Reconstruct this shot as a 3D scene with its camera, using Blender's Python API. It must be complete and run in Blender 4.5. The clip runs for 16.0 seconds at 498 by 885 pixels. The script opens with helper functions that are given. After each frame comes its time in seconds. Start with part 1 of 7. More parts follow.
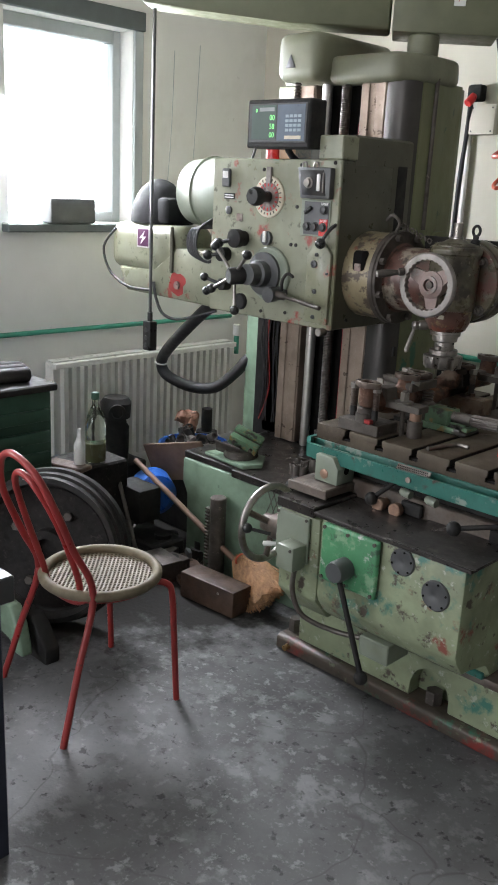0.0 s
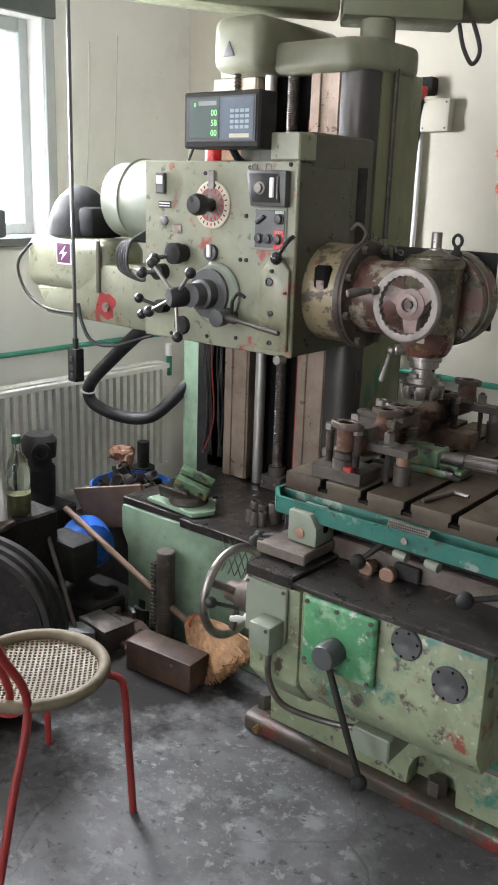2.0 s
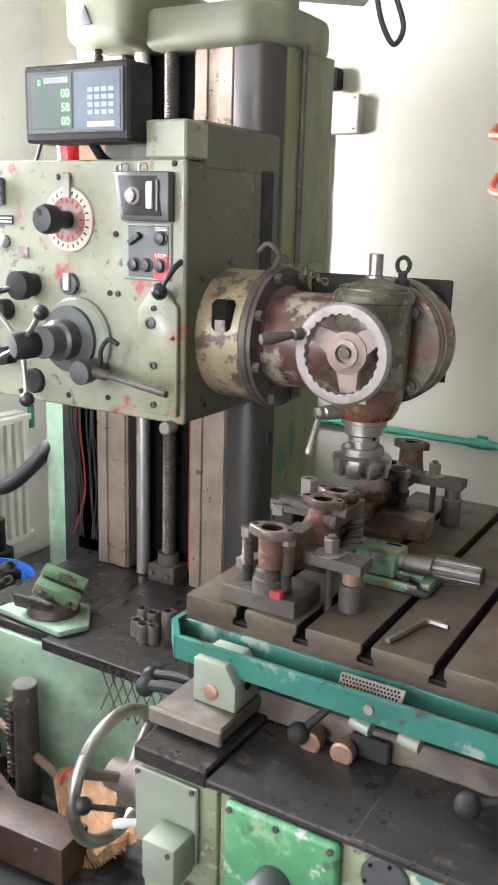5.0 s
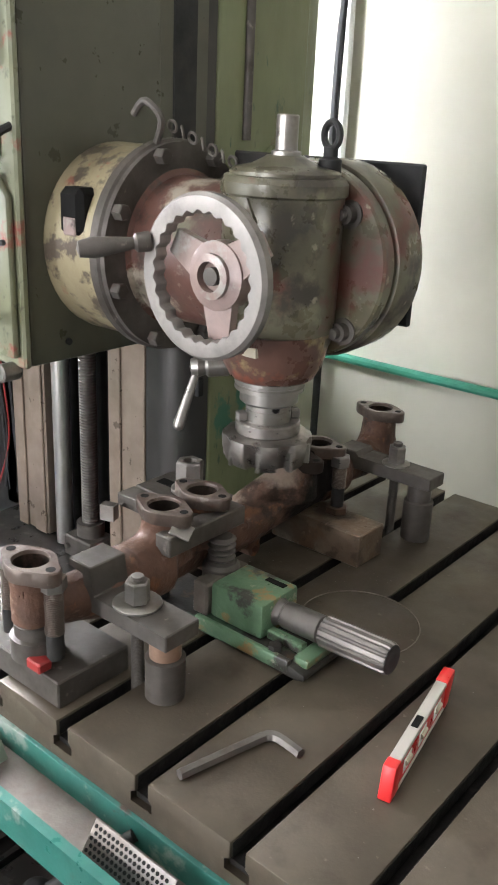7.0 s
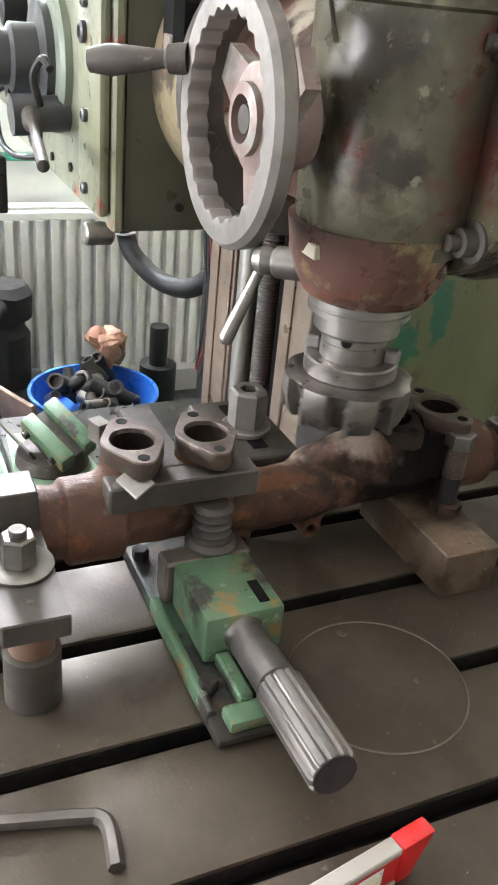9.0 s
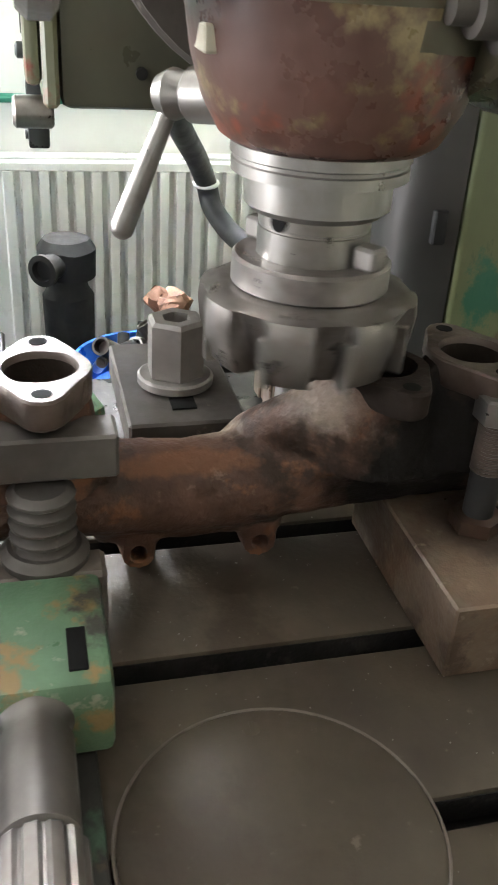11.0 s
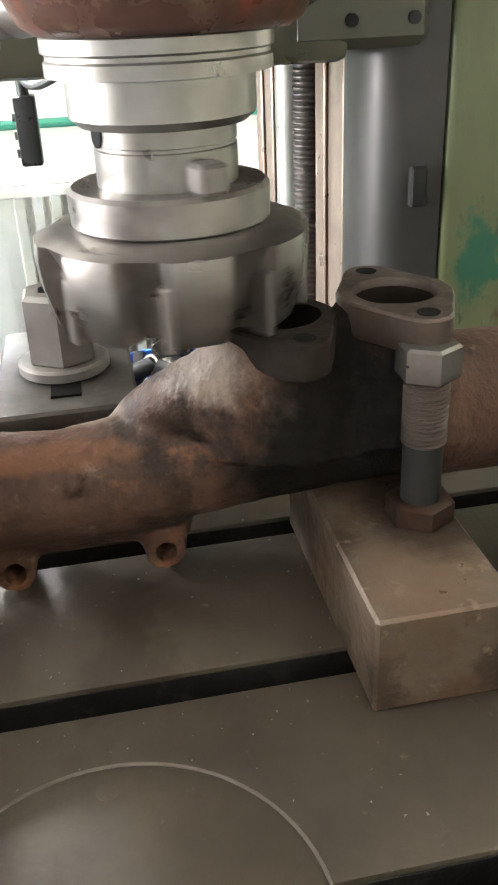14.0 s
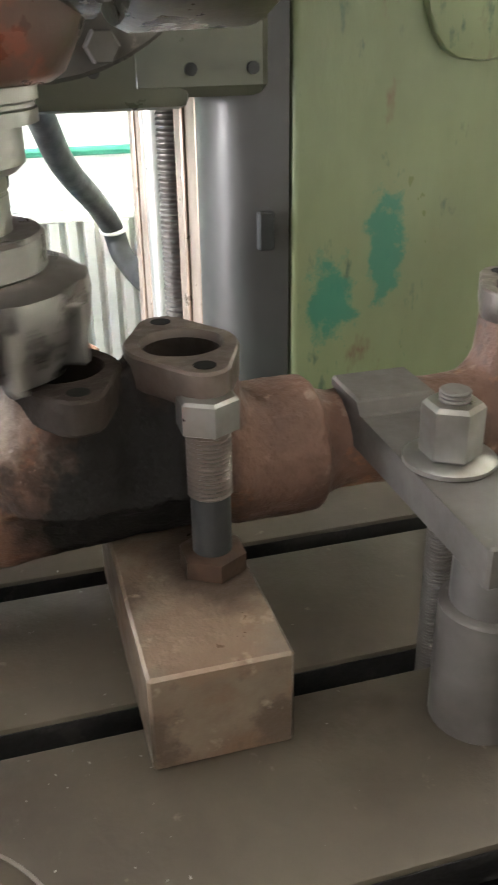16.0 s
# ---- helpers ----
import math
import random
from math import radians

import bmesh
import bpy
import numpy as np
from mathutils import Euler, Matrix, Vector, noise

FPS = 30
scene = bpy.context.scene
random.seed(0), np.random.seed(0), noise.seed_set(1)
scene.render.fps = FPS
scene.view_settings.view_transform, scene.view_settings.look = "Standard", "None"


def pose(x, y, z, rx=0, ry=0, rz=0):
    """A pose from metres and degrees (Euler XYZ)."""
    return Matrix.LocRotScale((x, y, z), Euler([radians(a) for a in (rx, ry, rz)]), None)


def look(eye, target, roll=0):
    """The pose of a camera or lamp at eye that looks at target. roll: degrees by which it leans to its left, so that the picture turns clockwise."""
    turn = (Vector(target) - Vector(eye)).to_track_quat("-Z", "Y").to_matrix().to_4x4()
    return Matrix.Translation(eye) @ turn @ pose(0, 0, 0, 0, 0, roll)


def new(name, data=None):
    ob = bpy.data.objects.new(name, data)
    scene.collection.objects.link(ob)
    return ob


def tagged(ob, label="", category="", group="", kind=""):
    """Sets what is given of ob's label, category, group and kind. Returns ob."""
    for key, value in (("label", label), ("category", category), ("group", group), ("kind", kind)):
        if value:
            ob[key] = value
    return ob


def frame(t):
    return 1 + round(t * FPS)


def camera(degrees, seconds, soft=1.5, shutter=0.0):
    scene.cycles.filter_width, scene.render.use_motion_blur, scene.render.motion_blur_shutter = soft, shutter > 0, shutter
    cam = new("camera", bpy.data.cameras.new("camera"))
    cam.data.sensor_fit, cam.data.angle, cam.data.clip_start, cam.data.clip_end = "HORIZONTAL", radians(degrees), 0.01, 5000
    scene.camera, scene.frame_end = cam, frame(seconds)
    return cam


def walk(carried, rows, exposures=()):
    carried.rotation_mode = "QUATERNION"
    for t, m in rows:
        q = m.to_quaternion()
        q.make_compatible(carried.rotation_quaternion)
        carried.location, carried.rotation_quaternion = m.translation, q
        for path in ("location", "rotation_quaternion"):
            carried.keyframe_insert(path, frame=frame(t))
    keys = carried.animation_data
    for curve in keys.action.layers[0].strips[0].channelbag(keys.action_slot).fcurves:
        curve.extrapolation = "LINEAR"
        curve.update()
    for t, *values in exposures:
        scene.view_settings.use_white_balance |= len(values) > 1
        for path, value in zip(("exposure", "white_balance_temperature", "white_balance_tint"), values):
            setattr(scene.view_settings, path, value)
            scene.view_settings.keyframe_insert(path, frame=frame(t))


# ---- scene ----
cam = camera(32.0, 16.0, soft=1.8, shutter=0.22)
METRES, EYE, TILT, LEAN, TURN = 3.55, 1.63, 0.0, 0.0, 43.9
ROWS = [
    (0.0, 0.0, 0.0, 0.0, 0.8, -16.35, -2.73),
    (0.5, -0.0019, 0.0051, 0.0004, 1.12, -16.09, -2.72),
    (1.0, -0.0062, 0.0385, -0.0042, -1.18, -16.2, -2.55),
    (1.5, -0.0225, 0.0911, 0.0005, -4.48, -15.79, -2.34),
    (2.0, -0.0307, 0.1358, 0.0023, -4.98, -15.96, -1.87),
    (2.5, -0.0213, 0.19, 0.0059, -3.57, -15.56, -0.74),
    (3.0, -0.0266, 0.2287, 0.007, -4.22, -14.31, -1.79),
    (3.5, -0.0593, 0.2614, 0.0086, -4.91, -13.32, -1.54),
    (4.0, -0.0863, 0.2822, 0.0063, -7.92, -13.43, -2.22),
    (4.5, -0.0693, 0.3063, -0.0013, -12.28, -13.66, -2.0),
    (5.0, -0.0096, 0.3466, -0.005, -13.01, -14.38, -1.66),
    (7.5, 0.1814, 0.5406, -0.0335, 0.06, -23.51, -2.08),
    (8.0, 0.2001, 0.576, -0.0418, 5.24, -27.03, -1.64),
    (8.5, 0.2276, 0.6021, -0.0434, 15.19, -28.11, -3.68),
    (11.0, 0.2578, 0.7302, -0.1003, 32.55, -29.49, -3.31),
    (11.5, 0.2644, 0.7515, -0.1086, 32.29, -29.1, -0.96),
    (12.0, 0.2677, 0.7606, -0.1129, 32.29, -28.87, 0.66),
    (12.5, 0.2687, 0.7667, -0.1156, 33.08, -28.59, 1.16),
    (13.0, 0.2702, 0.7693, -0.1171, 33.76, -28.29, 1.48),
    (13.5, 0.2706, 0.7713, -0.1179, 34.24, -27.95, 1.92),
    (14.0, 0.2699, 0.7681, -0.1218, 34.9, -27.82, 2.27),
    (14.5, 0.2671, 0.7648, -0.1252, 36.54, -26.82, 0.09),
    (15.0, 0.2709, 0.7675, -0.1234, 36.43, -26.22, 0.57),
    (15.5, 0.2779, 0.7746, -0.1202, 34.0, -25.92, 1.71),
    (16.0, 0.2854, 0.7804, -0.1199, 29.87, -25.9, 0.82),
]
walk(cam, [(t, pose(0, 0, EYE, TILT, LEAN, TURN) @ pose(METRES * x, METRES * y, METRES * z, 90 + pitch, roll, yaw)) for t, x, y, z, yaw, pitch, roll in ROWS],
     exposures=[(0.0, 0.06, 6400, 10), (1.5, 0.45, 6500, 11), (3.5, 0.4, 6450, 11), (5.2, 1.35, 6400, 11), (7.5, 1.45, 6400, 9), (8.5, 1.7, 6400, 9), (11.0, 1.9, 6400, 8), (12.0, 2.3, 6550, 10), (12.5, 2.4, 7000, 12), (14.0, 2.5, 6500, 8), (15.0, 2.12, 6450, 9), (16.0, 2.8, 6350, 8)])

# ---- light ----
world = bpy.data.worlds.new("world")
scene.world = world
world.use_nodes = True
sky = world.node_tree.nodes.new("ShaderNodeTexSky")
sky.sky_type, sky.sun_disc = "NISHITA", False
sky.sun_elevation, sky.sun_rotation = radians(40), radians(110)
world.node_tree.links.new(sky.outputs[0], world.node_tree.nodes["Background"].inputs[0])
world.node_tree.nodes["Background"].inputs[1].default_value = 0.15
sun = new("sun", bpy.data.lights.new("sun", "SUN"))
sun.data.energy, sun.data.angle, sun.data.color = 3.0, radians(0.5), (1.0, 0.95, 0.88)
sun.matrix_basis = look((-6, 1, 5), (-3.6, 0, 0))


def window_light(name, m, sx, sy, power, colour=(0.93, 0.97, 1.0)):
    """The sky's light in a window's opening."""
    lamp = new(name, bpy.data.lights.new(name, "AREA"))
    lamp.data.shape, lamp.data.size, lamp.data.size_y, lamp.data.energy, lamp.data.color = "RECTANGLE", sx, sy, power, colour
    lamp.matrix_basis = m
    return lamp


window_light("window_light", look((-3.78, 2.46, 1.88), (0, 1.6, 0.6)), 0.66, 0.8, 112, (0.92, 0.94, 1.0))
# window and gate out of view, assumed and added to light the front faces
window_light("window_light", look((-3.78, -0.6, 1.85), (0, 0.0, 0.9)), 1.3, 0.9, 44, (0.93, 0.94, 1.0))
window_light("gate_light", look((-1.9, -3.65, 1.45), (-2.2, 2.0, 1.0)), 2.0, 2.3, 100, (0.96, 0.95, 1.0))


# ---- materials ----
def mat(name, col, rough=0.5, metal=0.0, var=0.2, scale=9.0, patches=(), grime=None, bump=0.12, bscale=90.0, spec=0.5, rvar=0.15, stretch=1.0):
    """Colour with soft variation, hard-edged patches (colour, amount, scale), soft grime (colour, amount, scale) and fine relief."""
    m = bpy.data.materials.new(name)
    m.use_nodes = True
    nt = m.node_tree
    bsdf = nt.nodes["Principled BSDF"]
    N, L = nt.nodes.new, nt.links.new
    co = N("ShaderNodeTexCoord").outputs["Object"]

    def noise_at(sc, detail=4.0, rough_=0.6, off=0.0):
        mp = N("ShaderNodeMapping")
        mp.inputs["Location"].default_value = (off, off * 1.7, -off)
        mp.inputs["Scale"].default_value = (1.0, 1.0, stretch)
        L(co, mp.inputs[0])
        n = N("ShaderNodeTexNoise")
        n.inputs["Scale"].default_value, n.inputs["Detail"].default_value, n.inputs["Roughness"].default_value = sc, detail, rough_
        L(mp.outputs[0], n.inputs["Vector"])
        return n.outputs["Fac"]

    def ramp(f, lo, hi, a=0.0, b=1.0):
        r = N("ShaderNodeMapRange")
        r.inputs[1].default_value, r.inputs[2].default_value, r.inputs[3].default_value, r.inputs[4].default_value = lo, hi, a, b
        L(f, r.inputs[0])
        return r.outputs[0]

    def mix(f, a, b, kind="MIX"):
        x = N("ShaderNodeMix")
        x.data_type, x.blend_type = "RGBA", kind
        for v, s in ((f, x.inputs[0]), (a, x.inputs[6]), (b, x.inputs[7])):
            if isinstance(v, (tuple, float)):
                s.default_value = v if isinstance(v, float) else (*v, 1)
            else:
                L(v, s)
        return x.outputs[2]

    g = ramp(noise_at(scale), 0.3, 0.7, 1 - var, 1 + var)
    grey = N("ShaderNodeCombineColor")
    for i in range(3):
        L(g, grey.inputs[i])
    c = mix(1.0, tuple(col), grey.outputs[0], "MULTIPLY")
    fine = noise_at(bscale, 3.0)
    if grime:
        c = mix(ramp(noise_at(grime[2], 5.0, 0.65, 3.1), 0.62 - 0.3 * grime[1], 0.9 - 0.3 * grime[1]), c, tuple(grime[0]))
    for i, (pc, amount, sc) in enumerate(patches):
        th = 0.72 - 0.35 * amount
        c = mix(ramp(noise_at(sc, 6.0, 0.62, 7.3 * (i + 1)), th - 0.02, th + 0.05), c, tuple(pc))
    L(c, bsdf.inputs["Base Color"])
    bsdf.inputs["Metallic"].default_value = metal
    bsdf.inputs["Specular IOR Level"].default_value = spec
    L(ramp(noise_at(scale * 2.3, 5.0, 0.65, 5.5), 0.3, 0.7, max(0.03, rough - rvar), min(1.0, rough + rvar)), bsdf.inputs["Roughness"])
    if bump:
        b = N("ShaderNodeBump")
        b.inputs["Strength"].default_value, b.inputs["Distance"].default_value = bump, 0.004
        L(fine, b.inputs["Height"])
        L(b.outputs[0], bsdf.inputs["Normal"])
    return m


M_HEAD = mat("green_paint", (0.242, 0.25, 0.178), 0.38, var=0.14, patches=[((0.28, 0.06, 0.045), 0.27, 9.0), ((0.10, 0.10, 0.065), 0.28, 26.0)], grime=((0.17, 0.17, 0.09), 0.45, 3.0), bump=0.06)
# darker head green: oily grime and the unlit side's shade in one colour
M_HEADSIDE = mat("shaded_green_paint", (0.064, 0.062, 0.042), 0.38, var=0.12, grime=((0.085, 0.08, 0.05), 0.4, 3.0), bump=0.05)
M_BASE = mat("green_base_paint", (0.242, 0.28, 0.172), 0.45, var=0.2, patches=[((0.20, 0.06, 0.04), 0.25, 10.0), ((0.05, 0.17, 0.13), 0.30, 7.0), ((0.07, 0.055, 0.04), 0.32, 20.0), ((0.36, 0.38, 0.30), 0.27, 34.0)], grime=((0.10, 0.11, 0.06), 0.5, 3.0), bump=0.1)
M_BED = mat("pale_green_paint", (0.20, 0.29, 0.205), 0.5, var=0.15, patches=[((0.06, 0.09, 0.06), 0.15, 12.0)], grime=((0.06, 0.08, 0.05), 0.45, 3.0), bump=0.1)
M_OLDGREEN = mat("old_column_paint", (0.135, 0.15, 0.074), 0.42, var=0.16, patches=[((0.11, 0.075, 0.04), 0.14, 14.0), ((0.05, 0.08, 0.045), 0.22, 30.0)], stretch=0.4, grime=((0.13, 0.13, 0.06), 0.4, 4.0), bump=0.12)
M_PANEL = mat("bright_green_paint", (0.07, 0.24, 0.11), 0.42, var=0.25, patches=[((0.20, 0.33, 0.20), 0.40, 13.0), ((0.42, 0.44, 0.40), 0.28, 24.0), ((0.05, 0.10, 0.06), 0.3, 18.0)], bump=0.1)
M_TEAL = mat("teal_paint", (0.025, 0.13, 0.102), 0.4, var=0.25, patches=[((0.20, 0.25, 0.21), 0.34, 14.0), ((0.06, 0.04, 0.03), 0.34, 18.0)], bump=0.12)
M_ARM = mat("olive_green_paint", (0.142, 0.15, 0.092), 0.5, var=0.1, grime=((0.11, 0.11, 0.07), 0.4, 2.0), bump=0.05)
M_CAP = mat("olive_cap_paint", (0.172, 0.178, 0.118), 0.45, var=0.1, grime=((0.13, 0.13, 0.09), 0.4, 3.0), bump=0.05)
M_STEEL = mat("bright_steel", (0.29, 0.272, 0.25), 0.34, 0.85, var=0.15, scale=20, grime=((0.15, 0.125, 0.10), 0.45, 12.0), bump=0.012, bscale=260, rvar=0.08)
M_DARKSTEEL = mat("oily_steel", (0.10, 0.088, 0.077), 0.58, 0.45, var=0.25, scale=14, patches=[((0.19, 0.165, 0.14), 0.2, 40.0)], grime=((0.05, 0.04, 0.032), 0.6, 8.0), bump=0.06, bscale=140)
M_CUTTER = mat("cutter_steel", (0.29, 0.265, 0.245), 0.36, 0.85, var=0.25, scale=20, grime=((0.09, 0.07, 0.06), 0.4, 14.0), bump=0.04, bscale=200)
M_TABLE = mat("machined_table_iron", (0.084, 0.066, 0.045), 0.56, 0.35, var=0.22, scale=5, patches=[((0.05, 0.035, 0.022), 0.42, 5.0), ((0.12, 0.10, 0.074), 0.14, 70.0)], grime=((0.042, 0.03, 0.021), 0.6, 5.0), bump=0.07, bscale=220, rvar=0.14)
M_IRON = mat("cast_iron_edge", (0.15, 0.127, 0.107), 0.55, 0.35, var=0.3, scale=20, grime=((0.09, 0.06, 0.045), 0.5, 9.0), bump=0.12)
M_BLACK = mat("black_plastic", (0.018, 0.018, 0.018), 0.35, var=0.2, bump=0.03)
M_BLACKMETAL = mat("blackened_metal", (0.020, 0.0195, 0.019), 0.65, 0.1, var=0.4, grime=((0.04, 0.034, 0.028), 0.4, 8.0), bump=0.1, spec=0.3)
M_FOOTNUT = mat("oily_rusted_nut", (0.055, 0.03, 0.019), 0.42, 0.4, var=0.35, scale=40, grime=((0.03, 0.02, 0.014), 0.5, 30.0), bump=0.15)
# oil-black iron of the cut flange; in the bores it paints their shade
M_OILCAST = mat("oily_shaded_cast_iron", (0.024, 0.017, 0.013), 0.7, 0.1, var=0.4, scale=14, patches=[((0.07, 0.04, 0.03), 0.36, 14.0)], bump=0.3, bscale=120, spec=0.15)
M_FOOT = mat("stained_foot", (0.075, 0.06, 0.045), 0.5, 0.1, var=0.3, patches=[((0.20, 0.035, 0.028), 0.42, 5.0), ((0.04, 0.16, 0.10), 0.30, 6.0), ((0.2, 0.24, 0.15), 0.3, 11.0)], bump=0.25)
M_FLANGE = mat("machined_flange_iron", (0.105, 0.08, 0.065), 0.45, 0.4, var=0.3, scale=30, patches=[((0.20, 0.165, 0.14), 0.3, 40.0)], grime=((0.07, 0.04, 0.028), 0.5, 16.0), bump=0.15)
M_BLOCK = mat("rusty_steel_block", (0.185, 0.145, 0.105), 0.42, 0.3, var=0.3, scale=16, patches=[((0.14, 0.085, 0.052), 0.53, 12.0), ((0.08, 0.055, 0.038), 0.42, 18.0), ((0.25, 0.20, 0.15), 0.22, 60.0)], grime=((0.115, 0.07, 0.045), 0.55, 8.0), bump=0.2, bscale=160)
M_GEARHEAD = mat("worn_gearhead_paint", (0.115, 0.104, 0.066), 0.33, 0.1, var=0.3, scale=8, patches=[((0.115, 0.046, 0.034), 0.40, 6.5), ((0.19, 0.175, 0.115), 0.30, 7.0), ((0.045, 0.037, 0.028), 0.38, 9.0), ((0.30, 0.27, 0.20), 0.18, 40.0)], grime=((0.05, 0.042, 0.03), 0.4, 5.0), bump=0.07)
M_NOSE = mat("red_worn_nose", (0.112, 0.058, 0.044), 0.32, 0.12, var=0.35, scale=9, patches=[((0.25, 0.195, 0.10), 0.50, 13.0), ((0.20, 0.065, 0.04), 0.32, 18.0), ((0.08, 0.04, 0.03), 0.38, 10.0)], grime=((0.07, 0.038, 0.03), 0.45, 6.0), bump=0.08)
M_YELLOWRING = mat("chipped_cream_paint", (0.27, 0.225, 0.135), 0.42, 0.1, var=0.2, patches=[((0.08, 0.06, 0.042), 0.56, 20.0), ((0.26, 0.07, 0.045), 0.24, 9.0)], bump=0.2)
M_HUB = mat("pink_worn_paint", (0.23, 0.165, 0.145), 0.45, 0.1, var=0.25, scale=16, patches=[((0.27, 0.25, 0.22), 0.42, 18.0), ((0.09, 0.07, 0.06), 0.3, 26.0)], bump=0.15)
M_ALU = mat("cast_aluminium", (0.22, 0.20, 0.183), 0.45, 0.45, var=0.15, scale=25, grime=((0.11, 0.095, 0.083), 0.45, 14.0), bump=0.06)
M_CHROME = mat("polished_rod", (0.54, 0.52, 0.49), 0.33, 0.8, var=0.1, scale=20, bump=0.01, rvar=0.06)
# near-black oily dirt that also paints shade in slots and corner clutter
M_DIRTSHADE = mat("oily_dirt_shade", (0.014, 0.012, 0.011), 0.7, var=0.5, scale=18, patches=[((0.035, 0.03, 0.026), 0.3, 40.0)], bump=0.5, bscale=60, spec=0.25)
M_BRASS = mat("worn_brass", (0.42, 0.27, 0.12), 0.35, 0.9, var=0.3, scale=30, bump=0.1)
M_COPPER = mat("dull_copper", (0.27, 0.17, 0.12), 0.45, 0.5, var=0.25, scale=30, bump=0.08)
M_SHAFT = mat("oiled_shaft_steel", (0.16, 0.145, 0.132), 0.45, 0.8, var=0.2, scale=24, grime=((0.12, 0.09, 0.07), 0.4, 16.0), bump=0.03, bscale=240, rvar=0.1)
M_VISEBASE = mat("greasy_vise_base", (0.026, 0.024, 0.02), 0.6, 0.1, var=0.4, scale=12, patches=[((0.065, 0.12, 0.075), 0.42, 10.0), ((0.07, 0.048, 0.03), 0.34, 30.0)], bump=0.3, spec=0.3)
M_WAY = mat("scraped_way_iron", (0.06, 0.056, 0.052), 0.4, 0.6, var=0.2, scale=5, bump=0.015, bscale=200, rvar=0.08)
M_BEDTOP = mat("black_oiled_iron", (0.045, 0.041, 0.038), 0.36, 0.4, var=0.3, scale=9, patches=[((0.09, 0.08, 0.07), 0.30, 30.0)], grime=((0.025, 0.022, 0.019), 0.5, 6.0), bump=0.06, bscale=160)
M_STRIP = mat("bronze_way_strip", (0.34, 0.265, 0.21), 0.38, 0.5, var=0.2, scale=10, grime=((0.20, 0.15, 0.11), 0.5, 4.0), bump=0.05)
M_WALL = mat("painted_plaster", (0.82, 0.815, 0.78), 0.75, var=0.04, scale=3, patches=[((0.55, 0.54, 0.50), 0.06, 6.0)], grime=((0.63, 0.62, 0.57), 0.3, 1.2), bump=0.12, bscale=40)
M_WALLN = mat("cream_plaster", (0.57, 0.545, 0.455), 0.78, var=0.05, scale=3, patches=[((0.50, 0.47, 0.39), 0.06, 6.0)], grime=((0.50, 0.475, 0.39), 0.3, 1.2), bump=0.12, bscale=40)
M_CEIL = mat("ceiling_paint", (0.72, 0.71, 0.67), 0.8, var=0.05, scale=2, bump=0.05)
M_RAD = mat("radiator_enamel", (0.78, 0.77, 0.73), 0.35, var=0.05, bump=0.02)
M_PIPE = mat("green_pipe_paint", (0.05, 0.28, 0.19), 0.4, var=0.1, bump=0.05)
M_RED = mat("red_tube_paint", (0.29, 0.032, 0.03), 0.38, var=0.2, patches=[((0.11, 0.045, 0.04), 0.2, 30.0)], bump=0.05)
M_CANE = mat("cream_seat_plastic", (0.19, 0.16, 0.108), 0.6, spec=0.25, var=0.15, scale=20, grime=((0.11, 0.088, 0.06), 0.5, 10.0), bump=0.15)
# black that paints the shade of holes and slots; cap screws use it too
M_HOLE = mat("gap_shade_black", (0.008, 0.0075, 0.007), 0.8, var=0.2, bump=0, spec=0.1)
M_RUBBER = mat("black_hose", (0.022, 0.022, 0.023), 0.5, var=0.3, bump=0.1)
M_BLUE = mat("blue_plastic", (0.02, 0.11, 0.45), 0.35, var=0.15, bump=0.03)
M_WOOD = mat("oily_wood", (0.07, 0.04, 0.026), 0.55, var=0.4, scale=12, grime=((0.035, 0.022, 0.015), 0.5, 6.0), bump=0.3)
M_BOARD = mat("brown_board", (0.20, 0.13, 0.09), 0.7, var=0.25, scale=8, bump=0.2)
M_STRAW = mat("straw", (0.36, 0.20, 0.095), 0.75, var=0.4, scale=40, grime=((0.13, 0.075, 0.04), 0.5, 8.0), bump=0.4, bscale=200)
M_WHITE = mat("white_plastic", (0.75, 0.75, 0.72), 0.4, var=0.05, bump=0.02)
M_REDP = mat("red_plastic", (0.55, 0.02, 0.02), 0.35, var=0.1, bump=0.03)
M_LEVEL = mat("level_aluminium", (0.46, 0.43, 0.39), 0.4, 0.4, var=0.08, bump=0.03)
M_GREY = mat("grey_plate", (0.085, 0.087, 0.088), 0.42, 0.3, var=0.15, bump=0.04)
M_PALEGREEN = mat("pale_green_box", (0.22, 0.25, 0.195), 0.42, var=0.1, grime=((0.2, 0.22, 0.15), 0.3, 8.0), bump=0.05)
M_VISE = mat("chipped_green_vise", (0.10, 0.175, 0.10), 0.42, 0.05, var=0.25, scale=16, patches=[((0.23, 0.155, 0.06), 0.44, 28.0), ((0.04, 0.036, 0.03), 0.42, 18.0), ((0.26, 0.27, 0.20), 0.2, 60.0)], bump=0.25)
M_LEGBLUE = mat("dark_blue_steel", (0.03, 0.035, 0.055), 0.4, 0.2, var=0.2, bump=0.05)
M_DGREEN = mat("dark_green_cabinet", (0.03, 0.075, 0.05), 0.45, var=0.2, bump=0.05)
M_ORANGE = mat("orange_hose", (0.50, 0.09, 0.04), 0.4, var=0.1, bump=0.02)
M_RAG = mat("brown_paper", (0.27, 0.135, 0.085), 0.75, var=0.3, patches=[((0.12, 0.06, 0.04), 0.3, 20.0)], bump=0.3)
M_JAMB = mat("pale_jamb_paint", (0.45, 0.48, 0.49), 0.5, var=0.06, bump=0.05)
M_FRAMEW = mat("window_frame_paint", (0.10, 0.115, 0.115), 0.5, var=0.1, bump=0.05)


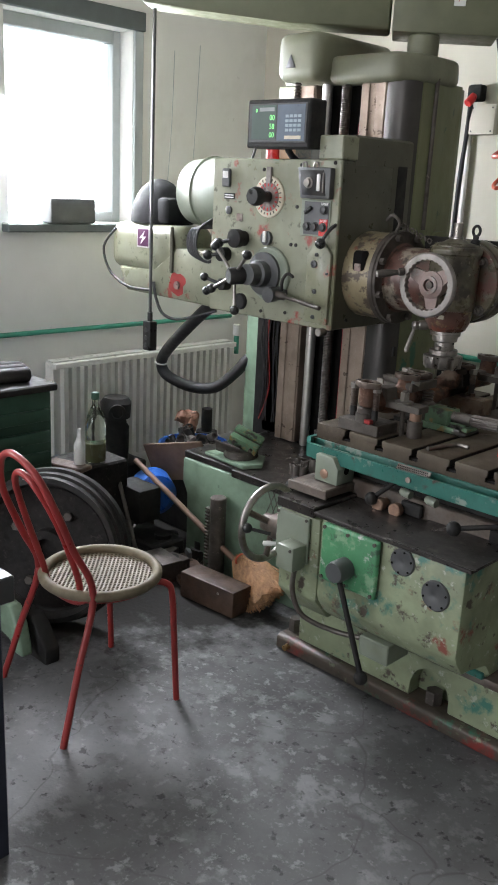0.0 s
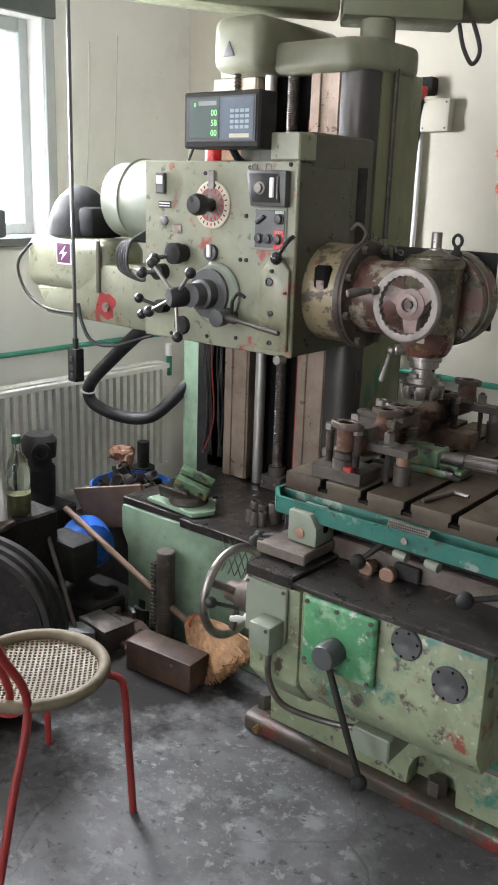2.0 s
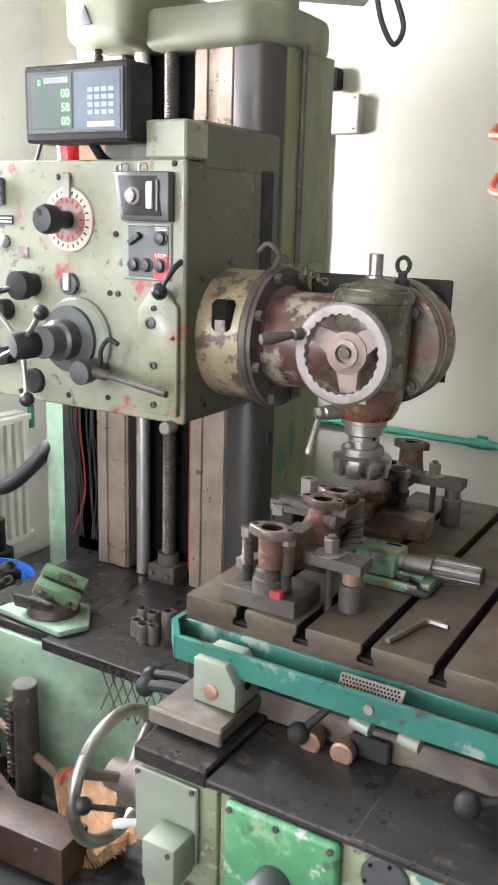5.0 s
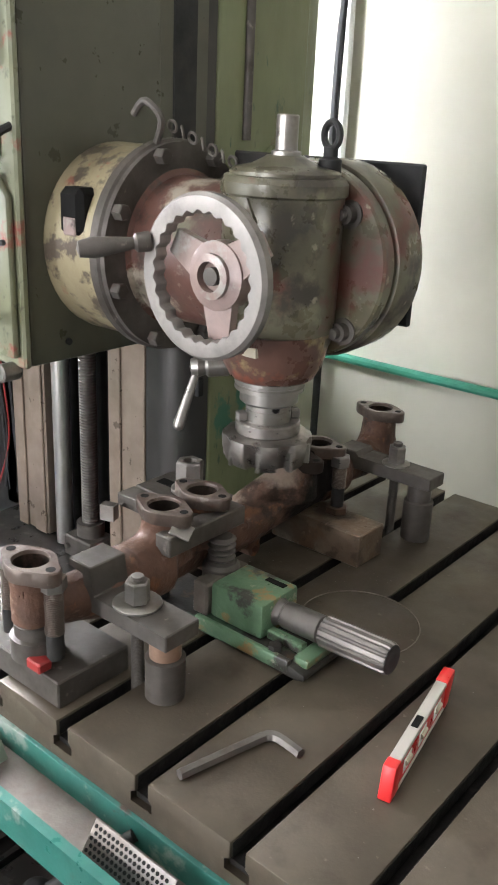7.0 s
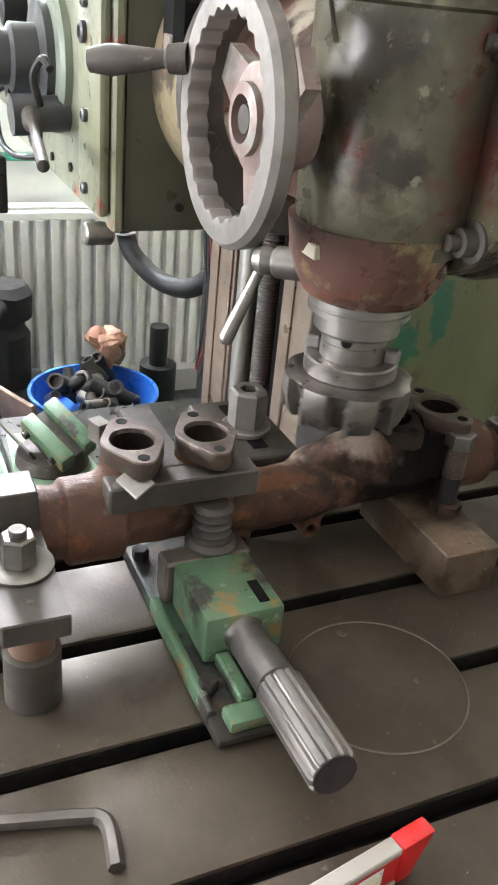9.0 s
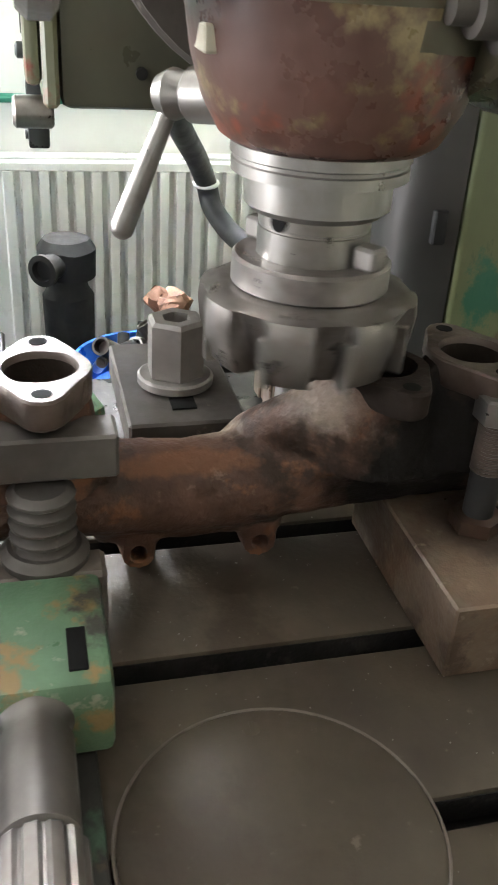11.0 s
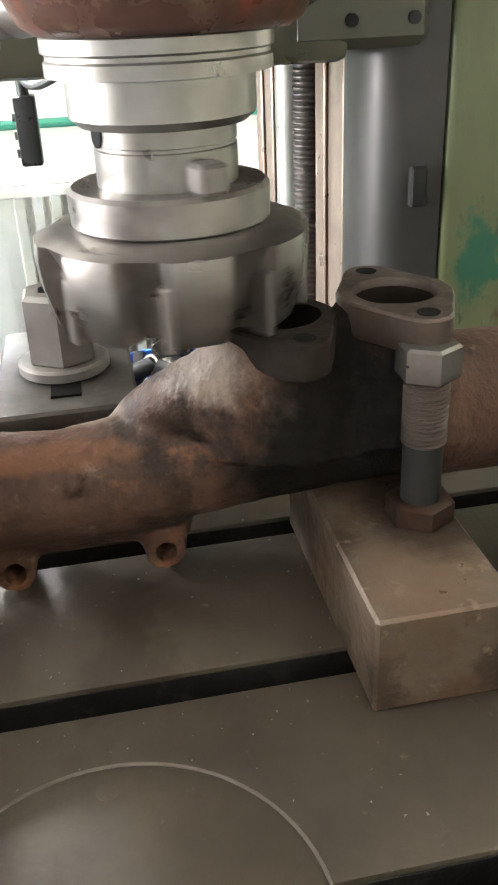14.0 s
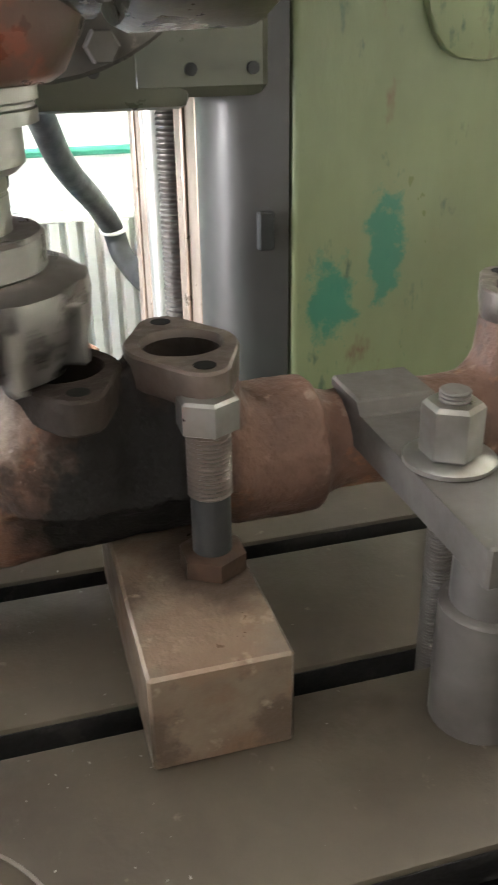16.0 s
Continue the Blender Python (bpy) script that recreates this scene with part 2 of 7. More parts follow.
def concrete():
    m = mat("stained_concrete", (0.115, 0.115, 0.117), 0.62, var=0.35, scale=2.2, patches=[((0.15, 0.151, 0.153), 0.44, 2.4), ((0.185, 0.185, 0.187), 0.36, 7.0), ((0.10, 0.10, 0.10), 0.42, 13.0), ((0.205, 0.205, 0.208), 0.33, 24.0), ((0.14, 0.14, 0.142), 0.36, 60.0), ((0.035, 0.035, 0.035), 0.28, 26.0)],
            grime=((0.04, 0.04, 0.039), 0.6, 1.6), bump=0.35, bscale=45, rvar=0.12)
    nt = m.node_tree
    bsdf = nt.nodes["Principled BSDF"]
    old = bsdf.inputs["Base Color"].links[0].from_socket
    co = nt.nodes.new("ShaderNodeTexCoord")
    warp = nt.nodes.new("ShaderNodeTexNoise")
    warp.inputs["Scale"].default_value = 3.0
    add = nt.nodes.new("ShaderNodeVectorMath")
    add.operation = "MULTIPLY_ADD"
    add.inputs[1].default_value = (0.35, 0.35, 0.35)
    nt.links.new(co.outputs["Object"], warp.inputs["Vector"])
    nt.links.new(warp.outputs["Color"], add.inputs[0])
    nt.links.new(co.outputs["Object"], add.inputs[2])
    v = nt.nodes.new("ShaderNodeTexVoronoi")
    v.feature = "DISTANCE_TO_EDGE"
    v.inputs["Scale"].default_value = 1.3
    nt.links.new(add.outputs[0], v.inputs["Vector"])
    r = nt.nodes.new("ShaderNodeMapRange")
    r.inputs[1].default_value, r.inputs[2].default_value, r.inputs[3].default_value, r.inputs[4].default_value = 0.0, 0.006, 0.55, 0.0
    nt.links.new(v.outputs["Distance"], r.inputs[0])
    x = nt.nodes.new("ShaderNodeMix")
    x.data_type = "RGBA"
    nt.links.new(r.outputs[0], x.inputs[0])
    nt.links.new(old, x.inputs[6])
    x.inputs[7].default_value = (0.05, 0.048, 0.045, 1)
    nt.links.new(x.outputs[2], bsdf.inputs["Base Color"])
    return m


M_FLOOR = concrete()


def blot(m, centre, radii, colour, strength=1.0, rough=None, noise_scale=30.0, ragged=0.9):
    """A stain with a ragged outline round a point of the thing, in metres from its origin."""
    nt = m.node_tree
    N, L = nt.nodes.new, nt.links.new
    bsdf = nt.nodes["Principled BSDF"]
    co = N("ShaderNodeTexCoord").outputs["Object"]
    sub, div, ln = N("ShaderNodeVectorMath"), N("ShaderNodeVectorMath"), N("ShaderNodeVectorMath")
    sub.operation, div.operation, ln.operation = "SUBTRACT", "DIVIDE", "LENGTH"
    sub.inputs[1].default_value, div.inputs[1].default_value = centre, radii
    L(co, sub.inputs[0])
    L(sub.outputs[0], div.inputs[0])
    L(div.outputs[0], ln.inputs[0])
    n = N("ShaderNodeTexNoise")
    n.inputs["Scale"].default_value, n.inputs["Detail"].default_value, n.inputs["Roughness"].default_value = noise_scale, 6.0, 0.65
    L(co, n.inputs["Vector"])
    add = N("ShaderNodeMath")
    add.operation = "MULTIPLY_ADD"
    add.inputs[1].default_value = ragged
    L(n.outputs["Fac"], add.inputs[0])
    L(ln.outputs["Value"], add.inputs[2])
    r = N("ShaderNodeMapRange")
    r.inputs[1].default_value, r.inputs[2].default_value, r.inputs[3].default_value, r.inputs[4].default_value = 1.0 + 0.5 * ragged, 0.62 + 0.5 * ragged, 0.0, strength
    L(add.outputs[0], r.inputs[0])
    for name, value in (("Base Color", colour), ("Roughness", rough)):
        if value is None:
            continue
        old = bsdf.inputs[name].links[0].from_socket
        x = N("ShaderNodeMix")
        if name == "Base Color":
            x.data_type = "RGBA"
            L(r.outputs[0], x.inputs[0])
            L(old, x.inputs[6])
            x.inputs[7].default_value = (*value, 1)
            L(x.outputs[2], bsdf.inputs[name])
        else:
            L(r.outputs[0], x.inputs[0])
            L(old, x.inputs[2])
            x.inputs[3].default_value = value
            L(x.outputs[0], bsdf.inputs[name])
    return m


blot(M_OLDGREEN, (-0.045, 0.335, 0.93), (0.10, 0.030, 0.050), (0.02, 0.12, 0.075), 0.9, None, 42.0, 2.6)
blot(M_OLDGREEN, (-0.045, 0.395, 0.985), (0.10, 0.024, 0.065), (0.02, 0.12, 0.075), 0.9, None, 42.0, 2.6)
# black oily dirt round the clutter, with the corner's shade painted into the floor
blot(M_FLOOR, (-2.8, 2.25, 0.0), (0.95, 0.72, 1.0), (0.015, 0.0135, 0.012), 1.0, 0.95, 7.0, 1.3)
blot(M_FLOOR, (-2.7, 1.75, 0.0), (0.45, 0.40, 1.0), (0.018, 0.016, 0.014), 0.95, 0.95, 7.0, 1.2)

# oil and rust on the block round the stud's foot
blot(M_BLOCK, (0.045, 0.0, 0.055), (0.05, 0.035, 0.012), (0.18, 0.10, 0.06), 0.4, None, 40.0, 2.0)
blot(M_BLOCK, (-0.012, 0.016, 0.055), (0.05, 0.036, 0.03), (0.05, 0.034, 0.024), 0.9, None, 40.0, 0.9)
blot(M_BLOCK, (-0.06, -0.036, 0.03), (0.05, 0.01, 0.03), (0.06, 0.042, 0.03), 0.6, None, 60.0, 1.6)

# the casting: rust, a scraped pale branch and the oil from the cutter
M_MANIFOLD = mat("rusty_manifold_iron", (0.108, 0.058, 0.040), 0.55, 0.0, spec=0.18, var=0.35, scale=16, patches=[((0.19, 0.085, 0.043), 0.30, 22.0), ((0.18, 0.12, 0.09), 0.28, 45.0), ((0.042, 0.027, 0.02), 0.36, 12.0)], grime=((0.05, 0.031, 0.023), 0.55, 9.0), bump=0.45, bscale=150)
blot(M_MANIFOLD, (-0.012, 0.088, 0.140), (0.05, 0.036, 0.03), (0.29, 0.225, 0.175), 0.7, 0.5, 45.0, 1.0)
blot(M_MANIFOLD, (-0.06, 0.04, 0.085), (0.04, 0.035, 0.03), (0.28, 0.22, 0.17), 0.8, 0.5, 45.0, 1.0)
blot(M_MANIFOLD, (-0.015, 0.0, 0.088), (0.016, 0.075, 0.008), (0.22, 0.095, 0.045), 0.5, 0.6, 60.0, 1.4)
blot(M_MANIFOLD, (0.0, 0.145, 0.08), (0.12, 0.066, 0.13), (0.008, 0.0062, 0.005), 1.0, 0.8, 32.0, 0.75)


def glow(name, col, power):
    m = bpy.data.materials.new(name)
    m.use_nodes = True
    b = m.node_tree.nodes["Principled BSDF"]
    b.inputs["Base Color"].default_value = (*[0.1 * c for c in col], 1)
    b.inputs["Emission Color"].default_value, b.inputs["Emission Strength"].default_value = (*col, 1), power
    return m


def glass(name, tint=(0.9, 0.95, 0.93), rough=0.02):
    m = bpy.data.materials.new(name)
    m.use_nodes = True
    b = m.node_tree.nodes["Principled BSDF"]
    b.inputs["Base Color"].default_value, b.inputs["Roughness"].default_value = (*tint, 1), rough
    b.inputs["Transmission Weight"].default_value = 1.0
    return m


M_SKY = glow("bright_sky", (0.93, 0.97, 1.0), 6.0)
M_DIGIT = glow("green_digits", (0.30, 1.0, 0.32), 1.1)
M_SCREEN = mat("display_face", (0.13, 0.165, 0.15), 0.15, var=0.05, bump=0)
M_GLASS = glass("clear_glass")
M_BOTTLE = glass("bottle_glass", (0.8, 0.85, 0.72))

# ---- mesh helpers ----
ORIGIN = {}


def thing(name, at, label, category, group="", kind=""):
    ob = new(name)
    ob.location = at
    ORIGIN[ob.name] = Vector(at)
    return tagged(ob, label, category, group, kind)


def put(name, bm, material, at=(0, 0, 0), flat=False):
    me = bpy.data.meshes.new(name)
    bmesh.ops.translate(bm, verts=bm.verts, vec=-Vector(at))
    bmesh.ops.recalc_face_normals(bm, faces=bm.faces)
    bm.to_mesh(me)
    bm.free()
    me.materials.append(material)
    if not flat:
        for p in me.polygons:
            p.use_smooth = True
        me.set_sharp_from_angle(angle=radians(35))
    return me


def part(name, bm, material, parent, label="", at=None):
    """One mesh under a thing or a part, given in the world's coordinates; at: its own origin."""
    o = Vector(at) if at is not None else ORIGIN[parent.name]
    ob = new(name, put(name, bm, material, o))
    ob.parent = parent
    ob.location = o - ORIGIN[parent.name]
    ORIGIN[ob.name] = o
    return tagged(ob, label)


def solo(name, bm, material, label, category, at=(0, 0, 0), group="", kind=""):
    ob = new(name, put(name, bm, material, at))
    ob.location = at
    ORIGIN[ob.name] = Vector(at)
    return tagged(ob, label, category, group, kind)


def B():
    return bmesh.new()


def merge(bm, sub):
    me = bpy.data.meshes.new("tmp")
    sub.to_mesh(me)
    sub.free()
    bm.from_mesh(me)
    bpy.data.meshes.remove(me)
    return bm


def box(bm, x0, x1, y0, y1, z0, z1, bev=0.0, seg=1, m=None):
    s = B()
    bmesh.ops.create_cube(s, size=1.0, matrix=Matrix.LocRotScale(((x0 + x1) / 2, (y0 + y1) / 2, (z0 + z1) / 2), None, (x1 - x0, y1 - y0, z1 - z0)))
    if bev:
        bmesh.ops.bevel(s, geom=s.edges[:], offset=bev, segments=seg, affect="EDGES", profile=0.5, clamp_overlap=True)
    if m is not None:
        bmesh.ops.transform(s, matrix=m, verts=s.verts)
    return merge(bm, s)


def frame_of(p0, p1):
    d = Vector(p1) - Vector(p0)
    return Matrix.Translation(p0) @ d.to_track_quat("Z", "Y").to_matrix().to_4x4(), d.length


def lathe(bm, p0, p1, profile, n=32, wave=None):
    """Turned shape about the axis p0 to p1; profile: (radius, height) pairs from the start."""
    m, _ = frame_of(p0, p1)
    rings = []
    for r, h in profile:
        if r < 1e-6:
            rings.append([bm.verts.new(m @ Vector((0, 0, h)))])
        else:
            rings.append([bm.verts.new(m @ Vector((r * math.cos(2 * math.pi * i / n), r * math.sin(2 * math.pi * i / n), h))) for i in range(n)])
    for a, b in zip(rings, rings[1:]):
        if len(a) == 1 and len(b) == 1:
            continue
        for i in range(n):
            j = (i + 1) % n
            if len(a) == 1:
                bm.faces.new((a[0], b[i], b[j]))
            elif len(b) == 1:
                bm.faces.new((a[i], b[0], a[j]))
            else:
                bm.faces.new((a[i], b[i], b[j], a[j]))
    for ring in (rings[0], rings[-1]):
        if len(ring) > 1:
            bm.faces.new(ring)
    return bm


def cyl(bm, p0, p1, r, r1=None, n=24, bev=0.0):
    L_ = (Vector(p1) - Vector(p0)).length
    r1 = r if r1 is None else r1
    if bev:
        return lathe(bm, p0, p1, [(r - bev, 0), (r, bev), (r1, L_ - bev), (r1 - bev, L_)], n)
    return lathe(bm, p0, p1, [(r, 0), (r1, L_)], n)


def hexa(bm, p0, p1, r):
    L_ = (Vector(p1) - Vector(p0)).length
    return lathe(bm, p0, p1, [(r * 0.88, 0), (r, 0.06 * L_), (r, 0.92 * L_), (r * 0.87, L_)], 6)


def ball(bm, c, r, n=16, squash=1.0):
    s = B()
    bmesh.ops.create_uvsphere(s, u_segments=n, v_segments=max(8, n // 2), radius=r, matrix=Matrix.Translation(c) @ Matrix.Diagonal((1, 1, squash, 1)))
    return merge(bm, s)


def smooth_path(pts, k=6):
    p = [Vector(q) for q in pts]
    p = [p[0]] + p + [p[-1]]
    out = []
    for a, b, c, d in zip(p, p[1:], p[2:], p[3:]):
        for i in range(k):
            t = i / k
            out.append(0.5 * (2 * b + (c - a) * t + (2 * a - 5 * b + 4 * c - d) * t * t + (3 * b - a - 3 * c + d) * t ** 3))
    return out + [p[-1]]


def tube(bm, pts, r, n=10, k=6, radii=None):
    path = smooth_path(pts, k) if k else [Vector(q) for q in pts]
    up, rings = None, []
    for i, p in enumerate(path):
        d = (path[min(i + 1, len(path) - 1)] - path[max(i - 1, 0)]).normalized()
        if up is None:
            up = d.orthogonal().normalized()
        up = (up - d * up.dot(d)).normalized()
        side = d.cross(up)
        rr = r if radii is None else radii[0] + (radii[1] - radii[0]) * i / (len(path) - 1)
        rings.append([bm.verts.new(p + rr * (math.cos(2 * math.pi * j / n) * up + math.sin(2 * math.pi * j / n) * side)) for j in range(n)])
    for a, b in zip(rings, rings[1:]):
        for j in range(n):
            bm.faces.new((a[j], a[(j + 1) % n], b[(j + 1) % n], b[j]))
    bm.faces.new(rings[0])
    bm.faces.new(rings[-1])
    return bm


def prism(bm, poly, axis, lo, hi, bev=0.0, seg=2):
    """A polygon in the plane across axis ('x': y,z; 'y': x,z; 'z': x,y), drawn out from lo to hi."""
    s = B()

    def at(u, v, w):
        return {"x": (w, u, v), "y": (u, w, v), "z": (u, v, w)}[axis]
    a = [s.verts.new(at(u, v, lo)) for u, v in poly]
    b = [s.verts.new(at(u, v, hi)) for u, v in poly]
    s.faces.new(a)
    s.faces.new(b)
    for i in range(len(poly)):
        j = (i + 1) % len(poly)
        s.faces.new((a[i], a[j], b[j], b[i]))
    if bev:
        bmesh.ops.bevel(s, geom=s.edges[:], offset=bev, segments=seg, affect="EDGES", profile=0.5, clamp_overlap=True)
    return merge(bm, s)


def torus(bm, c, axis, R, r, n=40, k=12):
    pts, m = [], frame_of(c, Vector(c) + Vector(axis))[0]
    rings = []
    for i in range(n):
        a = 2 * math.pi * i / n
        rings.append([bm.verts.new(m @ Vector(((R + r * math.cos(2 * math.pi * j / k)) * math.cos(a), (R + r * math.cos(2 * math.pi * j / k)) * math.sin(a), r * math.sin(2 * math.pi * j / k)))) for j in range(k)])
    for i in range(n):
        a, b = rings[i], rings[(i + 1) % n]
        for j in range(k):
            bm.faces.new((a[j], a[(j + 1) % k], b[(j + 1) % k], b[j]))
    return bm


def screw_rod(bm, p0, p1, r, pitch=0.006, depth=0.12, n=16):
    """A threaded rod, its ridges as rings."""
    L_ = (Vector(p1) - Vector(p0)).length
    prof, k = [], max(2, int(L_ / pitch))
    for i in range(k):
        prof += [(r * (1 - depth), i * L_ / k), (r, (i + 0.4) * L_ / k), (r, (i + 0.6) * L_ / k)]
    prof.append((r * (1 - depth), L_))
    return lathe(bm, p0, p1, prof, n)


# ---- the room ----
XW, YW, XE, YS, H = -3.8, 3.93, 5.5, -3.7, 3.1


def wall(name, label, boxes):
    bm = B()
    for b in boxes:
        box(bm, *b)
    return solo(name, bm, M_WALL, label, "wall", kind="structure")


def holed(axis, lo, hi, a0, a1, holes):
    """Boxes of a wall along a with openings (a0, a1, z0, z1)."""
    out, a = [], a0
    for h0, h1, z0, z1 in sorted(holes):
        out += [(a, h0, 0, H), (h0, h1, 0, z0), (h0, h1, z1, H)]
        a = h1
    out.append((a, a1, 0, H))
    return [(lo, hi, p, q, r, s) if axis == "y" else (p, q, lo, hi, r, s) for p, q, r, s in out if s - r > 1e-3]


WIN = (2.23, 2.96, 1.42, 2.36)
# the second opening is unseen, added for its assumed window lamp
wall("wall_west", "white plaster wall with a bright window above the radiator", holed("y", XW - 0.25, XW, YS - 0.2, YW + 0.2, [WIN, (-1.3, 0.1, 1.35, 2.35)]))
wall_n = wall("wall_north", "cream plaster wall behind the machine, with marks and cables", [(XW, XE, YW, YW + 0.2, 0, H)])
wall_n.data.materials[0] = M_WALLN
wall("wall_east", "plain white plaster wall", holed("y", XE, XE + 0.2, YS - 0.2, YW + 0.2, []))
# unseen gate opening, added for the lamp behind the camera
wall("wall_south", "plain white plaster wall with an assumed gate opening, out of view", holed("x", YS - 0.2, YS, XW, XE, [(-2.95, -0.85, 0.0, 2.7)]))
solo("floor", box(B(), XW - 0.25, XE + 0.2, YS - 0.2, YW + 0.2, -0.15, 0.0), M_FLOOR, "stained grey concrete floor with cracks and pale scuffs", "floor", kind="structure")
solo("ceiling", box(B(), XW - 0.25, XE + 0.2, YS - 0.2, YW + 0.2, H, H + 0.15), M_CEIL, "plain white plaster ceiling", "ceiling", kind="structure")
solo("ground", box(B(), -60, 60, -60, 60, -0.6, -0.16), M_FLOOR, "grey yard ground outside", "ground", kind="structure")

w1 = thing("window_1", (XW - 0.1, (WIN[0] + WIN[1]) / 2, WIN[2]), "overexposed window with a dark painted frame", "window", kind="structure")
y0, y1, z0, z1 = WIN
bm = B()
for b in ((y0, y0 + 0.05, z0, z1), (y1 - 0.05, y1, z0, z1), (y0 + 0.05, y1 - 0.05, z1 - 0.06, z1), (y0 + 0.05, y1 - 0.05, z0, z0 + 0.05)):
    box(bm, XW - 0.16, XW - 0.1, *b, bev=0.004)
part("window_frame", bm, M_JAMB, w1)
part("pane", box(B(), XW - 0.135, XW - 0.129, y0 + 0.05, y1 - 0.05, z0 + 0.05, z1 - 0.06), M_GLASS, w1).visible_shadow = False
part("window_sill", box(B(), XW - 0.09, XW + 0.06, y0 - 0.04, y1 + 0.06, z0 - 0.045, z0 - 0.002, 0.006), M_FRAMEW, w1, "dark painted sill")
bm = B()
box(bm, XW - 0.02, XW + 0.02, y0 - 0.07, y1 + 0.07, z1 + 0.002, z1 + 0.09, 0.004)
part("lintel_casing", bm, M_FRAMEW, w1, "dark painted casing over the window")
part("casing", box(B(), XW - 0.02, XW + 0.015, y1 + 0.004, y1 + 0.06, z0, z1, 0.004), M_JAMB, w1)
bd = solo("backdrop", box(B(), -7.0, -6.95, -6, 9, -0.15, 6.5), M_SKY, "bright overcast sky outside the window", "sky", kind="structure")

solo("sill_box", box(B(), XW + 0.0, XW + 0.10, 2.4, 2.66, WIN[2], WIN[2] + 0.12, 0.01, 2), M_GREY, "grey plastic box on the window sill", "box", at=(XW + 0.05, 2.53, WIN[2]))

# radiator with its pressed channels
RX, RY0, RY1, RZ0, RZ1 = XW + 0.12, 2.40, 3.68, 0.14, 0.74
rad = thing("radiator", (RX, (RY0 + RY1) / 2, RZ0), "white steel panel radiator on the wall", "radiator")
bm = B()
n = 25
pts, w = [], (RY1 - RY0 - 0.06) / n
for i in range(n):
    a = RY0 + 0.03 + i * w
    pts += [(RX - 0.026, a), (RX - 0.026, a + 0.24 * w), (RX, a + 0.36 * w), (RX, a + 0.88 * w)]
pts += [(RX - 0.026, RY1 - 0.03), (RX - 0.026, RY1), (RX - 0.04, RY1), (RX - 0.04, RY0), (RX - 0.026, RY0)]
prism(bm, pts, "z", RZ0 + 0.03, RZ1 - 0.035)
box(bm, RX - 0.04, RX - 0.004, RY0, RY1, RZ0, RZ0 + 0.03, 0.004)
box(bm, RX - 0.04, RX - 0.004, RY0, RY1, RZ1 - 0.035, RZ1 - 0.008, 0.004)
part("front_panel", bm, M_RAD, rad)
bm = B()
box(bm, XW + 0.02, RX - 0.042, RY0 + 0.01, RY1 - 0.01, RZ1 - 0.01, RZ1, 0.003)
part("top_grille", bm, M_RAD, rad)
part("back_panel", box(B(), XW + 0.03, XW + 0.045, RY0 + 0.02, RY1 - 0.02, RZ0, RZ1 - 0.02, 0.003), M_RAD, rad)
for ya in (RY0, RY1 - 0.008):
    part("side_cover", box(B(), XW + 0.02, RX - 0.042, ya, ya + 0.008, RZ0, RZ1 - 0.01, 0.002), M_RAD, rad)
bm = B()
cyl(bm, (RX - 0.06, RY1, RZ1 - 0.06), (RX - 0.06, RY1 + 0.06, RZ1 - 0.06), 0.012)
cyl(bm, (RX - 0.06, RY1 + 0.05, RZ1 - 0.09), (RX - 0.06, RY1 + 0.05, RZ1 + 0.02), 0.016)
part("valve", bm, M_PIPE, rad)
part("valve_cap", cyl(B(), (RX - 0.06, RY1 + 0.05, RZ1 + 0.02), (RX - 0.06, RY1 + 0.05, RZ1 + 0.09), 0.022, n=16, bev=0.004), M_WHITE, rad, "white thermostat cap")

bm = tube(B(), [(XW + 0.03, -3.5, 0.90), (XW + 0.03, 1.0, 0.89), (XW + 0.03, 3.7, 0.88)], 0.013, k=1)
solo("pipe_west", bm, M_PIPE, "green painted heating pipe along the wall", "pipe", at=(XW + 0.03, 0, 0.88), kind="structure")
bm = tube(B(), [(XW + 0.08, YW - 0.03, 0.86), (-2.0, YW - 0.03, 0.855), (XE, YW - 0.03, 0.85)], 0.014, k=1)
solo("pipe_north", bm, M_PIPE, "green painted heating pipe along the wall", "pipe", at=(-1, YW - 0.03, 0.85), kind="structure")
bm = B()
box(bm, -1.72, -1.68, YW - 0.012, YW + 0.002, 0.83, 0.88, 0.004)
cyl(bm, (-1.74, YW - 0.03, 0.855), (-1.66, YW - 0.03, 0.854), 0.018)
solo("pipe_joint", bm, M_PIPE, "green pipe sleeve at a plaster patch", "pipe", at=(-1.7, YW - 0.02, 0.85), kind="structure")

# ---- milling machine ----
mill = thing("milling_machine", (-2.0, 2.7, 0), "large worn green bed milling machine with a vertical head", "machine")

# base casting with a flanged foot
bm = B()
prism(bm, [(2.17, 0.005), (3.3, 0.005), (3.3, 0.06), (2.19, 0.06), (2.17, 0.05)], "x", -1.90, -0.55, 0.008)
part("foot_flange", bm, M_FOOT, mill, "chipped green and red-stained foot")
bm = B()
prism(bm, [(2.262, 0.06), (3.2, 0.06), (3.2, 0.232), (2.262, 0.232)], "x", -1.82, -0.60, 0.006)
ARX, ARW = -1.262, 0.072
arch = [(-1.82, 0.06), (ARX - ARW, 0.06)] + [(ARX - ARW * math.cos(math.pi * k / 12), 0.115 + 0.072 * math.sin(math.pi * k / 12)) for k in range(13)] + [(ARX + ARW, 0.06), (-0.60, 0.06), (-0.60, 0.232), (-1.82, 0.232)]
prism(bm, arch, "y", 2.20, 2.26, 0.004, 1)
base = part("base", bm, M_BASE, mill)
bm = B()
prism(bm, [(2.165, 0.232), (3.2, 0.232), (3.2, 0.262), (2.165, 0.262)], "x", -1.87, -0.58, 0.006)
part("base_way", bm, M_IRON, mill, "dark oily iron slideway")
